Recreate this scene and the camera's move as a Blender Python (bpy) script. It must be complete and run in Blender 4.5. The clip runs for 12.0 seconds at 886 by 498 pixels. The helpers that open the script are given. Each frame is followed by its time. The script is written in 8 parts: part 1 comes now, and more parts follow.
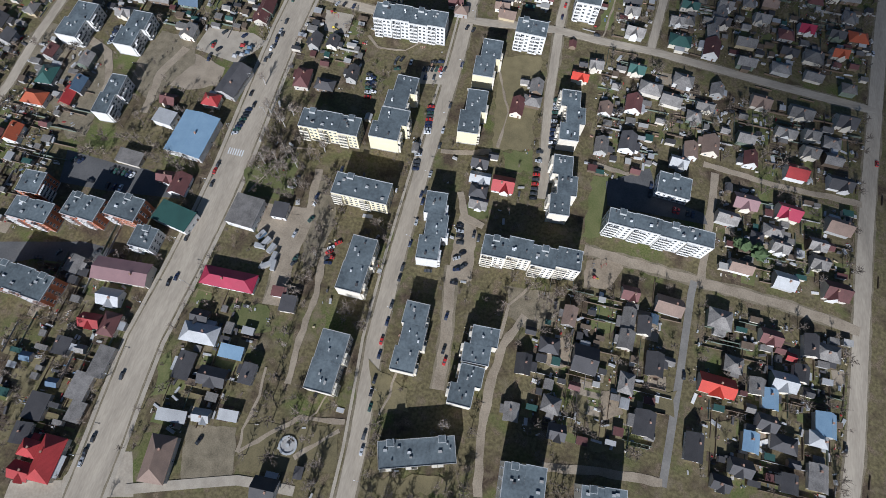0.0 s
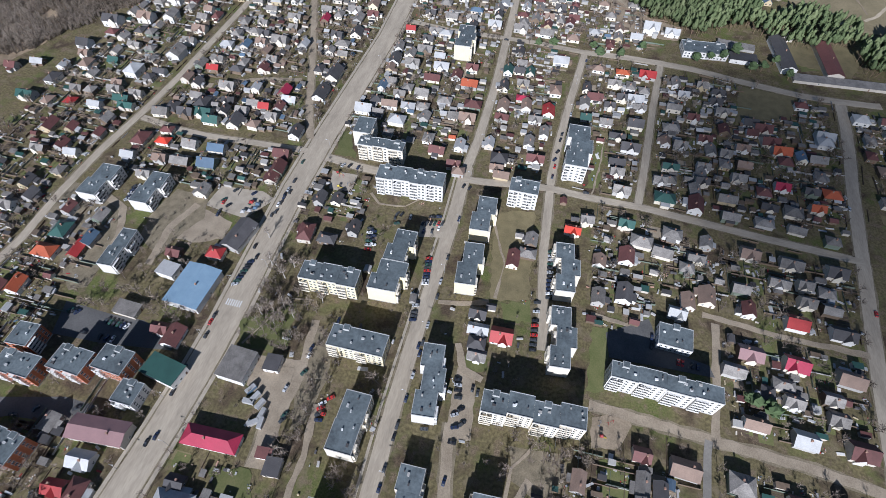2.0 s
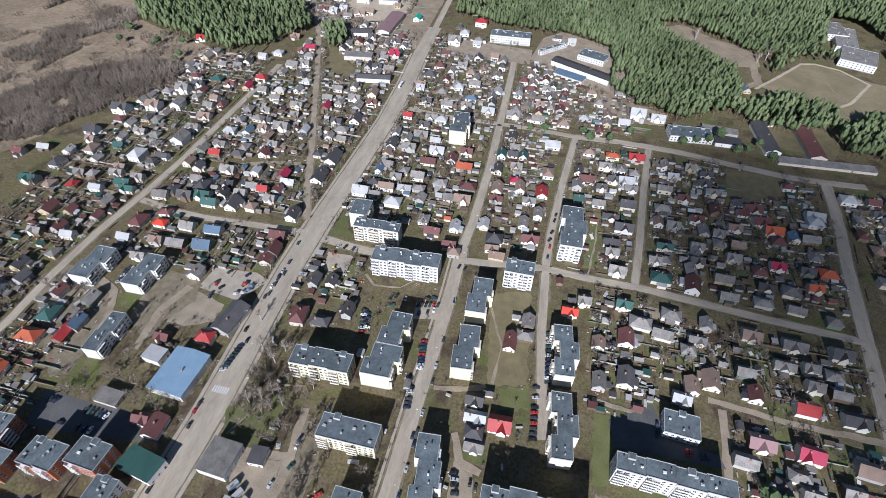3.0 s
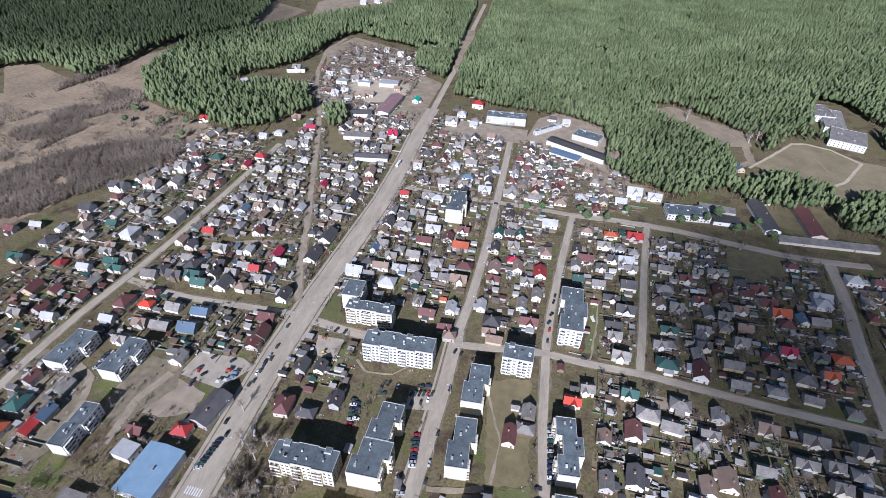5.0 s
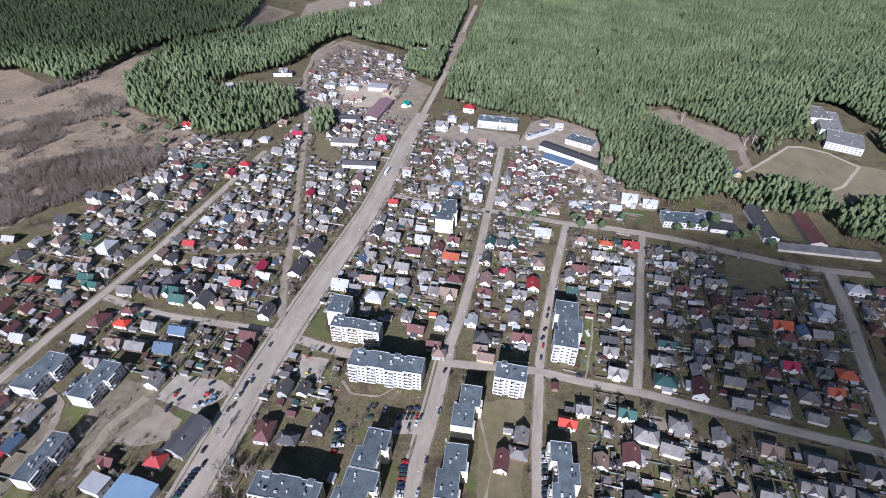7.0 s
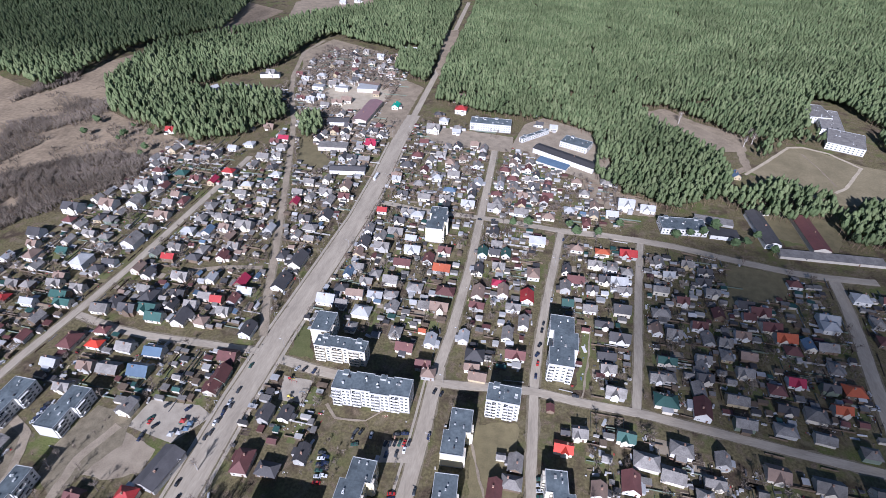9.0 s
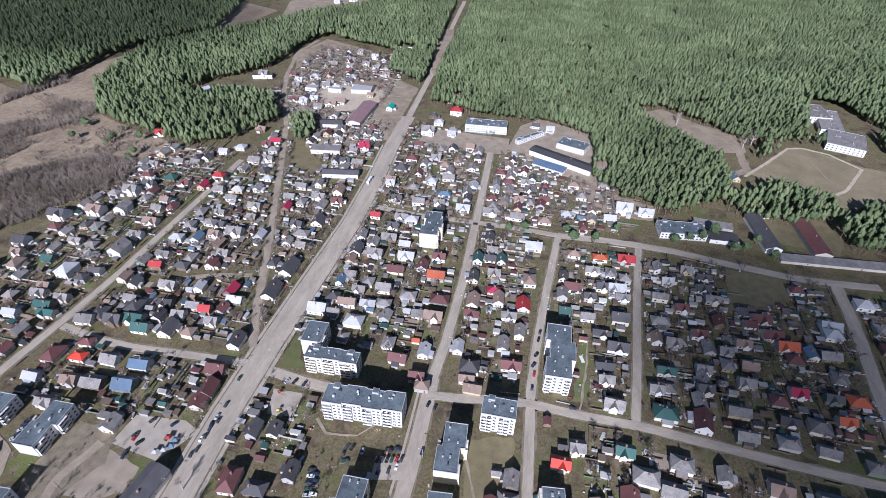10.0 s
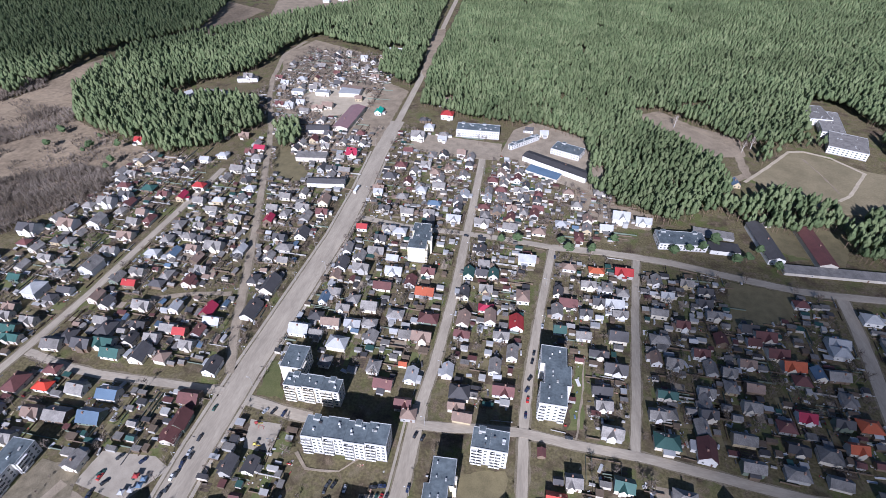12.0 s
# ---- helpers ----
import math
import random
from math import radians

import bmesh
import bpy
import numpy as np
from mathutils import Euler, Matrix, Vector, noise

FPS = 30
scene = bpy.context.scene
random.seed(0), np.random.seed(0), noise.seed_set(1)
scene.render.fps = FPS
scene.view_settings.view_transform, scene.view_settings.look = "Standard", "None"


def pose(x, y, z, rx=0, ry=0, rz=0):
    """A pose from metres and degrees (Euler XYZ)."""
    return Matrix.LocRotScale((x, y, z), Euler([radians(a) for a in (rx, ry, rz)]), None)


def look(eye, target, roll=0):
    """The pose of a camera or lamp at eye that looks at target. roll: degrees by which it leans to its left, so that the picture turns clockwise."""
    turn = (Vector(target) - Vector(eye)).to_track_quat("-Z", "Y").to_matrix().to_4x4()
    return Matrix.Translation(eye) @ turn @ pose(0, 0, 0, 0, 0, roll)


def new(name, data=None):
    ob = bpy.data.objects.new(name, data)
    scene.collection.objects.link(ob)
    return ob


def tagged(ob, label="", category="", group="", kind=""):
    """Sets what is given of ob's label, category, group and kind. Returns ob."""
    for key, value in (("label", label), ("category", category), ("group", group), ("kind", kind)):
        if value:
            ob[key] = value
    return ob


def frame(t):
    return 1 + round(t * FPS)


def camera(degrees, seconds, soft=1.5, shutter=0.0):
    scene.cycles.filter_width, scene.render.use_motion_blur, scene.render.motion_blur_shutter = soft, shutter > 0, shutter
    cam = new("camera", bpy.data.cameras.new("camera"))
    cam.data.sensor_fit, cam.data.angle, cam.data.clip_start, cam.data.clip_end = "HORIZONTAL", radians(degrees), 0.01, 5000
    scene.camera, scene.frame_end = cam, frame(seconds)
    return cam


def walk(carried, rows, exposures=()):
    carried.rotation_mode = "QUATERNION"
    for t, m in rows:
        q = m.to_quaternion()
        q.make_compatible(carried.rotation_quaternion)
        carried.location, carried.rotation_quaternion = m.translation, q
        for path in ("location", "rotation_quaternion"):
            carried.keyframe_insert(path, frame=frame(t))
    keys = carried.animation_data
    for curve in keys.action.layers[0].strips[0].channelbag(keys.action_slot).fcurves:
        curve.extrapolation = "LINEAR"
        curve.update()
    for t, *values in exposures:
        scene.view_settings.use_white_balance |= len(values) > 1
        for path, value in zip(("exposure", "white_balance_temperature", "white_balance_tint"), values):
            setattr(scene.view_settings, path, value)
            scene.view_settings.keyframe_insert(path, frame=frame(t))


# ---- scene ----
cam = camera(80.7, 12.0, 0.8)
METRES, EYE, TILT, LEAN, TURN = 103.4, 275.0, 0.0, 0.0, 10.1
ROWS = [
    (0.0, 0.0, 0.0, 0.0, 3.33, -68.67, -1.3),
    (0.5, 0.0009, 0.0163, 0.0015, 3.36, -66.93, -1.29),
    (1.0, 0.0049, 0.0336, 0.0045, 3.5, -62.24, -1.25),
    (1.5, 0.0071, 0.0466, 0.0042, 3.53, -57.58, -1.27),
    (2.0, 0.0117, 0.0662, 0.0043, 3.33, -53.32, -1.27),
    (2.5, 0.0193, 0.0922, 0.0053, 3.11, -49.21, -1.26),
    (3.0, 0.0221, 0.1215, 0.0062, 2.98, -45.12, -1.34),
    (3.5, 0.0268, 0.1537, 0.0065, 3.04, -41.03, -1.38),
    (3.7, 0.0294, 0.1683, 0.0056, 3.08, -39.4, -1.38),
    (5.3, 0.0502, 0.2865, -0.0048, 2.95, -37.49, -1.38),
    (5.5, 0.0528, 0.3021, -0.006, 2.87, -37.48, -1.37),
    (6.0, 0.0612, 0.3442, -0.009, 2.65, -37.47, -1.36),
    (6.5, 0.0705, 0.3903, -0.0131, 2.41, -37.49, -1.35),
    (7.0, 0.08, 0.4362, -0.0159, 2.24, -37.49, -1.32),
    (9.0, 0.1227, 0.6388, -0.0282, 1.64, -37.86, -1.15),
    (9.5, 0.1354, 0.693, -0.0302, 1.46, -37.96, -1.12),
    (10.0, 0.1471, 0.7484, -0.0334, 1.3, -38.05, -1.09),
    (10.5, 0.1595, 0.8042, -0.0365, 1.14, -38.13, -1.06),
    (11.0, 0.1728, 0.862, -0.0389, 0.98, -38.22, -1.05),
    (11.5, 0.1841, 0.9196, -0.0418, 0.81, -38.29, -1.04),
    (12.0, 0.1976, 0.9774, -0.0448, 0.69, -38.34, -0.97),
]
walk(cam, [(t, pose(0, 0, EYE, TILT, LEAN, TURN) @ pose(METRES * x, METRES * y, METRES * z, 90 + pitch, roll, yaw)) for t, x, y, z, yaw, pitch, roll in ROWS],
     [(0.0, 0.24, 5480, 11), (1.5, 0.37, 5450, 13), (3.0, 0.49, 5480, 14), (6.0, 0.62, 5290, 20), (12.0, 0.61, 5280, 21)])

# ---- light ----
SUN_ELEVATION, SUN_FROM = 29.0, 181.0      # degrees; SUN_FROM clockwise from +y
world = bpy.data.worlds.new("sky")
scene.world = world
world.use_nodes = True
sky = world.node_tree.nodes.new("ShaderNodeTexSky")
sky.sky_type, sky.sun_disc = "NISHITA", False
sky.sun_elevation, sky.sun_rotation = radians(SUN_ELEVATION), radians(SUN_FROM)
sky.air_density, sky.dust_density, sky.ozone_density = 1.1, 0.5, 3.0
world.node_tree.links.new(sky.outputs[0], world.node_tree.nodes["Background"].inputs[0])
world.node_tree.nodes["Background"].inputs[1].default_value = 0.04
sun = new("sun", bpy.data.lights.new("sun", "SUN"))
sun.data.energy, sun.data.angle, sun.data.color = 5.0, radians(0.6), (1.0, 0.95, 0.88)
_a, _e = radians(SUN_FROM), radians(SUN_ELEVATION)
SUN_WAY = Vector((math.sin(_a) * math.cos(_e), math.cos(_a) * math.cos(_e), math.sin(_e)))
sun.matrix_world = look(SUN_WAY * 900, (0, 0, 0))

# ---- materials ----
def material(name, col, col2=None, scale=0.3, fine=4.0, rough=0.85, metal=0.0, bump=0.0, vary=0.0, stripes=None, spec=0.3, stretch=None):
    """Two-scale mottled surface; vary: how far each object differs; stripes: (axis, width) of ribs."""
    m = bpy.data.materials.new(name)
    m.use_nodes = True
    nt = m.node_tree
    N, K = nt.nodes, nt.links.new
    b = N["Principled BSDF"]
    b.inputs["Roughness"].default_value, b.inputs["Metallic"].default_value = rough, metal
    b.inputs["Specular IOR Level"].default_value = spec
    co = N.new("ShaderNodeTexCoord")
    inf = N.new("ShaderNodeObjectInfo")
    where = co.outputs["Object"]
    if stretch:
        sv = N.new("ShaderNodeVectorMath"); sv.operation = "MULTIPLY"; sv.inputs[1].default_value = stretch
        K(where, sv.inputs[0])
        where = sv.outputs[0]
    n1, n2 = N.new("ShaderNodeTexNoise"), N.new("ShaderNodeTexNoise")
    for n, s in ((n1, scale), (n2, fine)):
        n.noise_dimensions = "4D"
        n.inputs["Scale"].default_value, n.inputs["Detail"].default_value = s, 4.0
        K(where, n.inputs["Vector"])
        mul = N.new("ShaderNodeMath"); mul.operation = "MULTIPLY"; mul.inputs[1].default_value = 37.0
        K(inf.outputs["Random"], mul.inputs[0]); K(mul.outputs[0], n.inputs["W"])
    mean = N.new("ShaderNodeMath"); mean.operation = "MULTIPLY_ADD"
    mean.inputs[1].default_value = 0.45
    K(n2.outputs[0], mean.inputs[0])
    half = N.new("ShaderNodeMath"); half.operation = "MULTIPLY"; half.inputs[1].default_value = 0.55
    K(n1.outputs[0], half.inputs[0]); K(half.outputs[0], mean.inputs[2])
    ramp = N.new("ShaderNodeMapRange")
    ramp.inputs[1].default_value, ramp.inputs[2].default_value = 0.36, 0.64
    K(mean.outputs[0], ramp.inputs[0])
    mix = N.new("ShaderNodeMix"); mix.data_type = "RGBA"
    mix.inputs["A"].default_value = (*col, 1)
    mix.inputs["B"].default_value = (*(col2 or [c * 0.75 for c in col]), 1)
    K(ramp.outputs[0], mix.inputs["Factor"])
    out = mix.outputs["Result"]
    if vary:
        hs = N.new("ShaderNodeHueSaturation")
        mr = N.new("ShaderNodeMapRange")
        mr.inputs[3].default_value, mr.inputs[4].default_value = 1 - vary, 1 + vary
        K(inf.outputs["Random"], mr.inputs[0]); K(mr.outputs[0], hs.inputs["Value"]); K(out, hs.inputs["Color"])
        out = hs.outputs[0]
    K(out, b.inputs["Base Color"])
    height = n2.outputs[0]
    if stripes:
        w = N.new("ShaderNodeTexWave")
        w.bands_direction = stripes[0]
        w.inputs["Scale"].default_value = 0.314 / stripes[1]
        K(co.outputs["Object"], w.inputs["Vector"])
        height = w.outputs["Fac"] if "Fac" in w.outputs else w.outputs[1]
    if bump or stripes:
        bp = N.new("ShaderNodeBump")
        bp.inputs["Strength"].default_value, bp.inputs["Distance"].default_value = bump or 0.16, 0.05
        K(height, bp.inputs["Height"]); K(bp.outputs[0], b.inputs["Normal"])
    return m


def ground_material():
    """Early-spring ground: dry grass, fresh green, bare brown soil, in patches of several sizes."""
    m = bpy.data.materials.new("spring_ground")
    m.use_nodes = True
    nt = m.node_tree
    N, K = nt.nodes, nt.links.new
    b = N["Principled BSDF"]
    b.inputs["Roughness"].default_value, b.inputs["Specular IOR Level"].default_value = 0.95, 0.1
    co = N.new("ShaderNodeTexCoord")
    def noise_at(s, detail=5.0):
        n = N.new("ShaderNodeTexNoise")
        n.inputs["Scale"].default_value, n.inputs["Detail"].default_value = s, detail
        K(co.outputs["Object"], n.inputs["Vector"])
        return n.outputs[0]
    def step(v, lo, hi):
        r = N.new("ShaderNodeMapRange"); r.inputs[1].default_value, r.inputs[2].default_value = lo, hi
        K(v, r.inputs[0]); return r.outputs[0]
    def blend(f, a, c):
        x = N.new("ShaderNodeMix"); x.data_type = "RGBA"; K(f, x.inputs["Factor"])
        for k, v in (("A", a), ("B", c)):
            if isinstance(v, tuple): x.inputs[k].default_value = (*v, 1)
            else: K(v, x.inputs[k])
        return x.outputs["Result"]
    dry = blend(step(noise_at(0.6), 0.35, 0.65), (0.178, 0.149, 0.077), (0.094, 0.078, 0.041))
    green = blend(step(noise_at(1.1), 0.35, 0.65), (0.075, 0.095, 0.026), (0.145, 0.144, 0.057))
    soil = blend(step(noise_at(0.9), 0.35, 0.65), (0.1, 0.073, 0.049), (0.056, 0.041, 0.029))
    a = blend(step(noise_at(0.035), 0.52, 0.65), dry, green)
    c = blend(step(noise_at(0.05, 6.0), 0.52, 0.66), a, soil)
    litter = blend(step(noise_at(1.4), 0.35, 0.65), (0.215, 0.165, 0.11), (0.1, 0.075, 0.05))
    c = blend(step(noise_at(0.16, 6.0), 0.53, 0.66), c, litter)
    worn = blend(step(noise_at(2.2), 0.35, 0.65), (0.215, 0.175, 0.11), (0.14, 0.114, 0.072))
    c = blend(step(noise_at(0.11, 9.0), 0.56, 0.72), c, worn)
    K(c, b.inputs["Base Color"])
    bp = N.new("ShaderNodeBump"); bp.inputs["Distance"].default_value = 0.3; bp.inputs["Strength"].default_value = 0.5
    K(noise_at(1.7), bp.inputs["Height"]); K(bp.outputs[0], b.inputs["Normal"])
    return m


M = {
    "ground": ground_material(),
    "asphalt": material("dusty_asphalt", (0.445, 0.38, 0.29), (0.3, 0.254, 0.194), 0.09, 0.9, 0.9, bump=0.1),
    "asphalt_ns": material("dusty_asphalt_along", (0.445, 0.38, 0.29), (0.3, 0.254, 0.194), 0.12, 0.9, 0.9, bump=0.1, stretch=(1.5, 0.3, 1.0)),
    "asphalt_ew": material("dusty_asphalt_across", (0.445, 0.38, 0.29), (0.3, 0.254, 0.194), 0.12, 0.9, 0.9, bump=0.1, stretch=(0.3, 1.5, 1.0)),
    "gravel": material("pale_gravel", (0.37, 0.305, 0.222), (0.22, 0.176, 0.124), 0.12, 1.5, 0.95, bump=0.2),
    "verge": material("trodden_verge", (0.26, 0.215, 0.145), (0.13, 0.108, 0.07), 0.2, 1.4, 0.95, bump=0.2),
    "asphalt_dark": material("dark_asphalt", (0.13, 0.125, 0.12), (0.08, 0.078, 0.076), 0.1, 1.2, 0.9, bump=0.1),
    "meadow": material("winter_meadow", (0.36, 0.275, 0.18), (0.17, 0.128, 0.083), 0.018, 0.22, 0.95, bump=0.4),
    "sand": material("sandy_soil", (0.35, 0.278, 0.194), (0.19, 0.15, 0.102), 0.08, 1.0, 0.95, bump=0.2),
    "field": material("dry_field_grass", (0.27, 0.22, 0.13), (0.175, 0.145, 0.082), 0.06, 0.6, 0.95, bump=0.2),
    "sand_pale": material("pale_track_sand", (0.5, 0.42, 0.31), (0.36, 0.3, 0.21), 0.15, 1.5, 0.95, bump=0.1),
    "paving": material("paving", (0.43, 0.372, 0.29), (0.31, 0.265, 0.205), 0.2, 2.0, 0.9, bump=0.1),
    "line": material("road_paint", (0.7, 0.7, 0.68), None, 1, 5, 0.7),
    "lawn_dry": material("dry_lawn", (0.2, 0.164, 0.085), (0.125, 0.105, 0.055), 0.15, 1.5, 0.95, bump=0.3, vary=0.15),
    "lawn_green": material("green_lawn", (0.088, 0.102, 0.032), (0.15, 0.145, 0.06), 0.12, 1.2, 0.95, bump=0.3, vary=0.15),
    "soil": material("garden_soil", (0.103, 0.0774, 0.0533), (0.0602, 0.043, 0.031), 0.3, 1.5, 0.95, bump=0.4, vary=0.2),
    "white": material("white_render", (0.72, 0.7, 0.66), (0.56, 0.54, 0.505), 0.15, 1.5, 0.85, vary=0.06),
    "cream": material("cream_render", (0.72, 0.66, 0.54), (0.58, 0.52, 0.42), 0.15, 1.5, 0.85, vary=0.06),
    "yellow": material("pale_yellow_render", (0.76, 0.68, 0.44), (0.62, 0.54, 0.36), 0.15, 1.5, 0.85, vary=0.06),
    "grey": material("grey_render", (0.42, 0.4, 0.37), (0.3, 0.29, 0.27), 0.15, 1.5, 0.85, vary=0.1),
    "brick": material("orange_brick", (0.46, 0.15, 0.065), (0.36, 0.115, 0.05), 0.3, 5, 0.85, bump=0.2, vary=0.08),
    "silicate": material("pale_brick", (0.6, 0.55, 0.47), (0.46, 0.41, 0.34), 0.3, 5, 0.85, bump=0.2, vary=0.1),
    "timber": material("weathered_boards", (0.2, 0.145, 0.1), (0.12, 0.09, 0.065), 0.4, 6, 0.9, vary=0.25),
    "timber_yellow": material("painted_boards", (0.46, 0.38, 0.24), (0.38, 0.31, 0.2), 0.4, 6, 0.85, vary=0.15),
    "timber_green": material("green_boards", (0.17, 0.2, 0.155), (0.12, 0.145, 0.11), 0.4, 6, 0.85, vary=0.15),
    # bitumen's teal cast and stronger mottling put reflected sky into the colour
    "bitumen": material("bitumen_roofing", (0.15, 0.175, 0.182), (0.07, 0.082, 0.088), 0.14, 0.7, 0.75, bump=0.1, vary=0.15),
    "coping": material("pale_coping", (0.46, 0.46, 0.445), (0.34, 0.34, 0.33), 0.5, 3, 0.6),
    "glass": material("window_glass", (0.03, 0.035, 0.04), (0.05, 0.055, 0.06), 0.5, 2, 0.08, spec=0.6),
    "frame": material("white_frame", (0.8, 0.8, 0.78), None, 1, 4, 0.5),
    "r_g": material("fibre_cement_roof", (0.27, 0.248, 0.225), (0.135, 0.124, 0.112), 0.25, 2.0, 0.9, stripes=("X", 0.6), vary=0.25),
    "r_d": material("dark_roof", (0.085, 0.08, 0.08), (0.06, 0.056, 0.056), 0.25, 2.5, 0.75, stripes=("X", 0.6), vary=0.3),
    "r_r": material("red_metal_roof", (0.36, 0.042, 0.04), (0.26, 0.032, 0.03), 0.2, 2, 0.5, stripes=("X", 0.5), vary=0.15),
    "r_k": material("crimson_metal_roof", (0.36, 0.035, 0.07), (0.28, 0.028, 0.055), 0.2, 2, 0.45, stripes=("X", 0.6), vary=0.05),
    "r_o": material("orange_tile_roof", (0.44, 0.105, 0.045), (0.32, 0.078, 0.036), 0.2, 2, 0.6, stripes=("X", 0.4), vary=0.12),
    "r_m": material("maroon_tile_roof", (0.15, 0.062, 0.056), (0.1, 0.045, 0.04), 0.25, 2.5, 0.65, stripes=("X", 0.4), vary=0.2),
    "r_n": material("green_metal_roof", (0.045, 0.105, 0.088), (0.036, 0.08, 0.068), 0.2, 2, 0.5, stripes=("X", 0.5), vary=0.2),
    "r_b": material("blue_metal_roof", (0.115, 0.165, 0.225), (0.085, 0.125, 0.175), 0.2, 2, 0.45, stripes=("X", 0.5), vary=0.2),
    "r_h": material("sky_blue_metal_roof", (0.26, 0.37, 0.47), (0.2, 0.3, 0.4), 0.2, 2, 0.45, stripes=("X", 0.5), vary=0.1),
    "r_w": material("light_metal_roof", (0.44, 0.435, 0.425), (0.31, 0.306, 0.298), 0.2, 2, 0.5, stripes=("X", 0.6), vary=0.15),
    "r_t": material("tan_tile_roof", (0.27, 0.19, 0.145), (0.19, 0.135, 0.105), 0.25, 2.5, 0.75, stripes=("X", 0.4), vary=0.15),
    "r_p": material("mauve_metal_roof", (0.28, 0.17, 0.165), (0.22, 0.135, 0.135), 0.2, 2, 0.5, stripes=("X", 0.6), vary=0.1),
    "r_e": material("emerald_metal_roof", (0.03, 0.4, 0.27), (0.03, 0.32, 0.22), 0.2, 2, 0.5, stripes=("X", 0.6)),
    "r_v": material("bright_red_metal_roof", (0.52, 0.055, 0.03), (0.4, 0.042, 0.025), 0.2, 2, 0.5, stripes=("X", 0.5), vary=0.06),
    "asphalt_old": material("old_grey_asphalt", (0.25, 0.23, 0.2), (0.165, 0.152, 0.133), 0.12, 1.0, 0.9, bump=0.1),
    "r_y": material("yellow_metal_roof", (0.6, 0.46, 0.06), (0.5, 0.38, 0.05), 0.2, 2, 0.5, stripes=("X", 0.6)),
    "chimney": material("chimney_brick", (0.4, 0.25, 0.18), (0.3, 0.18, 0.13), 0.5, 6, 0.9, vary=0.2),
    "door": material("door_paint", (0.16, 0.09, 0.06), None, 1, 4, 0.6, vary=0.3),
    "concrete": material("concrete", (0.4, 0.385, 0.36), (0.3, 0.285, 0.265), 0.3, 3, 0.9, vary=0.1),
    "bark": material("bark", (0.17, 0.135, 0.11), (0.11, 0.085, 0.07), 0.5, 4, 0.95),
    "birch": material("birch_bark", (0.5, 0.47, 0.43), (0.32, 0.3, 0.27), 0.5, 4, 0.9),
    "twig": material("bare_twigs", (0.34, 0.28, 0.22), (0.22, 0.175, 0.14), 0.3, 3, 0.95, vary=0.2),
    "pine_bark": material("pine_bark", (0.25, 0.17, 0.115), (0.17, 0.115, 0.08), 0.3, 3, 0.95),
    "tyre": material("tyre", (0.03, 0.03, 0.03), None, 2, 5, 0.9),
    "metal": material("galvanised_metal", (0.42, 0.42, 0.42), (0.34, 0.34, 0.34), 0.5, 3, 0.5, metal=0.4),
}


def needles(name, a, b, c, grain=0.16, through_light=0.0):
    """Foliage or twigs: tones change from tree to tree, a little from tuft to tuft."""
    m = bpy.data.materials.new(name)
    m.use_nodes = True
    N, K = m.node_tree.nodes, m.node_tree.links.new
    g = N.new("ShaderNodeNewGeometry")
    co = N.new("ShaderNodeTexCoord")
    n, big = N.new("ShaderNodeTexNoise"), N.new("ShaderNodeTexNoise")
    n.inputs["Scale"].default_value, n.inputs["Detail"].default_value = grain, 1.0
    big.inputs["Scale"].default_value = 0.012
    flat = N.new("ShaderNodeVectorMath"); flat.operation = "MULTIPLY"; flat.inputs[1].default_value = (1, 1, 0.25)
    K(co.outputs["Object"], flat.inputs[0]); K(flat.outputs[0], n.inputs["Vector"]); K(co.outputs["Object"], big.inputs["Vector"])
    add = N.new("ShaderNodeMath"); add.operation = "MULTIPLY_ADD"; add.inputs[1].default_value = 0.1
    K(g.outputs["Random Per Island"], add.inputs[0]); K(n.outputs[0], add.inputs[2])
    mr0 = N.new("ShaderNodeMapRange"); mr0.inputs[1].default_value, mr0.inputs[2].default_value = 0.38, 0.84
    K(add.outputs[0], mr0.inputs[0])
    r = N.new("ShaderNodeValToRGB")
    r.color_ramp.elements[0].color, r.color_ramp.elements[1].color = (*a, 1), (*c, 1)
    e = r.color_ramp.elements.new(0.5); e.color = (*b, 1)
    K(mr0.outputs[0], r.inputs[0])
    mr = N.new("ShaderNodeMapRange"); mr.inputs[1].default_value, mr.inputs[2].default_value = 0.3, 0.7
    mr.inputs[3].default_value, mr.inputs[4].default_value = 0.78, 1.22
    K(big.outputs[0], mr.inputs[0])
    hs = N.new("ShaderNodeHueSaturation"); K(mr.outputs[0], hs.inputs["Value"]); K(r.outputs[0], hs.inputs["Color"])
    K(hs.outputs[0], N["Principled BSDF"].inputs["Base Color"])
    N["Principled BSDF"].inputs["Roughness"].default_value = 0.8
    N["Principled BSDF"].inputs["Specular IOR Level"].default_value = 0.05
    if through_light:
        tuft, bp = N.new("ShaderNodeTexNoise"), N.new("ShaderNodeBump")
        tuft.inputs["Scale"].default_value, tuft.inputs["Detail"].default_value = 0.8, 3.0
        bp.inputs["Strength"].default_value, bp.inputs["Distance"].default_value = 1.0, 1.6
        K(co.outputs["Object"], tuft.inputs["Vector"]); K(tuft.outputs[0], bp.inputs["Height"]); K(bp.outputs[0], N["Principled BSDF"].inputs["Normal"])
        t, x = N.new("ShaderNodeBsdfTranslucent"), N.new("ShaderNodeMixShader")
        x.inputs[0].default_value = through_light
        K(hs.outputs[0], t.inputs[0]); K(N["Principled BSDF"].outputs[0], x.inputs[1]); K(t.outputs[0], x.inputs[2])
        K(x.outputs[0], N["Material Output"].inputs["Surface"])
    return m


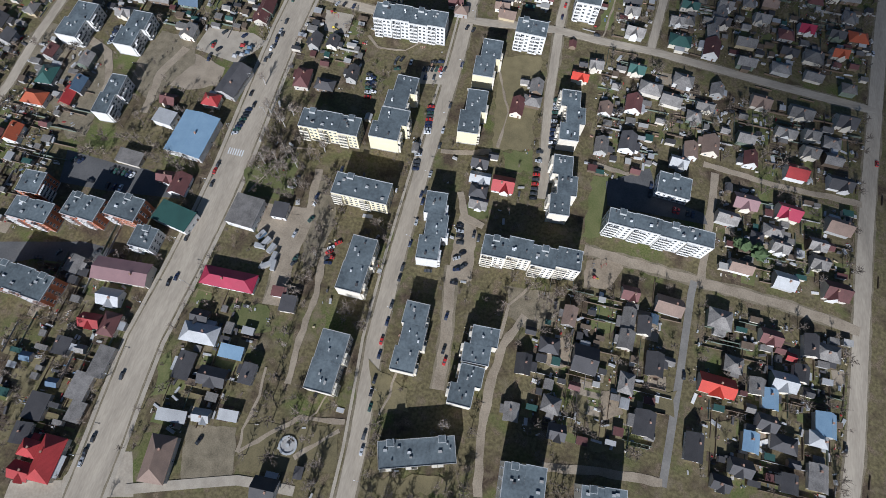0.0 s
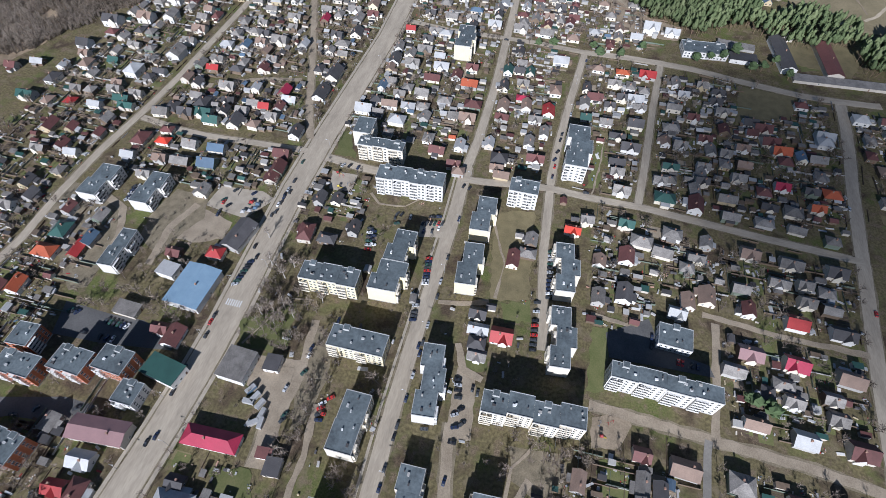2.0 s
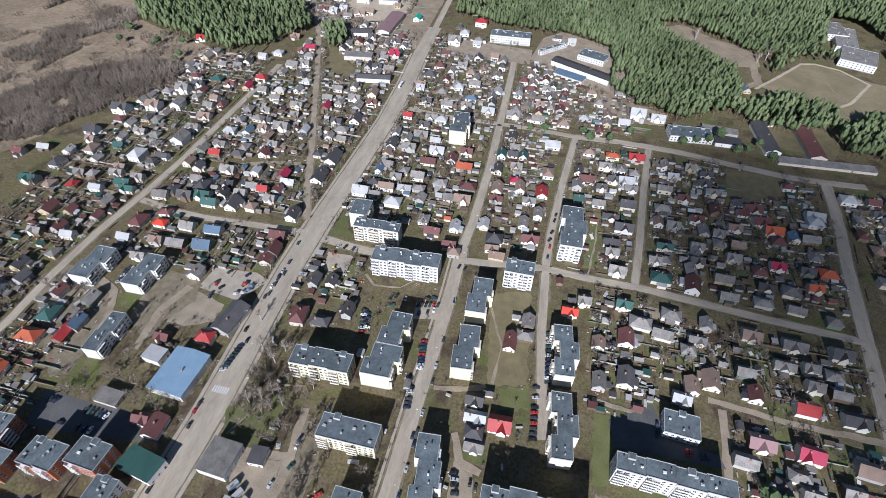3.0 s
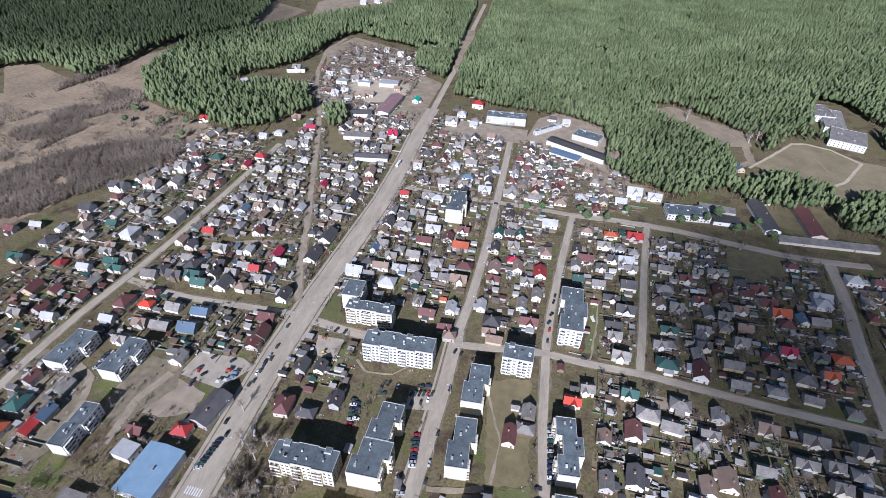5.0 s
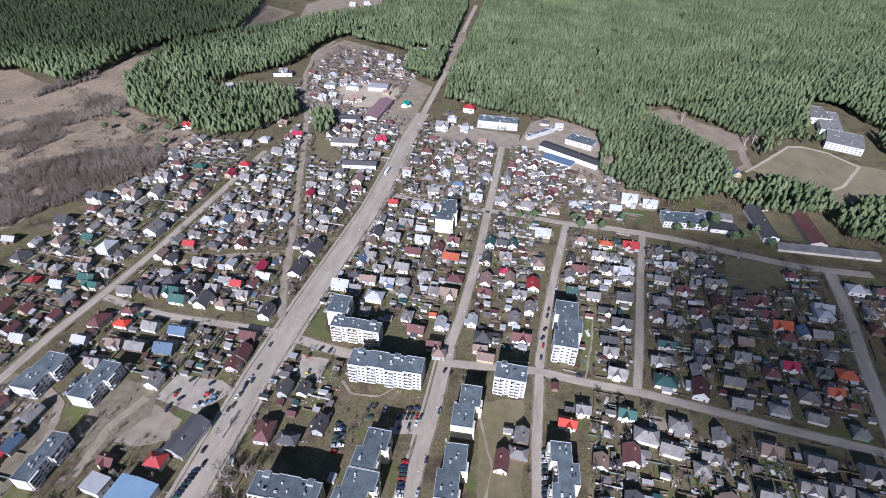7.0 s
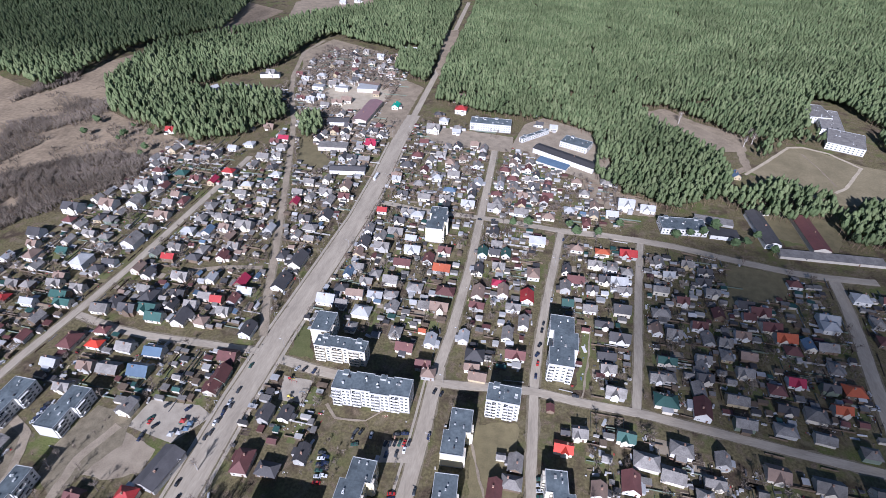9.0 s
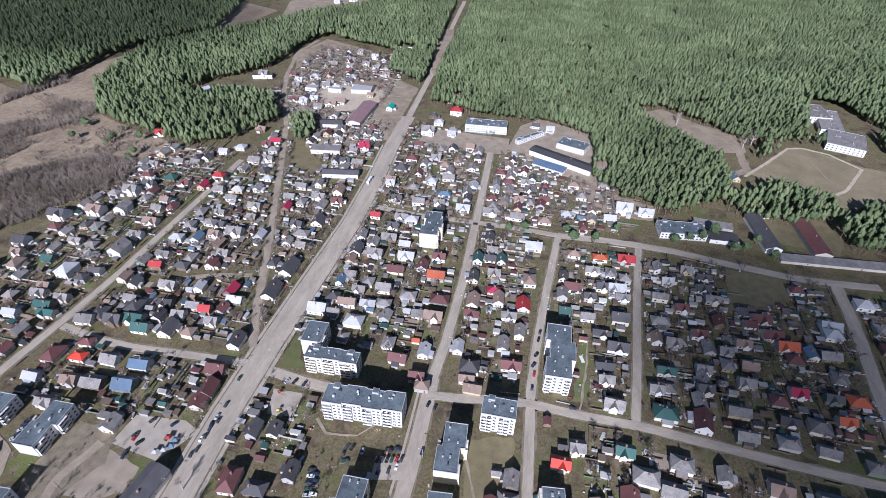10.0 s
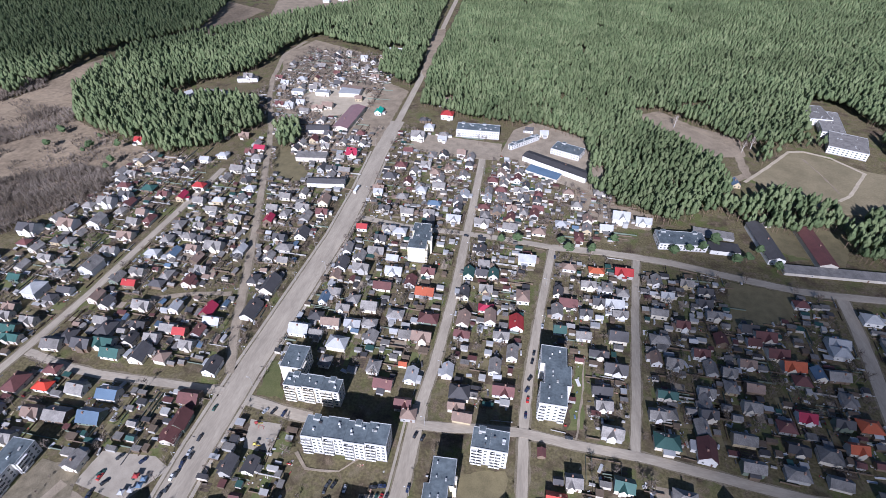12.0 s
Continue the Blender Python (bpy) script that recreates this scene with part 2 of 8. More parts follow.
M["needles"] = needles("pine_needles", (0.108, 0.142, 0.066), (0.156, 0.19, 0.09), (0.21, 0.24, 0.122), grain=0.09, through_light=0.16)
M["needles_dark"] = needles("garden_pine_needles", (0.055, 0.08, 0.038), (0.092, 0.127, 0.058), (0.13, 0.168, 0.08))
M["twig_dark"] = needles("garden_twigs", (0.12, 0.098, 0.078), (0.19, 0.155, 0.122), (0.29, 0.24, 0.19))
M["twig_mass"] = needles("grey_brown_twigs", (0.17, 0.138, 0.108), (0.23, 0.19, 0.152), (0.31, 0.26, 0.21), grain=0.03)

# ---- mesh helpers ----
def mesh_of(name, verts, faces, mats, idx=None):
    me = bpy.data.meshes.new(name)
    me.from_pydata(verts, [], faces)
    for k in mats:
        me.materials.append(M[k])
    if idx is not None:
        me.polygons.foreach_set("material_index", idx)
    me.update()
    return me


def part(name, me, parent=None, m=None, label=""):
    ob = new(name, me)
    if parent is not None:
        ob.parent = parent
    if m is not None:
        ob.matrix_basis = m
    if label:
        ob["label"] = label
    return ob


class Solid:
    """Collects boxes and prisms into one mesh."""
    def __init__(self):
        self.v, self.f, self.i = [], [], []

    def add(self, verts, faces, k=0):
        n = len(self.v)
        self.v += verts
        self.f += [tuple(n + j for j in f) for f in faces]
        self.i += [k] * len(faces)
        return self

    def box(self, x0, x1, y0, y1, z0, z1, k=0, bottom=False):
        v = [(x, y, z) for z in (z0, z1) for x, y in ((x0, y0), (x1, y0), (x1, y1), (x0, y1))]
        f = [(4, 5, 6, 7), (0, 1, 5, 4), (1, 2, 6, 5), (2, 3, 7, 6), (3, 0, 4, 7)] + ([(3, 2, 1, 0)] if bottom else [])
        return self.add(v, f, k)

    def mesh(self, name, mats):
        return mesh_of(name, self.v, self.f, mats, self.i)


def empty(name, x, y, yaw, z=0.0):
    ob = new(name)
    ob.empty_display_size = 0.5
    ob.matrix_basis = pose(x, y, z, 0, 0, yaw)
    return ob


rng = random.Random(7)
# ---- ground and roads ----
G = 2600
gv, gf = [], []
for j in range(27):
    for i in range(27):
        gv.append((-G + 200 * i, -1400 + 200 * j, 0.0))
for j in range(26):
    for i in range(26):
        gf.append((j * 27 + i, j * 27 + i + 1, j * 27 + i + 28, j * 27 + i + 27))
tagged(new("ground", mesh_of("ground", gv, gf, ["ground"])), "early spring ground of dry grass, moss and bare soil", "ground", kind="structure")

road_level = [0.05]
ROADS = []


def ribbon(points, a, b):
    """Left and right edge points of a strip from a to b metres off the middle line."""
    P = [Vector(p) for p in points]
    out = []
    for i, p in enumerate(P):
        d0 = (P[i] - P[i - 1]).normalized() if i else (P[1] - P[0]).normalized()
        d1 = (P[i + 1] - P[i]).normalized() if i + 1 < len(P) else d0
        d = (d0 + d1).normalized()
        n = Vector((-d.y, d.x)) / max(0.5, d.dot(d1))
        out.append((p + n * a, p + n * b))
    return out


RAGGED = {"gravel": 0.55, "sand": 0.9, "sand_pale": 0.3, "verge": 0.7, "asphalt": 0.18, "asphalt_ns": 0.18, "asphalt_ew": 0.18, "paving": 0.05}


def strip(name, points, a, b, z, mat):
    """A strip of paving from a to b metres off its middle line, with worn, uneven edges."""
    r = random.Random(int(abs(points[0][0]) * 10) + len(name))
    fine = [points[0]]
    for (ax, ay), (bx, by) in zip(points, points[1:]):
        n = max(1, int(math.hypot(bx - ax, by - ay) / 5))
        fine += [(ax + (bx - ax) * k / n, ay + (by - ay) * k / n) for k in range(1, n + 1)]
    R = ribbon(fine, a, b)
    e = RAGGED.get(mat, 0.0)
    v = []
    for p, q in R:
        w = (q - p).normalized()
        p, q = p + w * r.uniform(-e, e), q + w * r.uniform(-e, e)
        v += [(p.x, p.y, z), (q.x, q.y, z), (q.x, q.y, z - 0.2), (p.x, p.y, z - 0.2)]
    f = []
    for k in range(len(R) - 1):
        i, j = 4 * k, 4 * k + 4
        f += [(i + 1, i, j, j + 1), (i + 2, i + 1, j + 1, j + 2), (i, i + 3, j + 3, j)]
    if a < b:
        f = [q[::-1] for q in f]
    return new(name, mesh_of(name, v, f, [mat]))


def road(name, width, surface, points, label):
    road_level[0] += 0.006
    ROADS.append((width, points))
    if surface == "asphalt":
        surface += "_ns" if abs(points[-1][1] - points[0][1]) > abs(points[-1][0] - points[0][0]) else "_ew"
    ob = strip(name, points, -width / 2, width / 2, road_level[0], surface)
    return tagged(ob, label, "road", kind="structure")


road("main_avenue", 16.5, "asphalt", [(-154.0, -76), (-155.6, -36), (-157.5, -10), (-159.0, 19), (-155.8, 60), (-154.0, 97), (-153.5, 125), (-155.5, 180), (-157.0, 236), (-156.0, 288), (-154.7, 316), (-152.0, 380), (-149.5, 438), (-151.5, 520), (-156.0, 593), (-157.3, 672.6)],
     "worn pale asphalt street with dusty edges")
road("central_street", 8.8, "asphalt", [(-34, -40.6), (-35.5, -8), (-38.8, 22), (-41.8, 47.5), (-43.1, 100), (-42.8, 153), (-41.5, 200), (-41, 236), (-42, 287)],
     "worn pale asphalt street with dusty edges")
road("upper_street", 6.6, "asphalt", [(-42, 287), (-39.7, 318), (-38.6, 392), (-40.4, 446), (-42, 512), (-44.6, 593), (-45.7, 623.3)],
     "worn pale asphalt street with dusty edges")
road("forest_road", 8, "asphalt", [(-156.3, 669), (-161, 815), (-167, 905), (-178, 1083), (-188, 1281)],
     "worn pale asphalt street with dusty edges")
road("parking_street", 5.8, "asphalt", [(30.8, 151), (26.3, 191), (23, 225), (21.8, 258), (20.5, 290), (21.5, 322), (24, 360), (27.5, 401), (31.7, 446), (33, 461)],
     "worn pale asphalt street with dusty edges")
road("garden_street", 5.5, "asphalt", [(83.1, 276.3), (87.9, 320.7), (93.9, 391.6), (101.5, 462.8)],
     "worn pale asphalt street with dusty edges")
road("east_road", 9, "asphalt", [(201, 13.3), (206.6, 50), (212.5, 110), (219.2, 180), (226, 235), (232.4, 288), (238.5, 338), (244.5, 376), (248.7, 410), (251.2, 445)],
     "worn pale asphalt street with dusty edges")
road("court_lane", 5.5, "gravel", [(59.4, 125), (80.8, 124), (113, 122), (144.5, 120.4), (175.4, 118.5), (202.7, 115), (212, 113)],
     "unpaved gravel lane with wheel ruts")
road("cross_street", 6.0, "asphalt", [(83, 278.7), (139.6, 273.5), (176.5, 270.3), (212.6, 267.6), (230, 266)],
     "worn pale asphalt street with dusty edges")
road("narrow_lane", 4, "gravel", [(123.1, 199.0), (165.8, 194.5), (217.6, 194.1)],
     "unpaved gravel lane with wheel ruts")
road("yard_lane", 5, "gravel", [(130.3, 194), (128.6, 157.4), (125.5, 123)],
     "unpaved gravel lane with wheel ruts")
road("south_lane", 4.0, "asphalt_old", [(122.0, 121.0), (120.8, 113.1), (118.0, 71.2), (115.0, 33.2), (113.1, 11.1)],
     "worn pale asphalt street with dusty edges")
road("block_lane", 4, "gravel", [(112.9, 12.9), (87.7, 11.3), (54.8, 6.8)],
     "unpaved gravel lane with wheel ruts")
road("path_lane", 4.5, "gravel", [(26.7, -14.0), (22.2, 13.8), (22.2, 39.1), (24.6, 60.7), (33.5, 78.7)],
     "unpaved gravel lane with wheel ruts")
road("court_drive", 6, "gravel", [(-11.7, 97.5), (-8.5, 75), (-5.9, 59.5), (-3.4, 30)],
     "unpaved gravel lane with wheel ruts")
road("west_street", 6.0, "asphalt", [(-315.7, 108.2), (-311, 148.7), (-313.5, 187.6), (-312.6, 233.6), (-307, 286), (-303.8, 330.6), (-302.8, 417.7), (-302, 465.8), (-302, 523.7)],
     "worn pale asphalt street with dusty edges")
road("west_cross", 5.6, "asphalt", [(-304, 276), (-269, 270), (-245.7, 269), (-205, 271), (-163, 273)],
     "worn pale asphalt street with dusty edges")
road("north_west_street", 5.5, "gravel", [(-166, 286), (-182.8, 325), (-200, 374), (-241, 482), (-276.5, 574.5), (-300, 630), (-342, 715), (-360, 762)],
     "unpaved gravel lane with wheel ruts")
road("small_lane", 4, "gravel", [(-201.6, 354), (-227.7, 349), (-256.7, 337)],
     "unpaved gravel lane with wheel ruts")
road("north_cross", 6, "asphalt", [(-142, 470), (-95.6, 464.5), (-39.8, 465), (-11, 464.6), (33, 461)],
     "worn pale asphalt street with dusty edges")
road("station_road", 7.5, "asphalt", [(33, 461), (71, 463), (101, 462), (129.4, 460.2), (176, 451.5), (220.6, 445), (251, 445), (285, 447)],
     "worn pale asphalt street with dusty edges")
road("bus_lane", 7, "asphalt", [(-145.0, 270.1), (-121.6, 266.7), (-103.4, 265.7)],
     "worn pale asphalt street with dusty edges")
road("middle_cross", 6, "asphalt", [(-41.9, 273.5), (-23.7, 275.2), (-4.3, 278.2), (20.1, 280.5), (50, 278.5), (83.8, 278.4)],
     "worn pale asphalt street with dusty edges")
road("west_drive", 5, "gravel", [(-247.0, 142.5), (-251.7, 166.1), (-262.2, 187.0), (-290.0, 199.0)],
     "unpaved gravel lane with wheel ruts")
road("shop_drive", 9, "gravel", [(-107.4, 106.0), (-103.1, 75.0), (-101.3, 52.1)],
     "unpaved gravel lane with wheel ruts")
road("yard_road", 4.5, "gravel", [(-102.7, 137.9), (-98.4, 104.5), (-99.8, 65.6)],
     "unpaved gravel lane with wheel ruts")
road("garage_drive", 5, "gravel", [(-220.2, 149.5), (-222.9, 180.2), (-215.6, 203.4)],
     "unpaved gravel lane with wheel ruts")
road("park_path_a", 2.2, "gravel", [(-91.6, -21.5), (-67.5, 0.5), (-44.9, 3.7)],
     "unpaved gravel lane with wheel ruts")
road("park_path_b", 2.2, "gravel", [(-64.1, -17.6), (-46.5, -0.5)],
     "unpaved gravel lane with wheel ruts")
road("enclave_street", 6, "gravel", [(-359, 755), (-390.2, 867), (-382.9, 938)],
     "unpaved gravel lane with wheel ruts")
road("field_path", 1.8, "sand", [(298.2, 677.2), (304.5, 649.8), (310.8, 606.5)],
     "bare sandy forest track")
road("forest_track", 9, "sand", [(154.7, 763.8), (190.6, 735.5), (230.7, 694.5), (228.6, 625.9), (200.5, 604.5)],
     "bare sandy forest track")
road("forest_ride", 16, "verge", [(432, 1560), (512, 1518), (622, 1304), (760, 1080)],
     "grassy ride cut through the pine forest")
road("field_track", 3.2, "sand_pale", [(222.3, 610.6), (252.7, 646.8), (287.7, 691.3), (304.9, 696.1), (329.8, 686.1), (352.4, 656.2), (318.6, 604.9), (304.0, 592.4)],
     "pale sandy running track")
road("park_street", 4.5, "paving", [(-136.6, -49.2), (-109.6, -40.6), (-86.9, -33.4), (-77.2, -32.6), (-59.1, -31.8)],
     "pale paved path round the park")
road("block_path", 2.5, "gravel", [(56.5, 182.4), (78.0, 180.0), (84.6, 185.4)],
     "unpaved gravel lane with wheel ruts")
road("court_path", 3.5, "gravel", [(-35.1, 168.0), (-21.4, 169.8), (-4.9, 175.6)],
     "unpaved gravel lane with wheel ruts")
road("court_path_b", 4, "gravel", [(-17.2, 143.7), (-11.4, 128.1), (0.4, 124.8)],
     "unpaved gravel lane with wheel ruts")
road("trodden_a", 1.4, "gravel", [(-92.6, 20.2), (-90.4, 6.2), (-92.7, -11.1), (-91.6, -21.5)],
     "unpaved gravel lane with wheel ruts")
road("trodden_b", 1.3, "gravel", [(-56.7, 17.2), (-60.1, 5.0), (-64.3, -0.1)],
     "unpaved gravel lane with wheel ruts")
road("trodden_c", 1.4, "gravel", [(-137.8, 113.4), (-130.3, 130.9), (-122.3, 148.3), (-108.7, 150.5)],
     "unpaved gravel lane with wheel ruts")
road("trodden_d", 1.3, "gravel", [(-26.8, 33.2), (-26.6, 21.6), (-29.5, 11.0)],
     "unpaved gravel lane with wheel ruts")
road("trodden_e", 1.6, "gravel", [(33.5, 96.8), (23.4, 82.7), (22.5, 63.3)],
     "unpaved gravel lane with wheel ruts")
road("trodden_f", 1.3, "gravel", [(-14.9, 243.5), (-0.1, 205.9), (-2.0, 178.8)],
     "unpaved gravel lane with wheel ruts")
road("trodden_g", 1.3, "gravel", [(-62.8, 251.8), (-75.8, 237.4), (-94.3, 235.3), (-102.8, 243.7)],
     "unpaved gravel lane with wheel ruts")
road("trodden_h", 1.3, "gravel", [(50.9, 281.7), (54.7, 314.0), (56.3, 341.5)],
     "unpaved gravel lane with wheel ruts")
road("service_lane", 3.5, "gravel", [(-83.6, 90.2), (-79.8, 63.9), (-80.5, 38.2), (-78.5, 14.8)],
     "unpaved gravel lane with wheel ruts")

for w, pts in ROADS[:]:
    if w >= 5.5 and pts[0][1] < 640:
        tagged(strip("verge", pts, -w / 2 - 1.0, w / 2 + 1.0, 0.03, "verge"), "dusty trodden verge beside the street", "verge", kind="structure")
for name, pts, offset, w in (("pavement_west", ROADS[0][1], -10.4, 2.2), ("pavement_east", ROADS[0][1], 10.2, 2.0), ("pavement_centre", ROADS[1][1], 6.6, 1.5)):
    ob = strip(name, pts[:15], offset - w / 2, offset + w / 2, 0.045, "paving")
    tagged(ob, "narrow pale paved footway beside the street", "pavement", kind="structure")


def near_road(x, y, gap=0.0):
    for w, pts in ROADS:
        for (ax, ay), (bx, by) in zip(pts, pts[1:]):
            dx, dy = bx - ax, by - ay
            k = max(0.0, min(1.0, ((x - ax) * dx + (y - ay) * dy) / (dx * dx + dy * dy)))
            if math.hypot(x - ax - k * dx, y - ay - k * dy) < w / 2 + gap:
                return True
    return False


# ---- apartment blocks ----
TAKEN = []       # x, y, radius of built things


def window_mesh(w, h):
    s = Solid()
    s.box(-w / 2, w / 2, -0.05, 0.0, 0, h, 1)
    s.box(-w / 2 + 0.1, -0.05, -0.07, -0.05, 0.1, h - 0.1, 0)
    s.box(0.05, w / 2 - 0.1, -0.07, -0.05, 0.1, h - 0.1, 0)
    return s.mesh("window", ["glass", "frame"])


WIN_BLOCK, WIN_HOUSE = window_mesh(1.7, 1.5), window_mesh(1.3, 1.3)


def balcony_mesh(w, glazed, sh):
    """Open tray of slab and parapet, with the dark door behind or glazing in front."""
    a, d, h, t = w / 2, 1.3, 1.05, 0.12
    v = [(-a, -d, -.15), (a, -d, -.15), (a, 0, -.15), (-a, 0, -.15), (-a, -d, h), (a, -d, h), (a, 0, h), (-a, 0, h),
         (-a + t, -d + t, h), (a - t, -d + t, h), (a - t, 0, h), (-a + t, 0, h), (-a + t, -d + t, 0), (a - t, -d + t, 0), (a - t, 0, 0), (-a + t, 0, 0)]
    f = [(3, 2, 1, 0), (0, 1, 5, 4), (1, 2, 6, 5), (3, 0, 4, 7), (4, 5, 9, 8), (5, 6, 10, 9), (7, 4, 8, 11), (8, 9, 13, 12), (9, 10, 14, 13), (11, 8, 12, 15), (12, 13, 14, 15)]
    s = Solid().add(v, f)
    if glazed:
        us = [-a + .1 + (w - .2) * k / 4 + o for k in range(5) for o in (-.05, .05)]
        n, y, top = len(us), -d + .05, sh - 0.3
        v = [(u, y, h) for u in us] + [(u, y, top) for u in us] + [(us[0], 0, top), (us[-1], 0, top), (us[0], 0, h), (us[-1], 0, h)]
        s.add(v, [(k, k + 1, n + k + 1, n + k) for k in range(n - 1)] + [tuple(range(n, 2 * n)) + (2 * n + 1, 2 * n), (2 * n + 2, 0, n, 2 * n), (n - 1, 2 * n + 3, 2 * n + 1, 2 * n - 1)])
        s.i[-(n + 2):] = [k % 2 for k in range(n - 1)] + [0, 0, 0]
        return s
    p = [(-a + .3, .1), (-a + 1.1, .1), (-a + 1.1, .9), (a - .3, .9), (a - .3, 2.15), (-a + .3, 2.15)]
    n = len(p)
    v = [(u, -.06, z) for u, z in p] + [(u, 0.0, z) for u, z in p]
    return s.add(v, [tuple(range(n))] + [(n + k, n + (k + 1) % n, (k + 1) % n, k) for k in range(n)], 1)


def apartment(x, y, yaw, L, W, storeys, height, wall, label, balconies=(), stairs=2, bare=(), step=0.0, roof="bitumen", rim_mat="coping"):
    """Flat-roofed panel block in sections; L along its own x, W along its own y; balconies: sides with balcony columns; step: how far sections are offset."""
    TAKEN.append((x, y, L, W, yaw))
    top = empty("apartment_block" if "apartment" in label else "public_building", x, y, yaw)
    tagged(top, label, "apartment block" if "apartment" in label else "building")
    long_x = L >= W
    run, dep = max(L, W), min(L, W)
    n = max(1, round(run / 13))
    r = random.Random(int(x * 7 + y * 3))
    walls, plinth, roofs, rim = Solid(), Solid(), Solid(), Solid()
    sh = (height - 1.6) / storeys
    shared = {}
    joined_rows = {}

    def local(u0, u1, v0, v1):
        return (u0, u1, v0, v1) if long_x else (v0, v1, u0, u1)

    for k in range(n):
        u0, u1 = -run / 2 + k * run / n, -run / 2 + (k + 1) * run / n
        off = step * (k % 2 - 0.5)
        v0, v1 = -dep / 2 + off, dep / 2 + off
        walls.box(*local(u0, u1, v0, v1), 0, height - 0.7)
        plinth.box(*local(u0 - .05, u1 + .05, v0 - .06, v1 + .06), 0, 0.7)
        roofs.box(*local(u0 + .03, u1 - .03, v0 + .03, v1 - .03), height - 0.7, height - 0.4)
        for _ in range(3):
            pu, pv = r.uniform(u0 + 2, u1 - 2), off + r.uniform(-.3, .3) * dep
            w, d, h = r.choice(((0.7, 0.4, .8), (0.9, 0.6, .7), (0.35, 0.35, .8), (0.5, 0.4, 1.0)))
            v = Solid().box(*local(pu - w, pu + w, pv - d, pv + d), height - 0.4, height - 0.4 + h)
            part("vent_shaft", v.mesh("vent_shaft", [r.choice(["coping", "coping", "frame", "grey", "r_d"])]), top)
        if long_x and k % 2 == 0 and stairs:
            c = (u0 + u1) / 2
            head = part("stair_head", Solid().box(*local(c - 1.9, c + 1.9, v1 - 3.0, v1 + 0.5), height - 0.7, height + 1.0).mesh("stair_head", ["coping"]), top)
            part("stair_head_roof", Solid().box(*local(c - 1.65, c + 1.65, v1 - 2.75, v1 + 0.25), height + 1.0, height + 1.06).mesh("stair_head_roof", ["bitumen"]), head)
        # the faces of this section: key, run, pose
        um, w = (u0 + u1) / 2, u1 - u0
        if long_x:
            faces = [("s", w, pose(um, v0, 0)), ("n", w, pose(um, v1, 0, 0, 0, 180))]
            if k == 0: faces.append(("w", dep, pose(u0, off, 0, 0, 0, -90)))
            if k == n - 1: faces.append(("e", dep, pose(u1, off, 0, 0, 0, 90)))
        else:
            faces = [("w", w, pose(v0, um, 0, 0, 0, -90)), ("e", w, pose(v1, um, 0, 0, 0, 90))]
            if k == 0: faces.append(("s", dep, pose(off, u0, 0)))
            if k == n - 1: faces.append(("n", dep, pose(off, u1, 0, 0, 0, 180)))
        for key, width, m in faces:
            if key in bare:
                continue
            end = width == dep
            cols = max(1, round((width - 0.8) / (4.2 if end else 3.1)))
            gap = (width - 0.8) / cols
            shown = key == "s" or (key == "e" and x < -10) or (key == "w" and x > 0)
            if key in balconies and gap not in shared:
                paint = "white" if wall in ("white", "brick") else "cream"
                shared[gap] = [balcony_mesh(gap * 0.95, g, sh).mesh("balcony", [paint, "glass"]) for g in (False, True, True)]
            for c in range(cols):
                u = -width / 2 + 0.4 + (c + 0.5) * gap
                if key in balconies and c in ((0, 1) if not end else (0, cols - 1)):
                    for q in range(storeys):
                        part("balcony", r.choice(shared[gap]), top, m @ pose(u, 0, 0.6 + q * sh))
                    continue
                for q in range(storeys):
                    z = 1.3 + q * sh
                    if shown:
                        part("window", WIN_BLOCK, top, m @ pose(u, -0.003, z))
                    else:
                        v = Solid().box(u - .85, u + .85, -.06, 0, z, z + 1.5)
                        joined_rows.setdefault(key, Solid()).add([tuple(m @ Vector(p)) for p in v.v], v.f)
    # one upstand round the stepped outline of the roof
    us = [-run / 2 + k * run / n for k in range(n + 1)]
    offs = [step * (k % 2 - 0.5) for k in range(n)]
    outer, inner = [], []
    for sg in (-1, 1):
        for k in (range(n) if sg < 0 else range(n - 1, -1, -1)):
            for u, end in (((us[k], k == 0), (us[k + 1], k == n - 1)) if sg < 0 else ((us[k + 1], k == n - 1), (us[k], k == 0))):
                e = (-1 if u < 0 else 1) * end
                outer.append((u + .08 * e, offs[k] + sg * (dep / 2 + .08)))
                inner.append((u - .2 * e, offs[k] + sg * (dep / 2 - .2)))
    c = len(outer)
    flip = (lambda p: p) if long_x else (lambda p: (p[1], p[0]))
    loops = [(outer, height - 0.7), (outer, height - 0.1), (inner, height - 0.1), (inner, height - 0.7)]
    rim.add([(*flip(p), z) for pts, z in loops for p in pts], [(q * c + i, q * c + (i + 1) % c, (q + 1) * c + (i + 1) % c, (q + 1) * c + i) for q in range(3) for i in range(c)])
    part("wall", walls.mesh("wall", [wall]), top)
    part("plinth", plinth.mesh("plinth", ["concrete"]), top)
    part("roof", roofs.mesh("roof", [roof]), top, label="dark bitumen roof" if roof == "bitumen" else "")
    part("parapet", rim.mesh("parapet", [rim_mat]), top)
    for row in joined_rows.values():
        tagged(part("window_row", row.mesh("window_row", ["glass"]), top), kind="stuff")
    return top


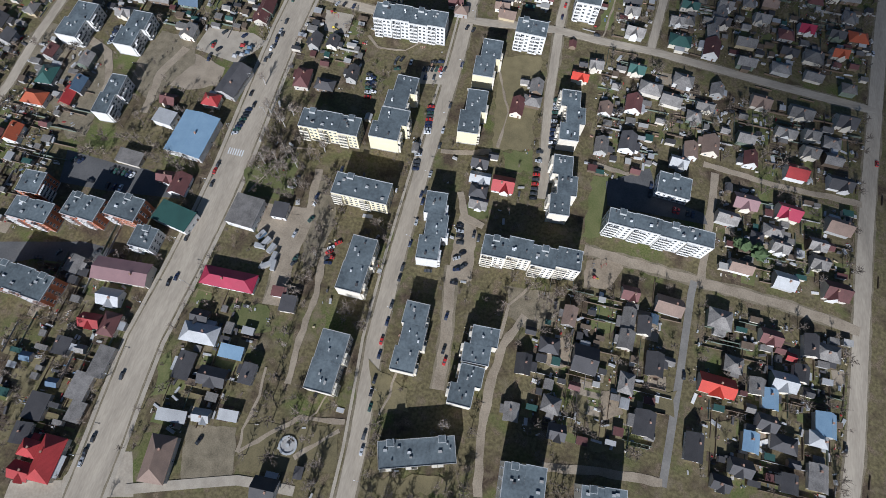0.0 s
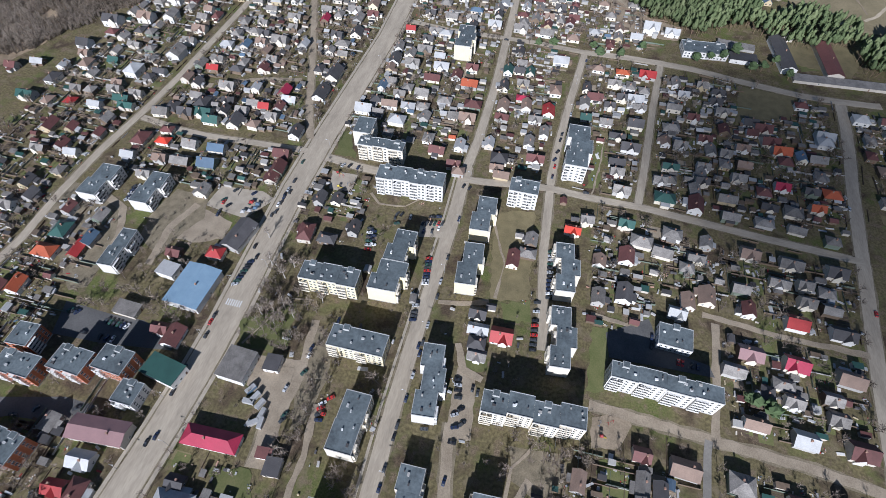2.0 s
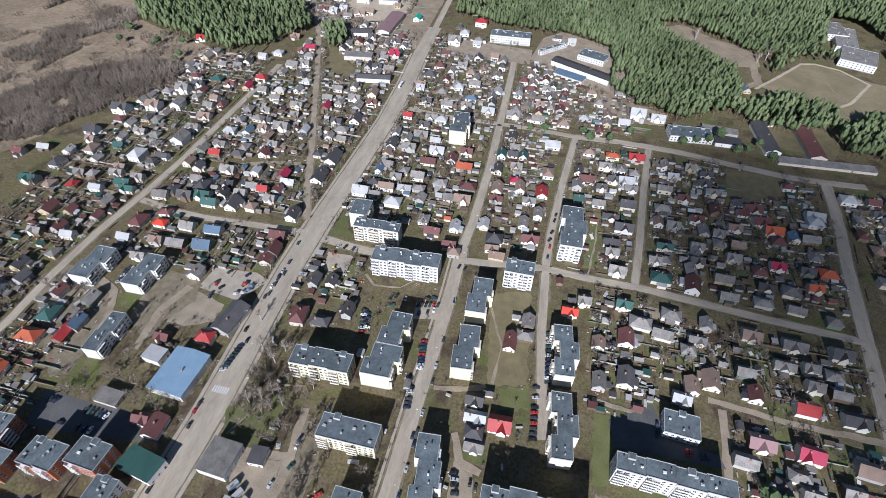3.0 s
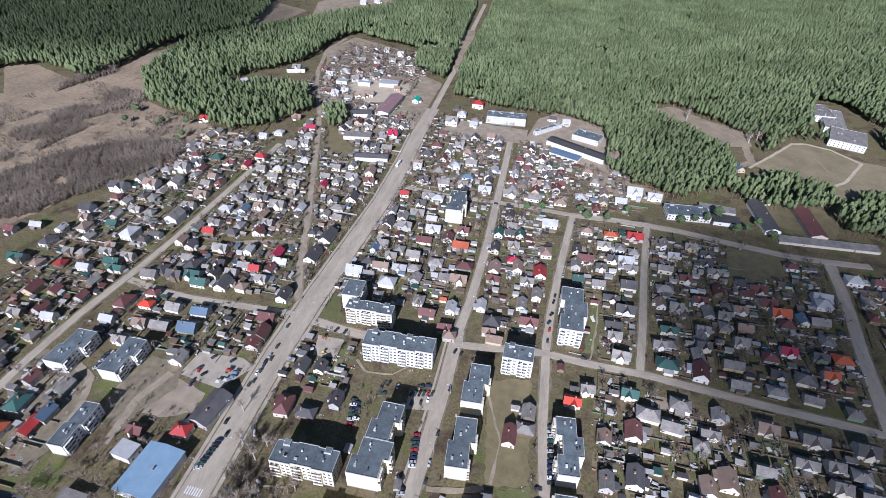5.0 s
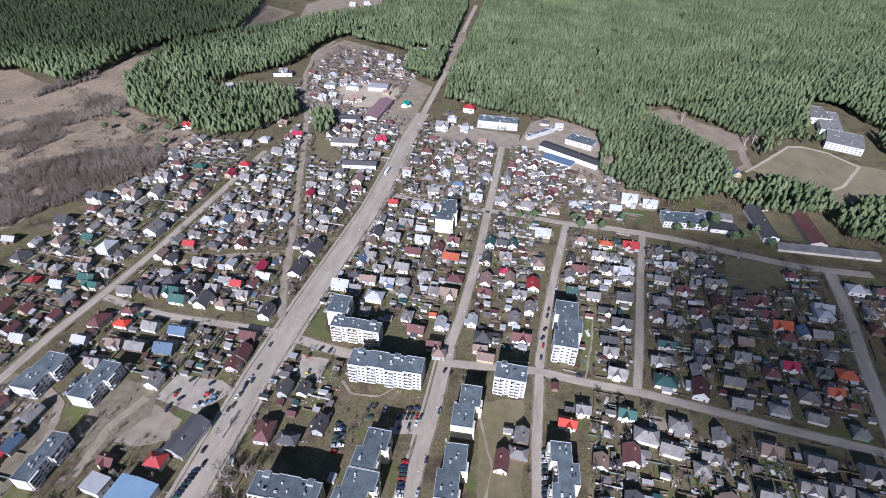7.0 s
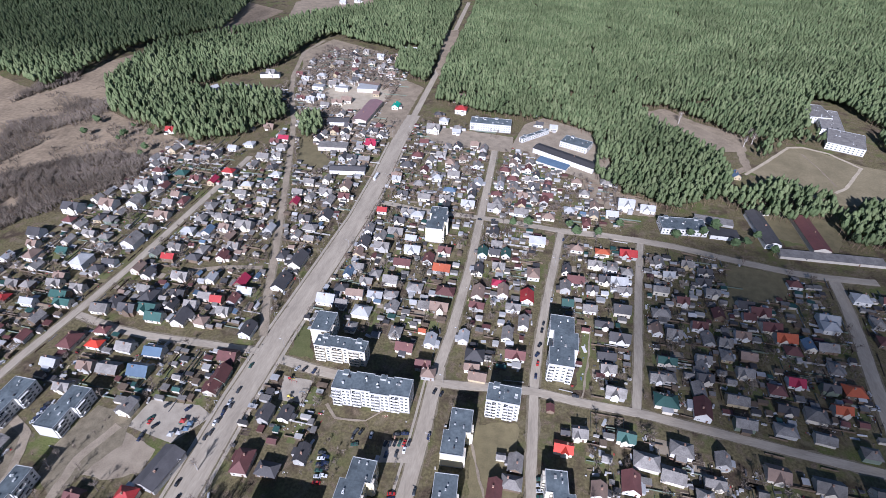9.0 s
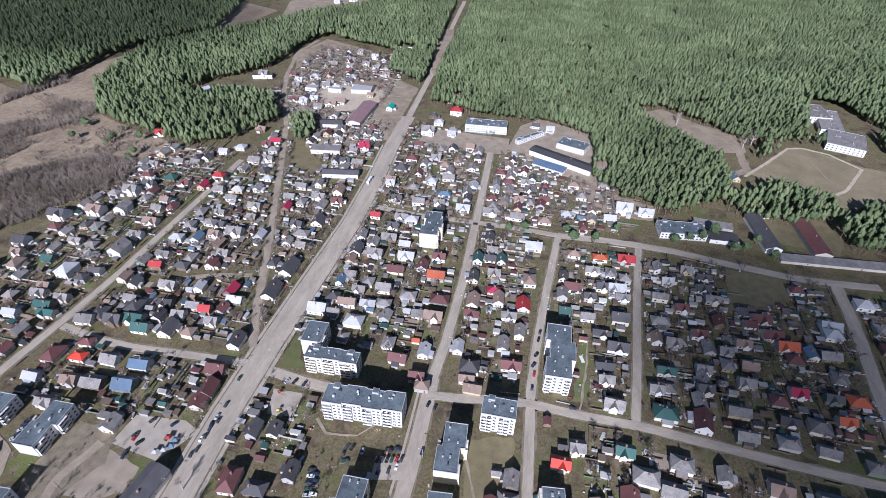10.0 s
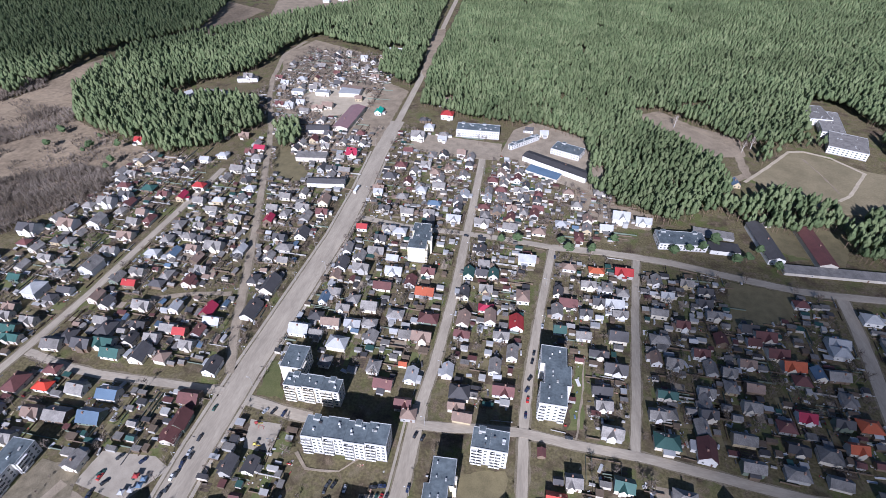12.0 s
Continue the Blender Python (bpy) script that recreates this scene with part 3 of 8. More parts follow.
apartment(-75.6, 253, 2.4, 47.2, 13.2, 5, 16, "white", "white five-storey apartment block with a dark flat roof", ("s",), bare=(), step=0.9)
apartment(-105.8, 280.8, 1.4, 34.2, 9.5, 5, 14.5, "cream", "cream five-storey apartment block with a dark flat roof", ("s",), bare=(), step=0.6)
apartment(-123.4, 297, 2.1, 13.5, 17.7, 5, 14.5, "cream", "cream five-storey apartment block with a dark flat roof", ("e",), bare=("s", "n"), step=1.4)
apartment(36.4, 314.2, 0.9, 16.0, 44.7, 5, 16, "white", "white five-storey apartment block with a dark flat roof", ("s",), bare=(), step=2.6)
apartment(2.5, 262.9, 0, 19.9, 12.5, 5, 16, "white", "white five-storey apartment block with a dark flat roof", ("s",), bare=(), step=0)
apartment(-20.4, 234.8, 3.2, 12.6, 29.9, 4, 12.5, "yellow", "pale yellow four-storey apartment block with a dark flat roof", ("e",), bare=("s", "n"), step=2.8)
apartment(-21.2, 192.9, 5, 12.4, 31.8, 4, 12.5, "yellow", "pale yellow four-storey apartment block with a dark flat roof", ("e",), bare=("s", "n"), step=2.8)
apartment(-26, 114.2, 4.9, 12, 41, 4, 12, "white", "white four-storey apartment block with a dark flat roof", ("e",), bare=("s", "n"), step=2.4)
apartment(40.4, 156.7, 4.3, 11.4, 38.8, 4, 12, "cream", "cream four-storey apartment block with a dark flat roof", ("w",), bare=("s", "n"), step=3.4)
apartment(38.4, 205.4, 5.4, 11.6, 36.6, 4, 12, "cream", "cream four-storey apartment block with a dark flat roof", ("w",), bare=("s", "n"), step=3.4)
apartment(29.1, 109.4, 0.8, 53.4, 11.9, 5, 16, "cream", "cream five-storey apartment block with a dark flat roof", ("s",), bare=(), step=2.0)
apartment(95.7, 141, -2.3, 58.1, 9.5, 5, 16, "white", "white five-storey apartment block with a dark flat roof", ("s",), bare=(), step=0.5)
apartment(-71.2, 126.2, 0, 32.5, 13.6, 4, 12.5, "yellow", "pale yellow four-storey apartment block with a dark flat roof", ("s",), bare=(), step=0)
apartment(-60.8, 82.2, -0.8, 13.9, 31.3, 4, 12.5, "cream", "cream four-storey apartment block with a dark flat roof", ("e",), bare=("s", "n"), step=0.4, rim_mat="grey")
apartment(-60.3, 29.5, -0.2, 14.4, 30.5, 4, 12, "cream", "cream four-storey apartment block with a dark flat roof", ("e",), bare=("s", "n"), step=0.4, rim_mat="grey")
apartment(-22.8, 51.7, 0.4, 12.5, 36.6, 3, 9.5, "cream", "cream three-storey apartment block with a dark flat roof", ("e",), bare=("s", "n"), step=1.4, rim_mat="grey")
apartment(12.7, 55.2, 2.2, 14, 19.6, 4, 12, "cream", "cream four-storey apartment block with a dark flat roof", ("w",), bare=("s", "n"), step=3.0)
apartment(9.6, 34.2, -0.2, 12.1, 20.3, 4, 12, "cream", "cream four-storey apartment block with a dark flat roof", ("w",), bare=("s", "n"), step=3.0)
apartment(-6.3, -1.3, 17.6, 37, 12.5, 3, 9, "grey", "grey three-storey apartment block with a dark flat roof", ("s",), bare=(), step=0, rim_mat="grey")
apartment(44.7, -4.6, 2.7, 19.8, 19.7, 5, 16, "cream", "cream five-storey apartment block with a dark flat roof", ("s",), bare=(), step=0.6)
apartment(82.3, -1.1, 5.1, 21.1, 10.4, 4, 13, "cream", "cream four-storey apartment block with a dark flat roof", ("s",), bare=(), step=0.6)
apartment(-101.6, 163.4, 1.8, 35.7, 12.8, 4, 14, "yellow", "pale yellow four-storey apartment block with a dark flat roof", ("s",), bare=(), step=0.6)
apartment(-67.2, 170.9, 1.8, 17.5, 21.9, 4, 14, "yellow", "pale yellow four-storey apartment block with a dark flat roof", ("e",), bare=("s", "n"), step=3.0)
apartment(-66.2, 194.5, 1, 13.4, 24.7, 4, 14, "yellow", "pale yellow four-storey apartment block with a dark flat roof", ("e",), bare=("s", "n"), step=3.0)
apartment(-285.4, 200.9, 0.7, 14.3, 28.8, 3, 10, "white", "white three-storey apartment block with a dark flat roof", ("e",), bare=("s", "n"), step=2.2)
apartment(-247.6, 202.8, 1.2, 12.9, 28.5, 3, 10, "white", "white three-storey apartment block with a dark flat roof", ("e",), bare=("s", "n"), step=2.2)
apartment(-238.8, 152.3, 2.9, 9.6, 28.8, 3, 10, "white", "white three-storey apartment block with a dark flat roof", ("e",), bare=("s", "n"), step=1.4)
apartment(-243.2, 69.6, -1.6, 22.7, 12.5, 4, 12, "brick", "orange brick and white four-storey apartment block with a dark flat roof", ("s",), bare=(), step=0.6)
apartment(-216.7, 78.2, -4, 19.9, 14.1, 4, 12, "brick", "orange brick and white four-storey apartment block with a dark flat roof", ("s",), bare=(), step=0.6)
apartment(-194.8, 84, -3.9, 18.3, 14.1, 4, 12, "brick", "orange brick and white four-storey apartment block with a dark flat roof", ("s",), bare=(), step=0.6)
apartment(-250.8, 85.5, 2.3, 12.7, 13.6, 4, 12, "brick", "orange brick and white four-storey apartment block with a dark flat roof", ("e",), bare=(), step=1.4)
apartment(-178.9, 70.4, -1.3, 12.7, 12.6, 3, 9, "white", "white three-storey apartment block with a dark flat roof", ("s",), bare=(), step=0.6)
apartment(-228.6, 32.0, -4.7, 34.0, 14, 4, 12, "brick", "orange brick and white four-storey apartment block with a dark flat roof", ("s",), bare=(), step=0.6)
apartment(-74.7, 435.4, 3.1, 14.4, 34, 5, 15, "yellow", "pale yellow five-storey apartment block with a dark flat roof", ("e",), bare=("s", "n"), step=2.0)

# ---- houses ----
FAR_FROM = 385.0      # past this line the houses are one joined mass
def gable_roof(L, W, H, rise, over=0.5, thick=0.22):
    """Two slabs that meet at a ridge along x."""
    s = Solid()
    a, b = L / 2 + over, W / 2 + over
    drop = rise * over / (W / 2)
    for sg in (-1, 1):
        e, r = (sg * b, H - drop), (0.0, H + rise)
        v = [(x, yy, zz + t) for t in (0, thick) for x in (-a, a) for yy, zz in (e, r)]
        f = [(4, 6, 7, 5), (0, 1, 3, 2), (0, 2, 6, 4), (0, 4, 5, 1), (2, 3, 7, 6)]
        s.add(v, [q if sg < 0 else q[::-1] for q in f])
    return s


def hip_roof(L, W, H, rise, over=0.5, thick=0.25):
    s = Solid()
    a, b = L / 2 + over, W / 2 + over
    c = max(0.3, a - b)
    v = [(-a, -b, H), (a, -b, H), (a, b, H), (-a, b, H), (-c, 0, H + rise), (c, 0, H + rise),
         (-a, -b, H - thick), (a, -b, H - thick), (a, b, H - thick), (-a, b, H - thick)]
    s.add(v, [(0, 1, 5, 4), (1, 2, 5), (2, 3, 4, 5), (3, 0, 4), (6, 7, 1, 0), (7, 8, 2, 1), (8, 9, 3, 2), (9, 6, 0, 3), (9, 8, 7, 6)])
    return s


def cross_gable(L, W, H, rise, u):
    """A gabled bay on the long side at own -y: its wall and its roof."""
    w, out, top = L * 0.4, W / 2 + 1.1, H + rise * 0.86
    e = top - (top - H) * 1.0
    wall = Solid().add([(u - w / 2, -out, 0), (u + w / 2, -out, 0), (u + w / 2, -out, e), (u, -out, top), (u - w / 2, -out, e),
                        (u - w / 2, 0, 0), (u + w / 2, 0, 0), (u + w / 2, 0, e), (u - w / 2, 0, e)], [(0, 1, 2, 3, 4), (1, 6, 7, 2), (5, 0, 4, 8)])
    roof = Solid()
    slope = (top - e) / (w / 2)
    for sg in (-1, 1):
        v = [(x, y, z + t) for t in (0.02, 0.22) for y in (-out - 0.4, 0) for x, z in ((u + sg * (w / 2 + 0.4), e - 0.4 * slope), (u, top))]
        f = [(4, 5, 7, 6), (0, 2, 3, 1), (0, 1, 5, 4), (0, 4, 6, 2)]
        roof.add(v, [q if sg < 0 else q[::-1] for q in f])
    return wall, roof


CHIMNEY = Solid().box(-0.4, 0.4, -0.4, 0.4, 0, 1.6).box(-0.5, 0.5, -0.5, 0.5, 1.6, 1.75, 0, True).mesh("chimney", ["chimney"])
DOOR = Solid().box(-0.5, 0.5, -0.06, 0, 0, 2.05).mesh("door", ["door"])
ROOF_WORDS = {"g": "grey fibre-cement", "d": "dark sheet", "r": "red metal", "k": "crimson metal", "o": "orange tiled", "m": "maroon tiled", "n": "green metal", "b": "blue metal", "h": "light blue metal",
              "w": "light metal", "t": "tan tiled", "p": "mauve metal", "e": "emerald metal", "y": "yellow metal", "v": "bright red metal"}
WALL_WORDS = {"white": "white rendered", "cream": "cream rendered", "silicate": "pale brick", "timber": "weathered timber", "grey": "grey rendered", "yellow": "pale yellow rendered",
              "timber_yellow": "yellow boarded", "timber_green": "green boarded", "brick": "orange brick"}


FAR_MATS = ["white", "cream", "silicate", "timber", "grey", "timber_yellow", "timber_green", "yellow", "brick", "chimney", "glass"] + ["r_" + k for k in ROOF_WORDS]
far_houses = Solid()


def join_far(solid, m, mat):
    far_houses.add([tuple(m @ Vector(v)) for v in solid.v], solid.f, FAR_MATS.index(mat))


def house(x, y, yaw, L, W, roof, wall="", H=0.0, style="", name="house", rise=0.0):
    """Detached house; L along the ridge (own x), W across it."""
    r = random.Random(int(x * 13 + y * 29))
    TAKEN.append((x, y, L, W, yaw))
    small = L * W < 42
    named, far_off = bool(wall), y > FAR_FROM
    wall = wall or r.choice(["white", "cream", "silicate", "silicate", "timber", "grey", "silicate", "grey", "timber_yellow", "white", "timber", "cream", "timber_green"] if not small else ["timber", "grey", "silicate", "timber", "cream"])
    if far_off and not small and not named:
        wall = r.choice(["white", "silicate", "cream", "silicate", "cream", "grey", "timber", "white", "timber_yellow"])
    H = H or (2.3 if small else r.uniform(2.9, 4.6))
    style = style or ("gable" if small or r.random() < 0.75 else "hip")
    rise = rise or (0.3 * W if small else W * r.uniform(0.32, 0.46))
    far = y > FAR_FROM and name == "house"
    top = None if far else empty(name if not small else "shed", x, y, yaw)
    far or tagged(top, f"{WALL_WORDS[wall]} {'shed' if small else 'house'} with a {ROOF_WORDS[roof]} {style} roof", "shed" if small else "house")
    a, b = L / 2, W / 2
    s = Solid()
    if style == "gable":
        v = [(-a, -b, 0), (a, -b, 0), (a, b, 0), (-a, b, 0), (-a, -b, H), (a, -b, H), (a, b, H), (-a, b, H), (-a, 0, H + rise), (a, 0, H + rise)]
        s.add(v, [(0, 1, 5, 4), (1, 2, 6, 9, 5), (2, 3, 7, 6), (3, 0, 4, 8, 7)])
        g = gable_roof(L, W, H, rise, 0.3 if small else 0.55)
    elif style == "hip":
        s.box(-a, a, -b, b, 0, H - 0.2)
        g = hip_roof(L, W, H, rise, 0.6)
    elif style == "mono":
        v = [(-a, -b, 0), (a, -b, 0), (a, b, 0), (-a, b, 0), (-a, -b, H - 0.5), (a, -b, H - 0.5), (a, b, H + 0.3), (-a, b, H + 0.3)]
        s.add(v, [(0, 1, 5, 4), (1, 2, 6, 5), (2, 3, 7, 6), (3, 0, 4, 7)])
        k, d = 0.3, 0.8 / W * 0.3
        g = Solid()
        v = [(-a - k, -b - k, H - .5 - d), (a + k, -b - k, H - .5 - d), (a + k, b + k, H + .3 + d), (-a - k, b + k, H + .3 + d)]
        v += [(p, q, z + 0.18) for p, q, z in v]
        g.add(v, [(3, 2, 1, 0), (4, 5, 6, 7), (0, 1, 5, 4), (1, 2, 6, 5), (2, 3, 7, 6), (3, 0, 4, 7)])
    else:
        s.box(-a, a, -b, b, 0, H)
        g = Solid().box(-a - .3, a + .3, -b - .3, b + .3, H, H + 0.35, 0, True)
    q = yaw % 180
    bay = cross_gable(L, W, H, rise, r.uniform(-.2, .2) * L) if style == "gable" and not small and name == "house" and (q < 45 or q > 135) and r.random() < 0.6 else None
    bay_wall = r.choice([wall, wall, "white", "cream"])
    if far:
        m = pose(x, y, 0, 0, 0, yaw)
        if bay:
            join_far(bay[0], m, bay_wall)
            join_far(bay[1], m, "r_" + roof)
        join_far(s, m, wall)
        join_far(g, m, "r_" + roof)
        if not small:
            for _ in range(r.choice((1, 2, 2))):      # lean-to annexes
                aw, ad, ah = r.uniform(2.5, 5), r.uniform(2.2, 4), H * r.uniform(.55, .8)
                sx, sy = r.choice((-1, 1)), r.uniform(-.3, .3)
                ax, ay = (sy * L, sx * (b + ad / 2)) if r.random() < .6 else (sx * (a + aw / 2), sy * W)
                join_far(Solid().box(ax - aw / 2, ax + aw / 2, ay - ad / 2, ay + ad / 2, 0, ah), m, r.choice([wall, "timber", "grey", "silicate"]))
                join_far(Solid().box(ax - aw / 2 - .2, ax + aw / 2 + .2, ay - ad / 2 - .2, ay + ad / 2 + .2, ah, ah + .18), m, r.choice(["r_" + roof, "r_g", "r_d", "r_w", "r_t"]))
            cx = r.uniform(-0.25, 0.25) * L
            join_far(Solid().box(cx - .4, cx + .4, W * .12 - .4, W * .12 + .4, H + rise * .5, H + rise + .8), m, "chimney")
            q = yaw % 180
            for u in (-0.28, 0.22):
                if q < 45 or q > 135: join_far(Solid().box(u * L - .7, u * L + .7, -b - .06, -b, 1.0, 2.4), m, "glass")
                else: join_far(Solid().box(-a - .06, -a, u * W - .7, u * W + .7, 1.0, 2.4), m, "glass")
        return None
    part("wall", s.mesh("wall", [wall]), top)
    part("roof", g.mesh("roof", ["r_" + roof]), top)
    if small:
        return top
    if bay:
        gable = part("gable_bay", bay[0].mesh("gable_bay", [bay_wall]), top)
        part("bay_roof", bay[1].mesh("bay_roof", ["r_" + roof]), gable)
    if style in ("gable", "hip"):
        part("chimney", CHIMNEY, top, pose(r.uniform(-0.25, 0.25) * L, r.choice((-1, 1)) * W * 0.12, H + rise * 0.62))
    if not bay and r.random() < 0.6 and style in ("gable", "hip") and name == "house":
        w, d, h = L * r.uniform(.35, .5), r.uniform(2.0, 3.6), H * r.uniform(.62, .8)
        sg, u = r.choice((-1, 1)), r.uniform(-.22, .22) * L
        wing = part("annexe", Solid().box(-w / 2, w / 2, -d / 2, d / 2, 0, h).mesh("annexe", [r.choice([wall, "timber", "grey"])]), top, pose(u, sg * (b + d / 2 - 0.05), 0))
        k = 0.3
        v = [(-w / 2 - k, -d / 2 - k), (w / 2 + k, -d / 2 - k), (w / 2 + k, d / 2 + k), (-w / 2 - k, d / 2 + k)]
        zs = [h - .1 + (0.75 if (q < 2) == (sg > 0) else 0.0) for q in range(4)]
        part("annexe_roof", Solid().add([(p, q, z) for (p, q), z in zip(v, zs)] + [(p, q, z + .16) for (p, q), z in zip(v, zs)],
             [(3, 2, 1, 0), (4, 5, 6, 7), (0, 1, 5, 4), (1, 2, 6, 5), (2, 3, 7, 6), (3, 0, 4, 7)]).mesh("annexe_roof", [r.choice(["r_" + roof, "r_g", "r_d", "r_w"])]), wing)
    # windows on the side that faces south, and on the gable or end that faces the street
    q = (yaw % 360)
    faces = {"s": (L, pose(0, -b, 0)), "e": (W, pose(a, 0, 0, 0, 0, 90)), "n": (L, pose(0, b, 0, 0, 0, 180)), "w": (W, pose(-a, 0, 0, 0, 0, -90))}
    order = ["s", "e"] if (q < 45 or q > 315) else (["w", "s"] if q < 135 else ["n", "w"])
    if 135 <= q: order = ["e", "n"] if q > 225 else ["n", "w"]
    for j, key in enumerate(order):
        run, m = faces[key]
        n = (max(1, int(run / 3.4)) if y < 330 else 2) if j == 0 else 1
        if j and y > 330:
            continue
        for c in range(n):
            u = -run / 2 + (c + 0.5) * run / n
            if j == 0 and c == n - 1 and n > 1:
                part("door", DOOR, top, m @ pose(u, 0, 0.1))
            else:
                part("window", WIN_HOUSE, top, m @ pose(u, -0.003, 1.0))
    return top


house(-181.4, 139.6, 86.8, 28.4, 21.8, "h", "white", 6, "gable", "supermarket", 1.6)
house(-203.1, 147.5, -5.6, 11.9, 9.3, "w", "white", 5, "flat", "shop_annexe", 0)
house(-114.5, 105.5, 2.8, 8.5, 9.1, "d", "white", 4, "flat", "kiosk", 0)
house(-91.6, 54.3, 4.4, 8.0, 8.7, "d", "silicate", 4, "flat", "market_hall", 0)
house(-98.7, 59.5, 3.6, 7.6, 5.0, "m", "white", 3.5, "mono", "market_stall", 0)
house(-126.8, 59.5, 1.8, 28.8, 9.5, "k", "white", 4.5, "hip", "shop", 3)
house(-132.6, 99.5, -3.5, 16.1, 18.0, "g", "white", 6, "flat", "shop", 0)
house(-183.2, 49.7, 4.1, 29.7, 11.7, "p", "silicate", 6, "gable", "shop", 2)
house(-169.8, 87.0, -10.1, 21.1, 12.3, "n", "white", 6, "flat", "hall", 0)
apartment(104.4, 175.2, -3.6, 19.2, 14.4, 2, 7, "white", "white flat-roofed office building building with rows of windows", stairs=1, roof="bitumen")
house(-173.2, 183.5, 81.0, 23.2, 12.9, "d", "grey", 5, "gable", "hangar", 3)
apartment(139.2, 488.4, 5.3, 39.5, 18.9, 2, 7, "white", "white flat-roofed school building with rows of windows", stairs=1, roof="bitumen")
house(174.3, 486.3, 1.2, 24.1, 12.4, "d", "white", 4, "flat", "workshop", 0)
house(210.5, 501.7, 95.8, 52.1, 13.3, "d", "white", 5, "gable", "stable", 2.5)
house(250.5, 503.8, 93.4, 55.0, 14.1, "m", "silicate", 5, "gable", "barn", 2.5)
house(257.4, 470.8, 3.6, 84.2, 9.5, "g", "silicate", 3.2, "mono", "garage_row", 0)
house(170.3, 507.3, -5.2, 33.0, 8.9, "g", "grey", 3, "mono", "garage_row", 0)
apartment(-57.2, 657.5, 2.6, 48.8, 17.9, 3, 10, "white", "white flat-roofed school building with rows of windows", stairs=1, roof="bitumen")
house(32.8, 596.5, -27.5, 72.8, 14.7, "d", "white", 6, "gable", "factory_hall", 1.5)
apartment(44.6, 633.0, -21.2, 32.2, 19.7, 2, 7, "white", "white flat-roofed factory hall building with rows of windows", stairs=1, roof="bitumen")
apartment(-3.7, 645.0, 47.5, 43.5, 5.0, 2, 6, "white", "white flat-roofed factory hall building with rows of windows", stairs=1, roof="bitumen")
house(20.2, 580.6, -23.3, 34.6, 12.0, "b", "silicate", 4, "mono", "factory_shed", 0)
house(-221.3, 562.4, 8.3, 32.0, 13.0, "g", "silicate", 5, "flat", "workshop", 0)
apartment(348.3, 796.2, -0.3, 25.6, 43.4, 3, 9, "white", "white flat-roofed boarding school building with rows of windows", stairs=1, roof="r_g")
apartment(356.7, 771.7, -12.2, 24.6, 68.0, 2, 8, "white", "white flat-roofed boarding school building with rows of windows", stairs=1, roof="r_g")
apartment(354.7, 714.1, -19.8, 38.5, 44.6, 3, 9, "white", "white flat-roofed boarding school building with rows of windows", stairs=1, roof="r_g")
house(-239.5, 626.1, 12.0, 25.0, 14.0, "d", "white", 5, "gable", "barn", 2)
house(-213.9, 662.9, 88.4, 63.5, 17.5, "p", "silicate", 5, "gable", "warehouse", 2)
house(-239.0, 741.0, 7.1, 27.0, 22.6, "w", "white", 5, "flat", "workshop", 0)
house(-187.7, 516.1, 9.8, 36.0, 11.0, "d", "white", 5, "gable", "shop", 2)
house(66.9, 307.3, 4.7, 9.5, 7.4, "g")
house(70.7, 288.7, -3.2, 11.7, 7.7, "g")
house(101.1, 289.1, -0.6, 13.6, 9.4, "n")
house(104.4, 308.8, 2.3, 10.0, 7.0, "g")
house(105.5, 322.2, 0.7, 11.3, 6.3, "n")
house(122.2, 287.2, 85.0, 13.5, 9.6, "m", "white")
house(128.0, 320.7, 89.8, 9.9, 6.5, "g")
house(154.9, 323.6, 0.3, 9.7, 7.6, "g")
house(144.7, 299.5, -0.2, 12.4, 7.6, "g")
house(145.1, 282.0, -0.4, 11.2, 7.3, "g")
house(185.4, 322.9, 0.8, 9.7, 7.8, "k")
house(173.5, 299.1, -5.6, 10.7, 6.6, "d")
house(189.7, 298.0, -6.0, 11.7, 9.3, "g")
house(206.2, 305.2, 3.9, 9.6, 6.8, "o")
house(219.3, 322.1, 1.9, 12.2, 8.7, "o")
house(205.0, 321.4, -0.9, 9.7, 6.4, "d")
house(168.2, 282.8, -1.3, 11.7, 7.6, "g")
house(189.4, 282.1, -5.7, 10.7, 7.2, "g")
house(205.1, 296.5, -4.8, 4.7, 4.4, "m")
house(216.2, 298.0, -0.3, 5.4, 4.4, "m")
house(211.1, 276.1, -1.3, 8.9, 6.8, "g")
house(48.6, 254.6, 4.2, 8.3, 7.5, "g")
house(74.9, 257.6, -4.0, 9.8, 7.8, "n")
house(63.8, 242.5, -4.0, 5.3, 4.4, "g")
house(85.3, 244.5, -4.1, 13.6, 9.2, "g")
house(105.5, 256.2, -5.5, 11.8, 8.5, "g", "white")
house(127.7, 254.5, 85.0, 8.4, 7.4, "g")
house(58.9, 222.0, 86.4, 8.2, 7.8, "t", "white")
house(75.9, 229.9, 89.0, 11.5, 9.3, "m", "white")
house(98.7, 239.4, -5.7, 12.2, 8.9, "g")
house(120.5, 240.1, -1.0, 10.2, 6.4, "g")
house(114.0, 230.0, -2.2, 8.4, 7.4, "g")
house(93.9, 222.5, -3.4, 5.5, 3.7, "g")
house(155.4, 252.6, -4.2, 11.2, 9.8, "t")
house(144.8, 239.0, -0.9, 5.1, 4.5, "g")
house(180.9, 250.7, -3.1, 13.7, 9.0, "g")
house(170.9, 232.5, -3.6, 11.7, 7.0, "g")
house(186.2, 234.2, -0.2, 8.4, 6.9, "g")
house(199.5, 231.7, -5.5, 9.5, 7.1, "g")
house(207.8, 249.7, -0.8, 11.6, 9.6, "d")
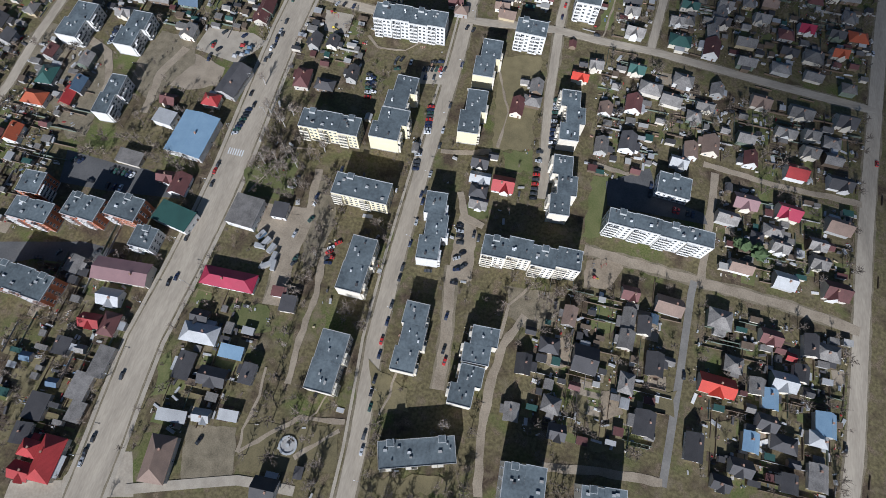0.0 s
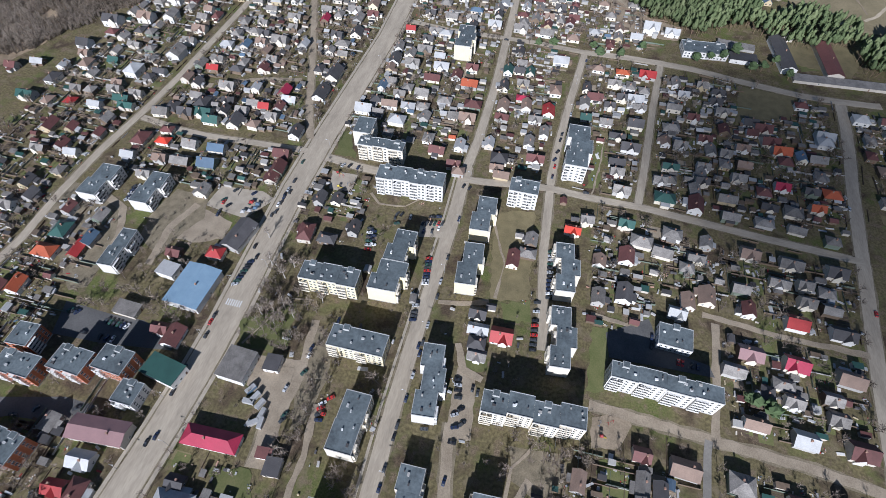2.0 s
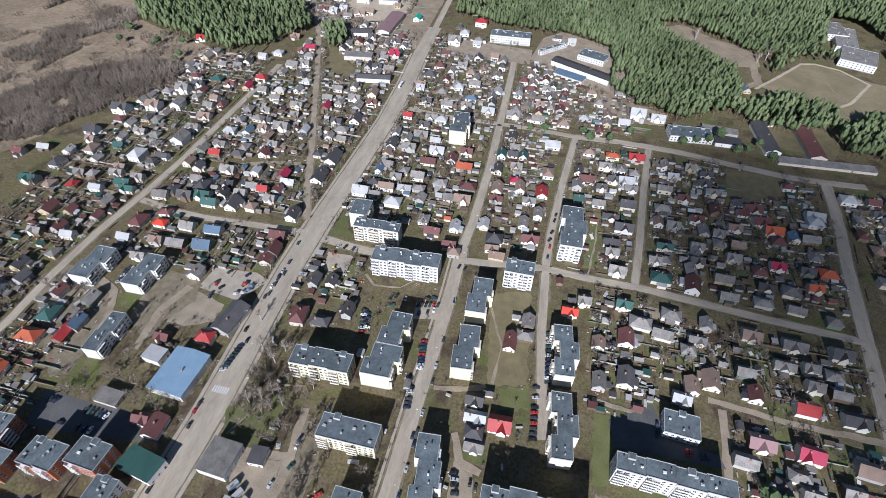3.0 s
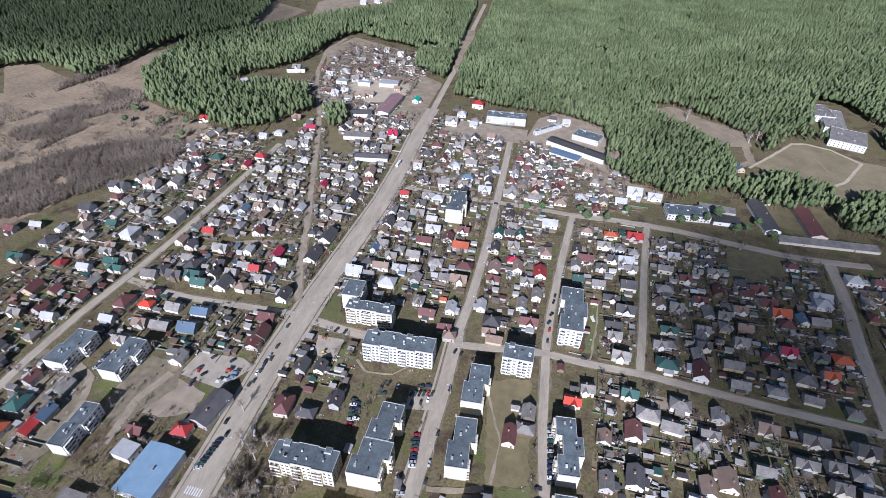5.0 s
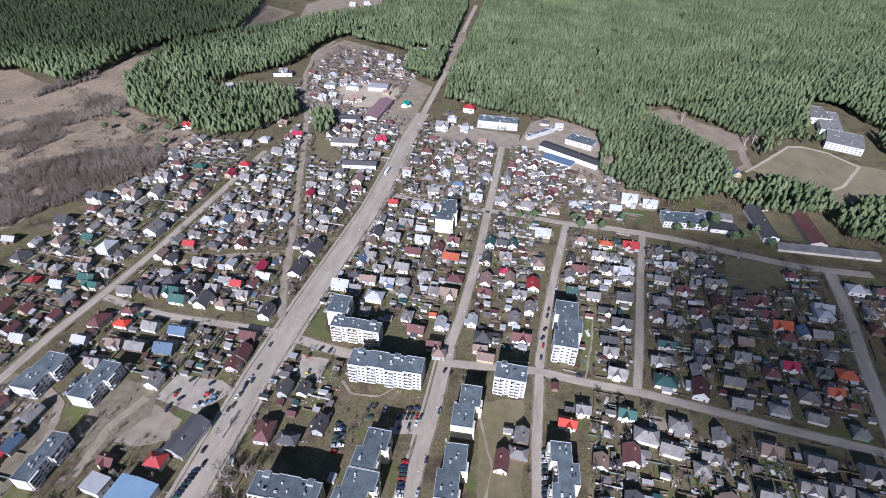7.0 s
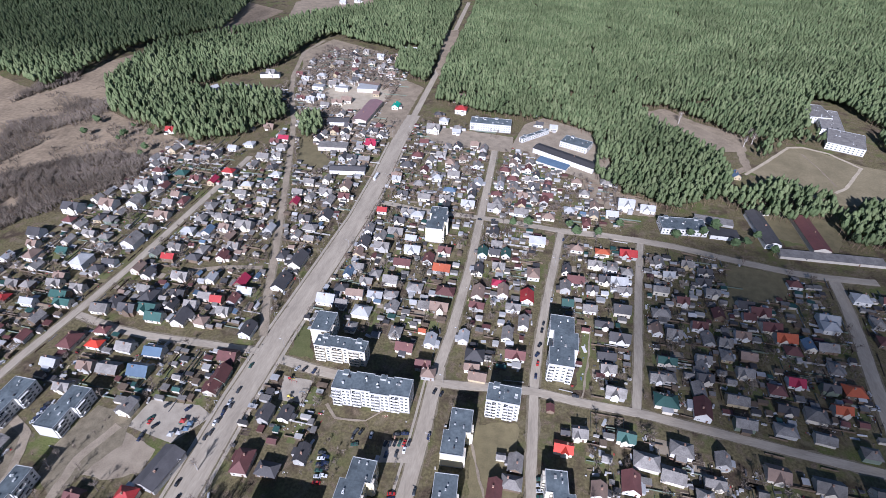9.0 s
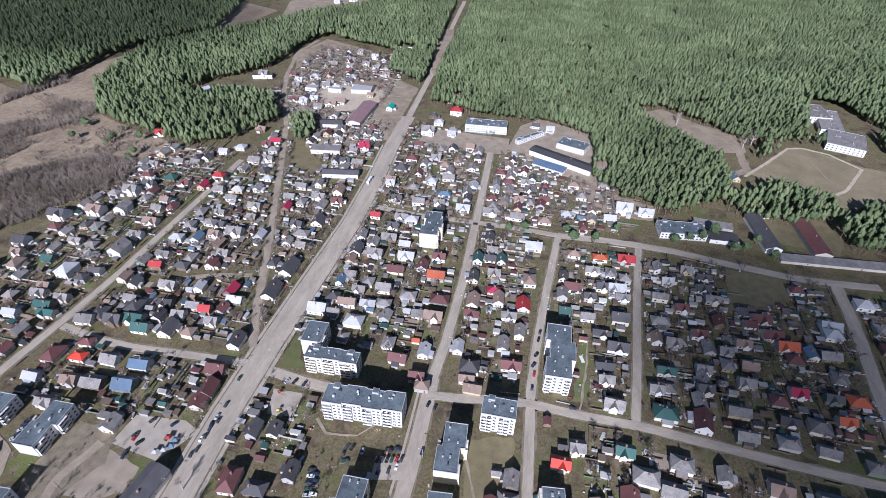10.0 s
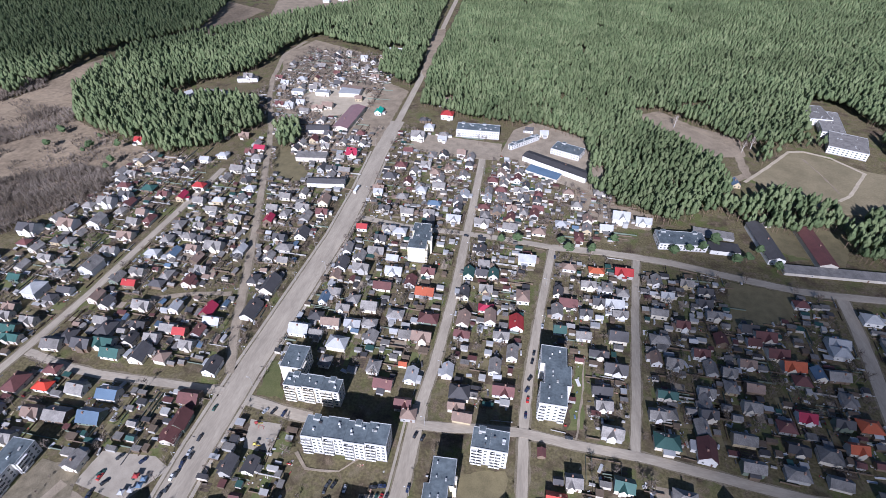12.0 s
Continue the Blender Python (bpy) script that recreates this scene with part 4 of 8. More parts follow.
house(146.1, 221.5, -1.4, 9.8, 7.4, "g")
house(134.3, 225.5, -4.3, 5.0, 4.2, "g")
house(125.5, 210.8, 88.1, 12.3, 9.6, "t")
house(185.2, 221.0, -2.5, 8.8, 7.8, "g")
house(199.0, 218.7, -2.0, 9.8, 7.1, "g")
house(149.5, 206.6, 88.8, 9.1, 7.6, "m", "white")
house(176.5, 204.1, -1.6, 11.8, 9.4, "r")
house(203.1, 203.3, -0.9, 13.3, 8.8, "d", "white")
house(59.5, 193.6, 89.7, 10.1, 7.4, "g")
house(75.1, 200.0, 85.0, 12.4, 9.1, "d", "white")
house(81.9, 182.3, -3.1, 5.5, 4.4, "m")
house(106.9, 194.2, -5.0, 9.7, 7.4, "w")
house(147.2, 176.5, -2.0, 13.1, 9.3, "p")
house(137.8, 184.6, 88.6, 5.0, 4.1, "d")
house(136.8, 163.4, -5.0, 11.4, 7.4, "g")
house(171.7, 175.4, -4.7, 12.1, 9.4, "k")
house(200.9, 173.5, -5.7, 12.9, 9.3, "t")
house(163.6, 161.2, -5.2, 11.0, 6.6, "g")
house(154.1, 152.7, 84.2, 10.6, 6.6, "d")
house(188.0, 158.3, -2.5, 9.1, 6.9, "g")
house(196.1, 159.8, -6.0, 4.8, 4.4, "m")
house(167.1, 152.0, -5.3, 9.0, 6.7, "g")
house(145.6, 134.5, -2.3, 12.0, 6.9, "t")
house(169.9, 131.9, -4.0, 11.1, 9.2, "w")
house(197.7, 132.4, -1.1, 12.5, 10.0, "m")
house(189.6, 148.1, -3.8, 9.0, 7.6, "g")
house(86.7, 104.1, -0.3, 8.4, 7.2, "m")
house(108.1, 102.2, -3.9, 13.7, 9.3, "t")
house(87.4, 89.1, 87.4, 12.1, 6.3, "g")
house(96.0, 87.8, 89.3, 9.5, 6.5, "d")
house(101.2, 92.9, 85.4, 5.0, 4.0, "b")
house(135.1, 100.8, -3.7, 11.7, 10.0, "g")
house(162.4, 97.7, -4.4, 10.3, 7.7, "m")
house(168.0, 92.6, -3.0, 4.9, 4.5, "m")
house(173.9, 89.7, -5.3, 4.9, 4.0, "r")
house(183.6, 97.9, 88.7, 11.4, 7.0, "d")
house(192.3, 96.7, -2.8, 13.3, 8.1, "g")
house(143.4, 78.2, -4.5, 8.7, 7.7, "g")
house(102.8, 68.3, 89.9, 11.6, 8.4, "d")
house(111.0, 72.1, -3.2, 4.9, 4.1, "g")
house(87.1, 77.8, 84.7, 9.6, 7.2, "g")
house(89.4, 55.4, 86.0, 9.8, 6.8, "g")
house(90.2, 45.4, 86.8, 4.9, 4.1, "w")
house(100.6, 37.8, 87.5, 11.9, 9.6, "d")
house(103.9, 32.7, -3.3, 4.5, 3.8, "g")
house(135.4, 65.4, -2.7, 17.4, 9.4, "v", "silicate", 3.4, "gable", "house", 3.0)
house(156.2, 69.8, 87.5, 8.1, 7.5, "g")
house(162.6, 65.0, 89.5, 9.7, 7.3, "h")
house(168.8, 75.2, -0.9, 12.0, 8.9, "w")
house(178.3, 81.6, 84.4, 8.5, 6.8, "d")
house(182.3, 73.1, -3.4, 5.5, 4.2, "d")
house(160.4, 52.7, -5.1, 8.7, 7.5, "d")
house(152.8, 41.4, 86.0, 9.2, 7.1, "h")
house(189.7, 58.4, 88.9, 11.3, 9.3, "h")
house(185.6, 50.6, -1.2, 8.3, 6.7, "w")
house(125.8, 32.5, 88.3, 12.8, 8.2, "d")
house(148.4, 28.5, -2.1, 9.9, 7.6, "d")
house(169.5, 44.6, -4.2, 12.3, 7.4, "d")
house(174.8, 36.3, -2.3, 5.6, 3.7, "d")
house(185.9, 32.5, 87.7, 12.0, 8.4, "g")
house(139.3, 19.3, -5.6, 8.2, 6.5, "d")
house(153.3, 58.1, -1.5, 4.6, 4.1, "g")
house(56.2, 83.4, 85.9, 10.1, 6.5, "t")
house(48.1, 65.3, 1.2, 9.5, 7.1, "d")
house(36.5, 52.6, 92.8, 9.9, 7.4, "d")
house(67.2, 62.4, -2.7, 12.0, 13.5, "d", "silicate", 4.2, "gable", "house", 3.6)
house(64.1, 48.0, -2.7, 5.3, 3.8, "m")
house(51.0, 45.7, 87.1, 4.8, 4.3, "g")
house(34.7, 27.8, 93.4, 8.4, 6.7, "g")
house(53.6, 36.0, -5.5, 8.5, 7.4, "g")
house(37.4, 71.0, -0.3, 5.3, 3.7, "d")
house(-59.3, -23.4, 94.3, 5.2, 3.8, "d")
house(5.5, 230.7, 3.8, 5.1, 3.9, "g")
house(13.8, 227.9, 89.9, 9.8, 7.4, "g")
house(4.4, 209.4, 89.7, 12.3, 7.3, "m")
house(12.9, 216.4, -0.2, 10.3, 7.3, "g")
house(-7.8, 154.1, 1.0, 11.4, 6.8, "w")
house(-10.0, 164.2, -0.2, 9.5, 6.8, "d")
house(-3.0, 171.3, 3.8, 5.5, 4.2, "d")
house(6.2, 153.3, 2.1, 12.1, 9.8, "r", "white")
house(-6.9, 144.7, 1.4, 9.4, 7.2, "d")
house(-5.4, 137.8, -0.8, 10.0, 6.4, "g")
house(39.7, 243.3, -1.0, 10.1, 7.0, "v")
house(31.3, 268.9, 92.7, 5.1, 4.4, "m")
house(-15.8, 282.8, -0.1, 10.9, 7.0, "t")
house(-47.0, 277.7, 4.3, 8.5, 6.9, "t")
house(-134.1, 227.2, 90.0, 10.1, 6.7, "d")
house(-123.0, 230.1, 89.2, 8.7, 6.7, "d")
house(-132.1, 196.6, 94.6, 13.6, 8.8, "m")
house(-123.1, 212.7, 1.8, 5.4, 4.2, "m")
house(-102.7, 207.8, 90.7, 10.2, 6.5, "d")
house(-117.1, 195.4, 0.2, 11.5, 7.4, "d")
house(-84.1, 179.5, 89.5, 4.5, 3.8, "w")
house(-216.0, 213.6, 90.9, 9.0, 7.8, "g")
house(-175.3, 239.3, 93.4, 12.2, 8.7, "m")
house(-201.8, 241.1, 0.4, 5.4, 3.7, "g")
house(-288.2, 159.8, 92.9, 12.8, 10.0, "n")
house(-265.7, 157.1, 89.4, 10.9, 7.8, "b")
house(-267.9, 147.7, 92.3, 11.8, 6.9, "r")
house(-286.7, 142.0, 1.1, 13.8, 9.1, "o")
house(-285.9, 115.5, 94.4, 11.1, 8.2, "o")
house(-272.9, 126.5, -0.7, 5.1, 4.4, "m")
house(-324.9, 207.0, 89.4, 8.6, 6.4, "g")
house(-207.4, 161.1, -0.7, 8.7, 6.9, "m")
house(-181.1, 166.5, 2.1, 9.8, 7.8, "r")
house(-212.3, 117.0, -3.0, 15.0, 8.4, "g", "silicate", 3.4, "mono")
house(-186.6, 110.1, 4.5, 8.8, 6.5, "m")
house(-176.6, 107.3, 90.3, 12.6, 9.8, "m")
house(-281.5, 100.7, 91.3, 5.1, 4.1, "w")
house(-187.8, 21.2, 4.0, 10.2, 6.8, "r")
house(-177.7, 21.8, 90.9, 11.5, 8.3, "m")
house(-196.2, 5.8, 90.9, 8.3, 7.5, "d")
house(-173.4, 3.1, 88.0, 15.5, 7.6, "g", "silicate", 3.4, "mono")
house(-187.2, 6.5, 2.5, 4.6, 4.0, "g")
house(-178.0, -10.5, 88.0, 13.0, 9.0, "g", "silicate", 3.4, "mono")
house(-174.3, -22.3, 88.0, 9.4, 7.0, "g", "timber", 3.0, "mono")
house(-194.1, -24.2, 90.9, 12.5, 9.2, "d", "silicate", 3.2, "mono")
house(-192.5, -12.2, 4.4, 5.4, 4.1, "b")
house(-211.9, -3.4, 2.4, 5.3, 4.3, "b")
house(-195.0, -37.1, 94.7, 9.1, 7.6, "d")
house(-176.3, -44.8, 90.6, 19.5, 10.5, "r")
house(-186.0, -52.6, -0.6, 9.5, 7.2, "r", "white", 3.6)
house(-187.0, -42.6, -0.6, 9.0, 6.8, "r", "white", 3.6)
house(-184.2, 35.3, 3.0, 11.5, 8.4, "w", "white", 3.8)
house(-134.2, 36.8, 0.7, 8.5, 6.7, "d")
house(-130.5, 28.3, 2.3, 18.5, 9.2, "w", "white", 3.8, "hip", "house", 3.2)
house(-111.5, 23.1, 1.1, 12.0, 6.4, "h", "white", 3.4, "mono")
house(-132.1, 11.2, 90.4, 13.0, 8.0, "d", "timber", 3.2, "gable", "house", 2.2)
house(-115.9, 9.2, 1.0, 13.5, 8.4, "d", "timber", 3.2, "gable", "house", 2.2)
house(-99.1, 14.7, 90.0, 9.7, 6.4, "d")
house(-128.3, -13.1, 4.6, 14.5, 5.4, "w", "timber", 3.0, "mono")
house(-113.9, -9.6, 4.5, 7.6, 5.6, "w", "silicate", 3.0, "gable")
house(-101.4, -6.6, 3.6, 9.5, 4.8, "w", "silicate", 2.9, "mono")
house(-125.3, -32.7, 94.8, 20.4, 11.6, "t", "grey", 5.2, "hip", "house", 5.0)
house(-50.4, 165.4, 93.9, 5.2, 3.7, "g")
house(-72.0, -33.6, 1.9, 10.9, 9.2, "d")
house(-117.7, 34.7, 90.3, 5.6, 3.9, "g")
house(-368.3, 439.0, 2.4, 13.1, 9.9, "g", "white", 6.2)
house(-376.8, 401.9, 0.4, 13.4, 11.2, "t", "white", 6.2)
house(-356.4, 410.6, 94.9, 13.3, 10.0, "g", "white", 6.2)
house(-404.1, 389.3, 2.7, 15.0, 11.4, "d", "white", 6.2)
house(-320.7, 399.0, 4.0, 12.0, 8.4, "t", "cream")
house(-364.1, 361.2, -0.4, 11.0, 6.4, "g")
house(-319.5, 357.2, 90.2, 14.6, 11.5, "g", "white", 6.2)
house(-319.2, 378.2, 4.2, 9.9, 6.8, "g")
house(-367.2, 335.5, -0.9, 9.5, 7.5, "n")
house(-341.0, 325.6, 90.1, 13.9, 10.8, "w", "white", 6.2)
house(-324.3, 320.5, 1.9, 8.2, 6.8, "d")
house(-320.3, 330.6, 3.9, 9.7, 6.9, "d")
house(-293.6, 328.7, 92.2, 10.2, 7.4, "t")
house(-278.5, 346.4, 3.1, 9.9, 6.9, "r")
house(-256.3, 328.7, -0.5, 12.4, 8.7, "g")
house(-271.1, 366.4, 2.5, 4.6, 3.9, "m")
house(-237.7, 357.5, 94.6, 9.8, 7.4, "m")
house(-284.5, 382.6, 3.5, 10.5, 7.4, "w", "white")
house(-284.6, 401.9, 93.1, 9.6, 7.8, "g")
house(-267.8, 386.1, 90.3, 10.0, 7.4, "b")
house(-285.7, 422.4, 94.8, 11.1, 7.7, "g")
house(-316.8, 425.3, 91.3, 11.2, 6.9, "m")
house(-328.4, 463.4, 4.5, 8.5, 7.3, "m")
house(-309.4, 463.6, 93.1, 11.4, 6.9, "k")
house(-290.0, 459.9, 4.3, 9.3, 7.4, "g")
house(-271.2, 449.7, 2.7, 10.3, 6.8, "g")
house(-272.4, 463.7, 3.6, 10.1, 6.6, "w")
house(-269.6, 425.8, 4.0, 8.6, 6.4, "g")
house(-241.1, 400.9, 1.5, 13.4, 9.5, "g")
house(-238.2, 327.6, 4.4, 5.0, 4.1, "w")
house(-231.1, 330.4, 94.8, 8.8, 6.7, "w")
house(-207.2, 333.1, 89.7, 11.4, 8.2, "k")
house(-199.0, 324.0, 0.1, 11.2, 7.2, "w")
house(-224.6, 311.6, 3.4, 9.4, 7.3, "g")
house(-214.9, 310.4, 4.7, 8.2, 7.0, "r")
house(-230.1, 301.6, 4.6, 8.8, 7.6, "g")
house(-203.9, 300.8, 1.9, 8.6, 7.4, "g")
house(-273.0, 308.7, -0.4, 10.0, 6.6, "g")
house(-262.1, 310.2, -0.4, 4.7, 4.1, "w")
house(-246.0, 310.4, 3.8, 9.8, 7.4, "d")
house(-254.6, 303.7, 4.7, 5.4, 4.4, "g")
house(-264.6, 302.3, 89.6, 12.7, 10.0, "d")
house(-288.5, 303.1, 0.2, 4.6, 3.7, "t")
house(-285.7, 291.6, 93.1, 11.9, 9.0, "d")
house(-321.9, 298.5, 2.3, 9.8, 6.4, "g")
house(-343.9, 306.9, 1.2, 8.9, 6.5, "t")
house(-328.6, 289.0, 3.6, 12.3, 7.8, "n")
house(-320.9, 282.8, 1.9, 11.7, 6.8, "n")
house(-290.6, 284.0, 4.5, 11.9, 9.6, "g")
house(-270.5, 287.1, 2.0, 11.9, 8.7, "d")
house(-258.1, 291.7, 2.5, 12.9, 9.7, "n")
house(-242.7, 296.9, 92.1, 8.8, 6.8, "d")
house(-220.0, 464.5, 3.0, 9.9, 6.9, "g")
house(-216.1, 483.9, 1.9, 9.9, 6.7, "g")
house(-214.3, 445.6, 94.6, 10.3, 7.1, "k")
house(-238.5, 425.7, -1.0, 8.3, 6.8, "g")
house(-243.5, 441.1, 0.5, 11.8, 6.9, "g")
house(-217.8, 401.3, 89.3, 9.1, 6.9, "w")
house(-206.6, 428.8, 1.7, 4.8, 4.5, "w")
house(-184.7, 411.4, 0.7, 12.2, 8.3, "g")
house(-198.4, 407.4, 92.0, 5.7, 4.2, "t")
house(-178.5, 395.5, 1.6, 8.2, 6.9, "g")
house(-178.4, 432.8, 92.9, 12.6, 9.9, "d")
house(-185.0, 457.3, 89.1, 12.7, 8.2, "g")
house(-177.8, 484.3, 94.2, 13.1, 8.9, "t", "yellow")
house(-172.7, 465.4, 5.0, 10.0, 7.7, "m")
house(-193.1, 470.4, 3.7, 11.8, 7.7, "g")
house(-190.8, 370.0, 91.8, 10.3, 6.9, "d")
house(-175.6, 366.0, 89.7, 17.5, 10.5, "d")
house(-177.6, 339.3, 89.4, 17.0, 10.0, "d")
house(-188.8, 382.4, 4.3, 5.0, 4.4, "t")
house(-131.0, 452.2, 4.8, 8.5, 6.3, "r", "white")
house(-133.1, 420.9, 94.5, 11.3, 6.5, "g", "white")
house(-128.8, 435.6, 0.1, 5.7, 3.6, "d")
house(-132.2, 387.8, 91.2, 9.1, 6.7, "t")
house(-131.5, 401.2, 92.1, 13.1, 8.4, "d")
house(-114.9, 399.0, -0.3, 12.4, 7.4, "g")
house(-109.6, 422.8, 1.2, 12.7, 8.8, "g")
house(-94.2, 417.1, 0.4, 9.2, 7.2, "w")
house(-89.1, 401.7, 2.3, 12.5, 8.6, "w")
house(-93.0, 383.4, 1.9, 13.0, 8.4, "m")
house(-130.7, 361.0, 91.5, 9.7, 6.3, "b", "white")
house(-125.4, 368.9, -0.7, 9.2, 7.2, "g")
house(-113.5, 353.8, 1.1, 9.2, 6.4, "g")
house(-96.0, 359.8, 1.7, 10.9, 8.7, "g")
house(-136.4, 328.8, 1.2, 12.8, 9.9, "w", "white")
house(-130.1, 342.8, 4.7, 9.3, 7.4, "d")
house(-117.7, 338.7, 4.6, 12.4, 6.8, "t")
house(-124.3, 328.1, 2.2, 8.3, 7.0, "g")
house(-102.7, 341.8, 2.3, 10.8, 7.7, "w")
house(-91.2, 344.2, 2.0, 10.0, 6.5, "g")
house(-99.2, 335.8, 1.7, 5.2, 3.8, "b")
house(-75.7, 356.4, 1.1, 11.0, 8.3, "g")
house(-73.2, 392.1, 90.7, 10.1, 7.8, "m")
house(-60.0, 382.6, 0.6, 13.2, 9.6, "o")
house(-51.9, 356.8, 1.3, 13.3, 9.3, "m")
house(-52.7, 338.2, 0.6, 12.7, 8.6, "t")
house(-62.3, 405.3, 0.1, 10.1, 7.0, "m")
house(-98.3, 483.4, 3.4, 11.2, 8.2, "g")
house(-107.6, 455.5, 3.9, 11.2, 6.3, "g")
house(-97.3, 452.7, 2.5, 11.1, 7.6, "w")
house(-133.0, 509.3, 2.7, 8.4, 7.4, "w")
house(-109.2, 507.3, -0.6, 10.3, 7.8, "g")
house(-77.1, 502.3, 1.8, 11.6, 6.4, "b")
house(-93.9, 522.0, -0.6, 9.6, 7.7, "w")
house(-106.7, 321.9, -0.3, 12.7, 9.8, "w")
house(-73.0, 341.2, 0.8, 5.4, 3.8, "w")
house(-64.3, 339.0, 4.4, 8.1, 7.5, "g")
house(-55.4, 481.7, 0.3, 12.2, 8.4, "w")
house(-52.0, 521.8, 89.5, 10.4, 7.8, "w")
house(-29.4, 522.7, 92.7, 8.9, 6.4, "w")
house(-29.9, 480.9, -0.2, 12.8, 8.4, "g")
house(-4.8, 479.4, 1.7, 12.3, 9.5, "g", "white")
house(20.3, 477.9, 0.6, 11.3, 7.7, "t")
house(39.0, 494.0, 2.3, 9.2, 7.1, "w")
house(51.5, 491.9, 3.7, 5.3, 4.0, "b")
house(54.5, 476.0, 90.6, 12.0, 6.8, "m")
house(78.1, 495.5, 2.8, 10.7, 7.7, "w")
house(91.4, 512.5, -0.3, 14.3, 11.7, "w", "white", 6.2)
house(111.5, 512.3, -0.4, 13.1, 8.8, "w", "white")
house(53.1, 526.8, -0.7, 9.5, 7.6, "g")
house(45.3, 546.2, 3.3, 10.3, 6.9, "t")
house(-1.9, 540.0, -0.4, 8.7, 6.9, "g")
house(-5.7, 507.3, 4.2, 8.2, 7.4, "t")
house(-31.2, 506.5, 4.7, 9.9, 6.8, "m")
house(12.6, 437.5, 2.0, 13.2, 9.9, "w", "white")
house(46.4, 434.5, -0.8, 10.0, 6.9, "t", "white")
house(67.4, 434.0, 2.1, 11.2, 6.7, "o")
house(88.5, 437.1, 1.8, 13.6, 10.0, "r")
house(-31.0, 410.5, 92.2, 10.0, 7.5, "n")
house(-21.2, 413.9, 1.6, 8.3, 7.8, "d")
house(-11.8, 413.2, 91.6, 8.7, 7.1, "n")
house(-20.9, 426.0, 1.3, 8.6, 7.1, "g")
house(-15.8, 395.7, 3.9, 9.5, 7.7, "g")
house(-30.9, 387.5, 94.6, 11.1, 6.5, "d")
house(12.4, 392.8, 94.5, 12.2, 9.0, "t", "white")
house(45.5, 392.9, 0.7, 12.5, 9.1, "m")
house(-13.3, 375.8, 3.6, 9.8, 6.7, "k")
house(-27.3, 359.7, 90.2, 12.6, 8.4, "t", "cream")
house(-8.9, 365.8, 95.0, 11.6, 7.4, "t")
house(-14.6, 354.9, 89.5, 4.7, 3.7, "w")
house(9.6, 364.6, 94.1, 12.1, 9.3, "r", "white")
house(0.3, 350.7, 2.5, 10.2, 7.4, "g")
house(60.4, 415.6, 3.3, 10.4, 6.8, "g")
house(85.6, 410.6, 2.6, 8.4, 7.5, "g")
house(78.5, 397.4, 4.2, 12.7, 9.1, "w", "white")
house(82.4, 389.3, 4.3, 10.2, 6.7, "g")
house(57.9, 384.2, 4.9, 8.4, 6.9, "d")
house(67.6, 397.5, 3.4, 8.4, 7.3, "d")
house(39.8, 365.3, 4.1, 8.1, 7.8, "n")
house(55.9, 362.2, 3.1, 9.6, 6.9, "g")
house(79.1, 365.4, 2.0, 11.8, 9.5, "d")
house(67.7, 383.2, 3.8, 5.4, 4.1, "w")
house(113.1, 431.3, 93.7, 10.2, 7.1, "g", "white")
house(109.2, 417.2, -0.7, 5.5, 4.3, "w")
house(110.1, 395.1, 0.2, 11.2, 7.0, "g")
house(107.5, 369.2, 4.0, 12.4, 7.6, "g")
house(147.8, 426.2, 0.4, 9.6, 6.9, "d", "white")
house(118.3, 414.9, 2.5, 8.7, 6.3, "w")
house(148.8, 400.8, 0.8, 9.8, 7.1, "g")
house(215.3, 425.9, 3.5, 9.8, 6.9, "m", "white")
house(260.7, 419.5, -0.6, 12.1, 9.5, "w", "white")
house(212.9, 407.1, -0.1, 4.8, 4.3, "g")
house(170.8, 392.4, 3.6, 11.0, 8.1, "d")
house(170.6, 380.1, 3.8, 8.3, 7.0, "m")
house(155.6, 393.0, -0.9, 5.1, 4.1, "g")
house(130.0, 373.1, 2.7, 5.5, 4.3, "w")
house(179.0, 386.1, 3.3, 13.3, 9.3, "m")
house(227.0, 389.7, -0.9, 13.4, 9.3, "w", "white")
house(-288.6, 252.2, 90.2, 13.5, 10.1, "m")
house(-270.6, 253.3, 1.2, 9.9, 6.8, "v")
house(-249.4, 255.9, -1.0, 11.1, 8.5, "g", "white")
house(-227.4, 255.8, 3.4, 12.1, 8.7, "b", style="gable")
house(-274.4, 265.3, 4.4, 9.0, 6.6, "m")
house(-247.6, 284.4, 1.7, 12.0, 8.2, "n")
house(-229.2, 287.3, 94.2, 13.1, 9.5, "d")
house(-262.5, 236.2, 4.5, 9.6, 7.5, "t")
house(-246.7, 237.0, 3.0, 13.2, 8.9, "g")
house(-227.2, 240.2, 3.3, 12.8, 9.8, "b", style="gable")
house(-177.7, 287.0, 91.0, 12.1, 8.5, "d", "white")
house(-178.7, 263.2, 3.6, 11.6, 9.5, "m")
house(-174.7, 247.4, 94.0, 11.4, 9.2, "m")
house(-196.4, 232.6, -0.1, 4.9, 3.6, "n")
house(-51.9, 305.4, 89.5, 10.0, 6.8, "w", "white")
house(-67.7, 296.4, -0.6, 11.3, 8.1, "m")
house(-52.0, 284.0, 3.8, 9.5, 7.5, "m")
house(-59.7, 314.3, 2.6, 5.1, 4.4, "o")
house(-30.2, 313.5, 92.6, 9.3, 6.6, "w")
house(-22.7, 336.0, 1.4, 4.6, 4.2, "g")
house(-20.1, 298.8, 3.7, 11.8, 9.8, "d")
house(-11.5, 300.0, -0.3, 4.9, 4.2, "g")
house(-20.6, 289.2, 4.5, 9.3, 6.4, "t")
house(6.2, 305.9, 2.1, 12.7, 8.2, "m")
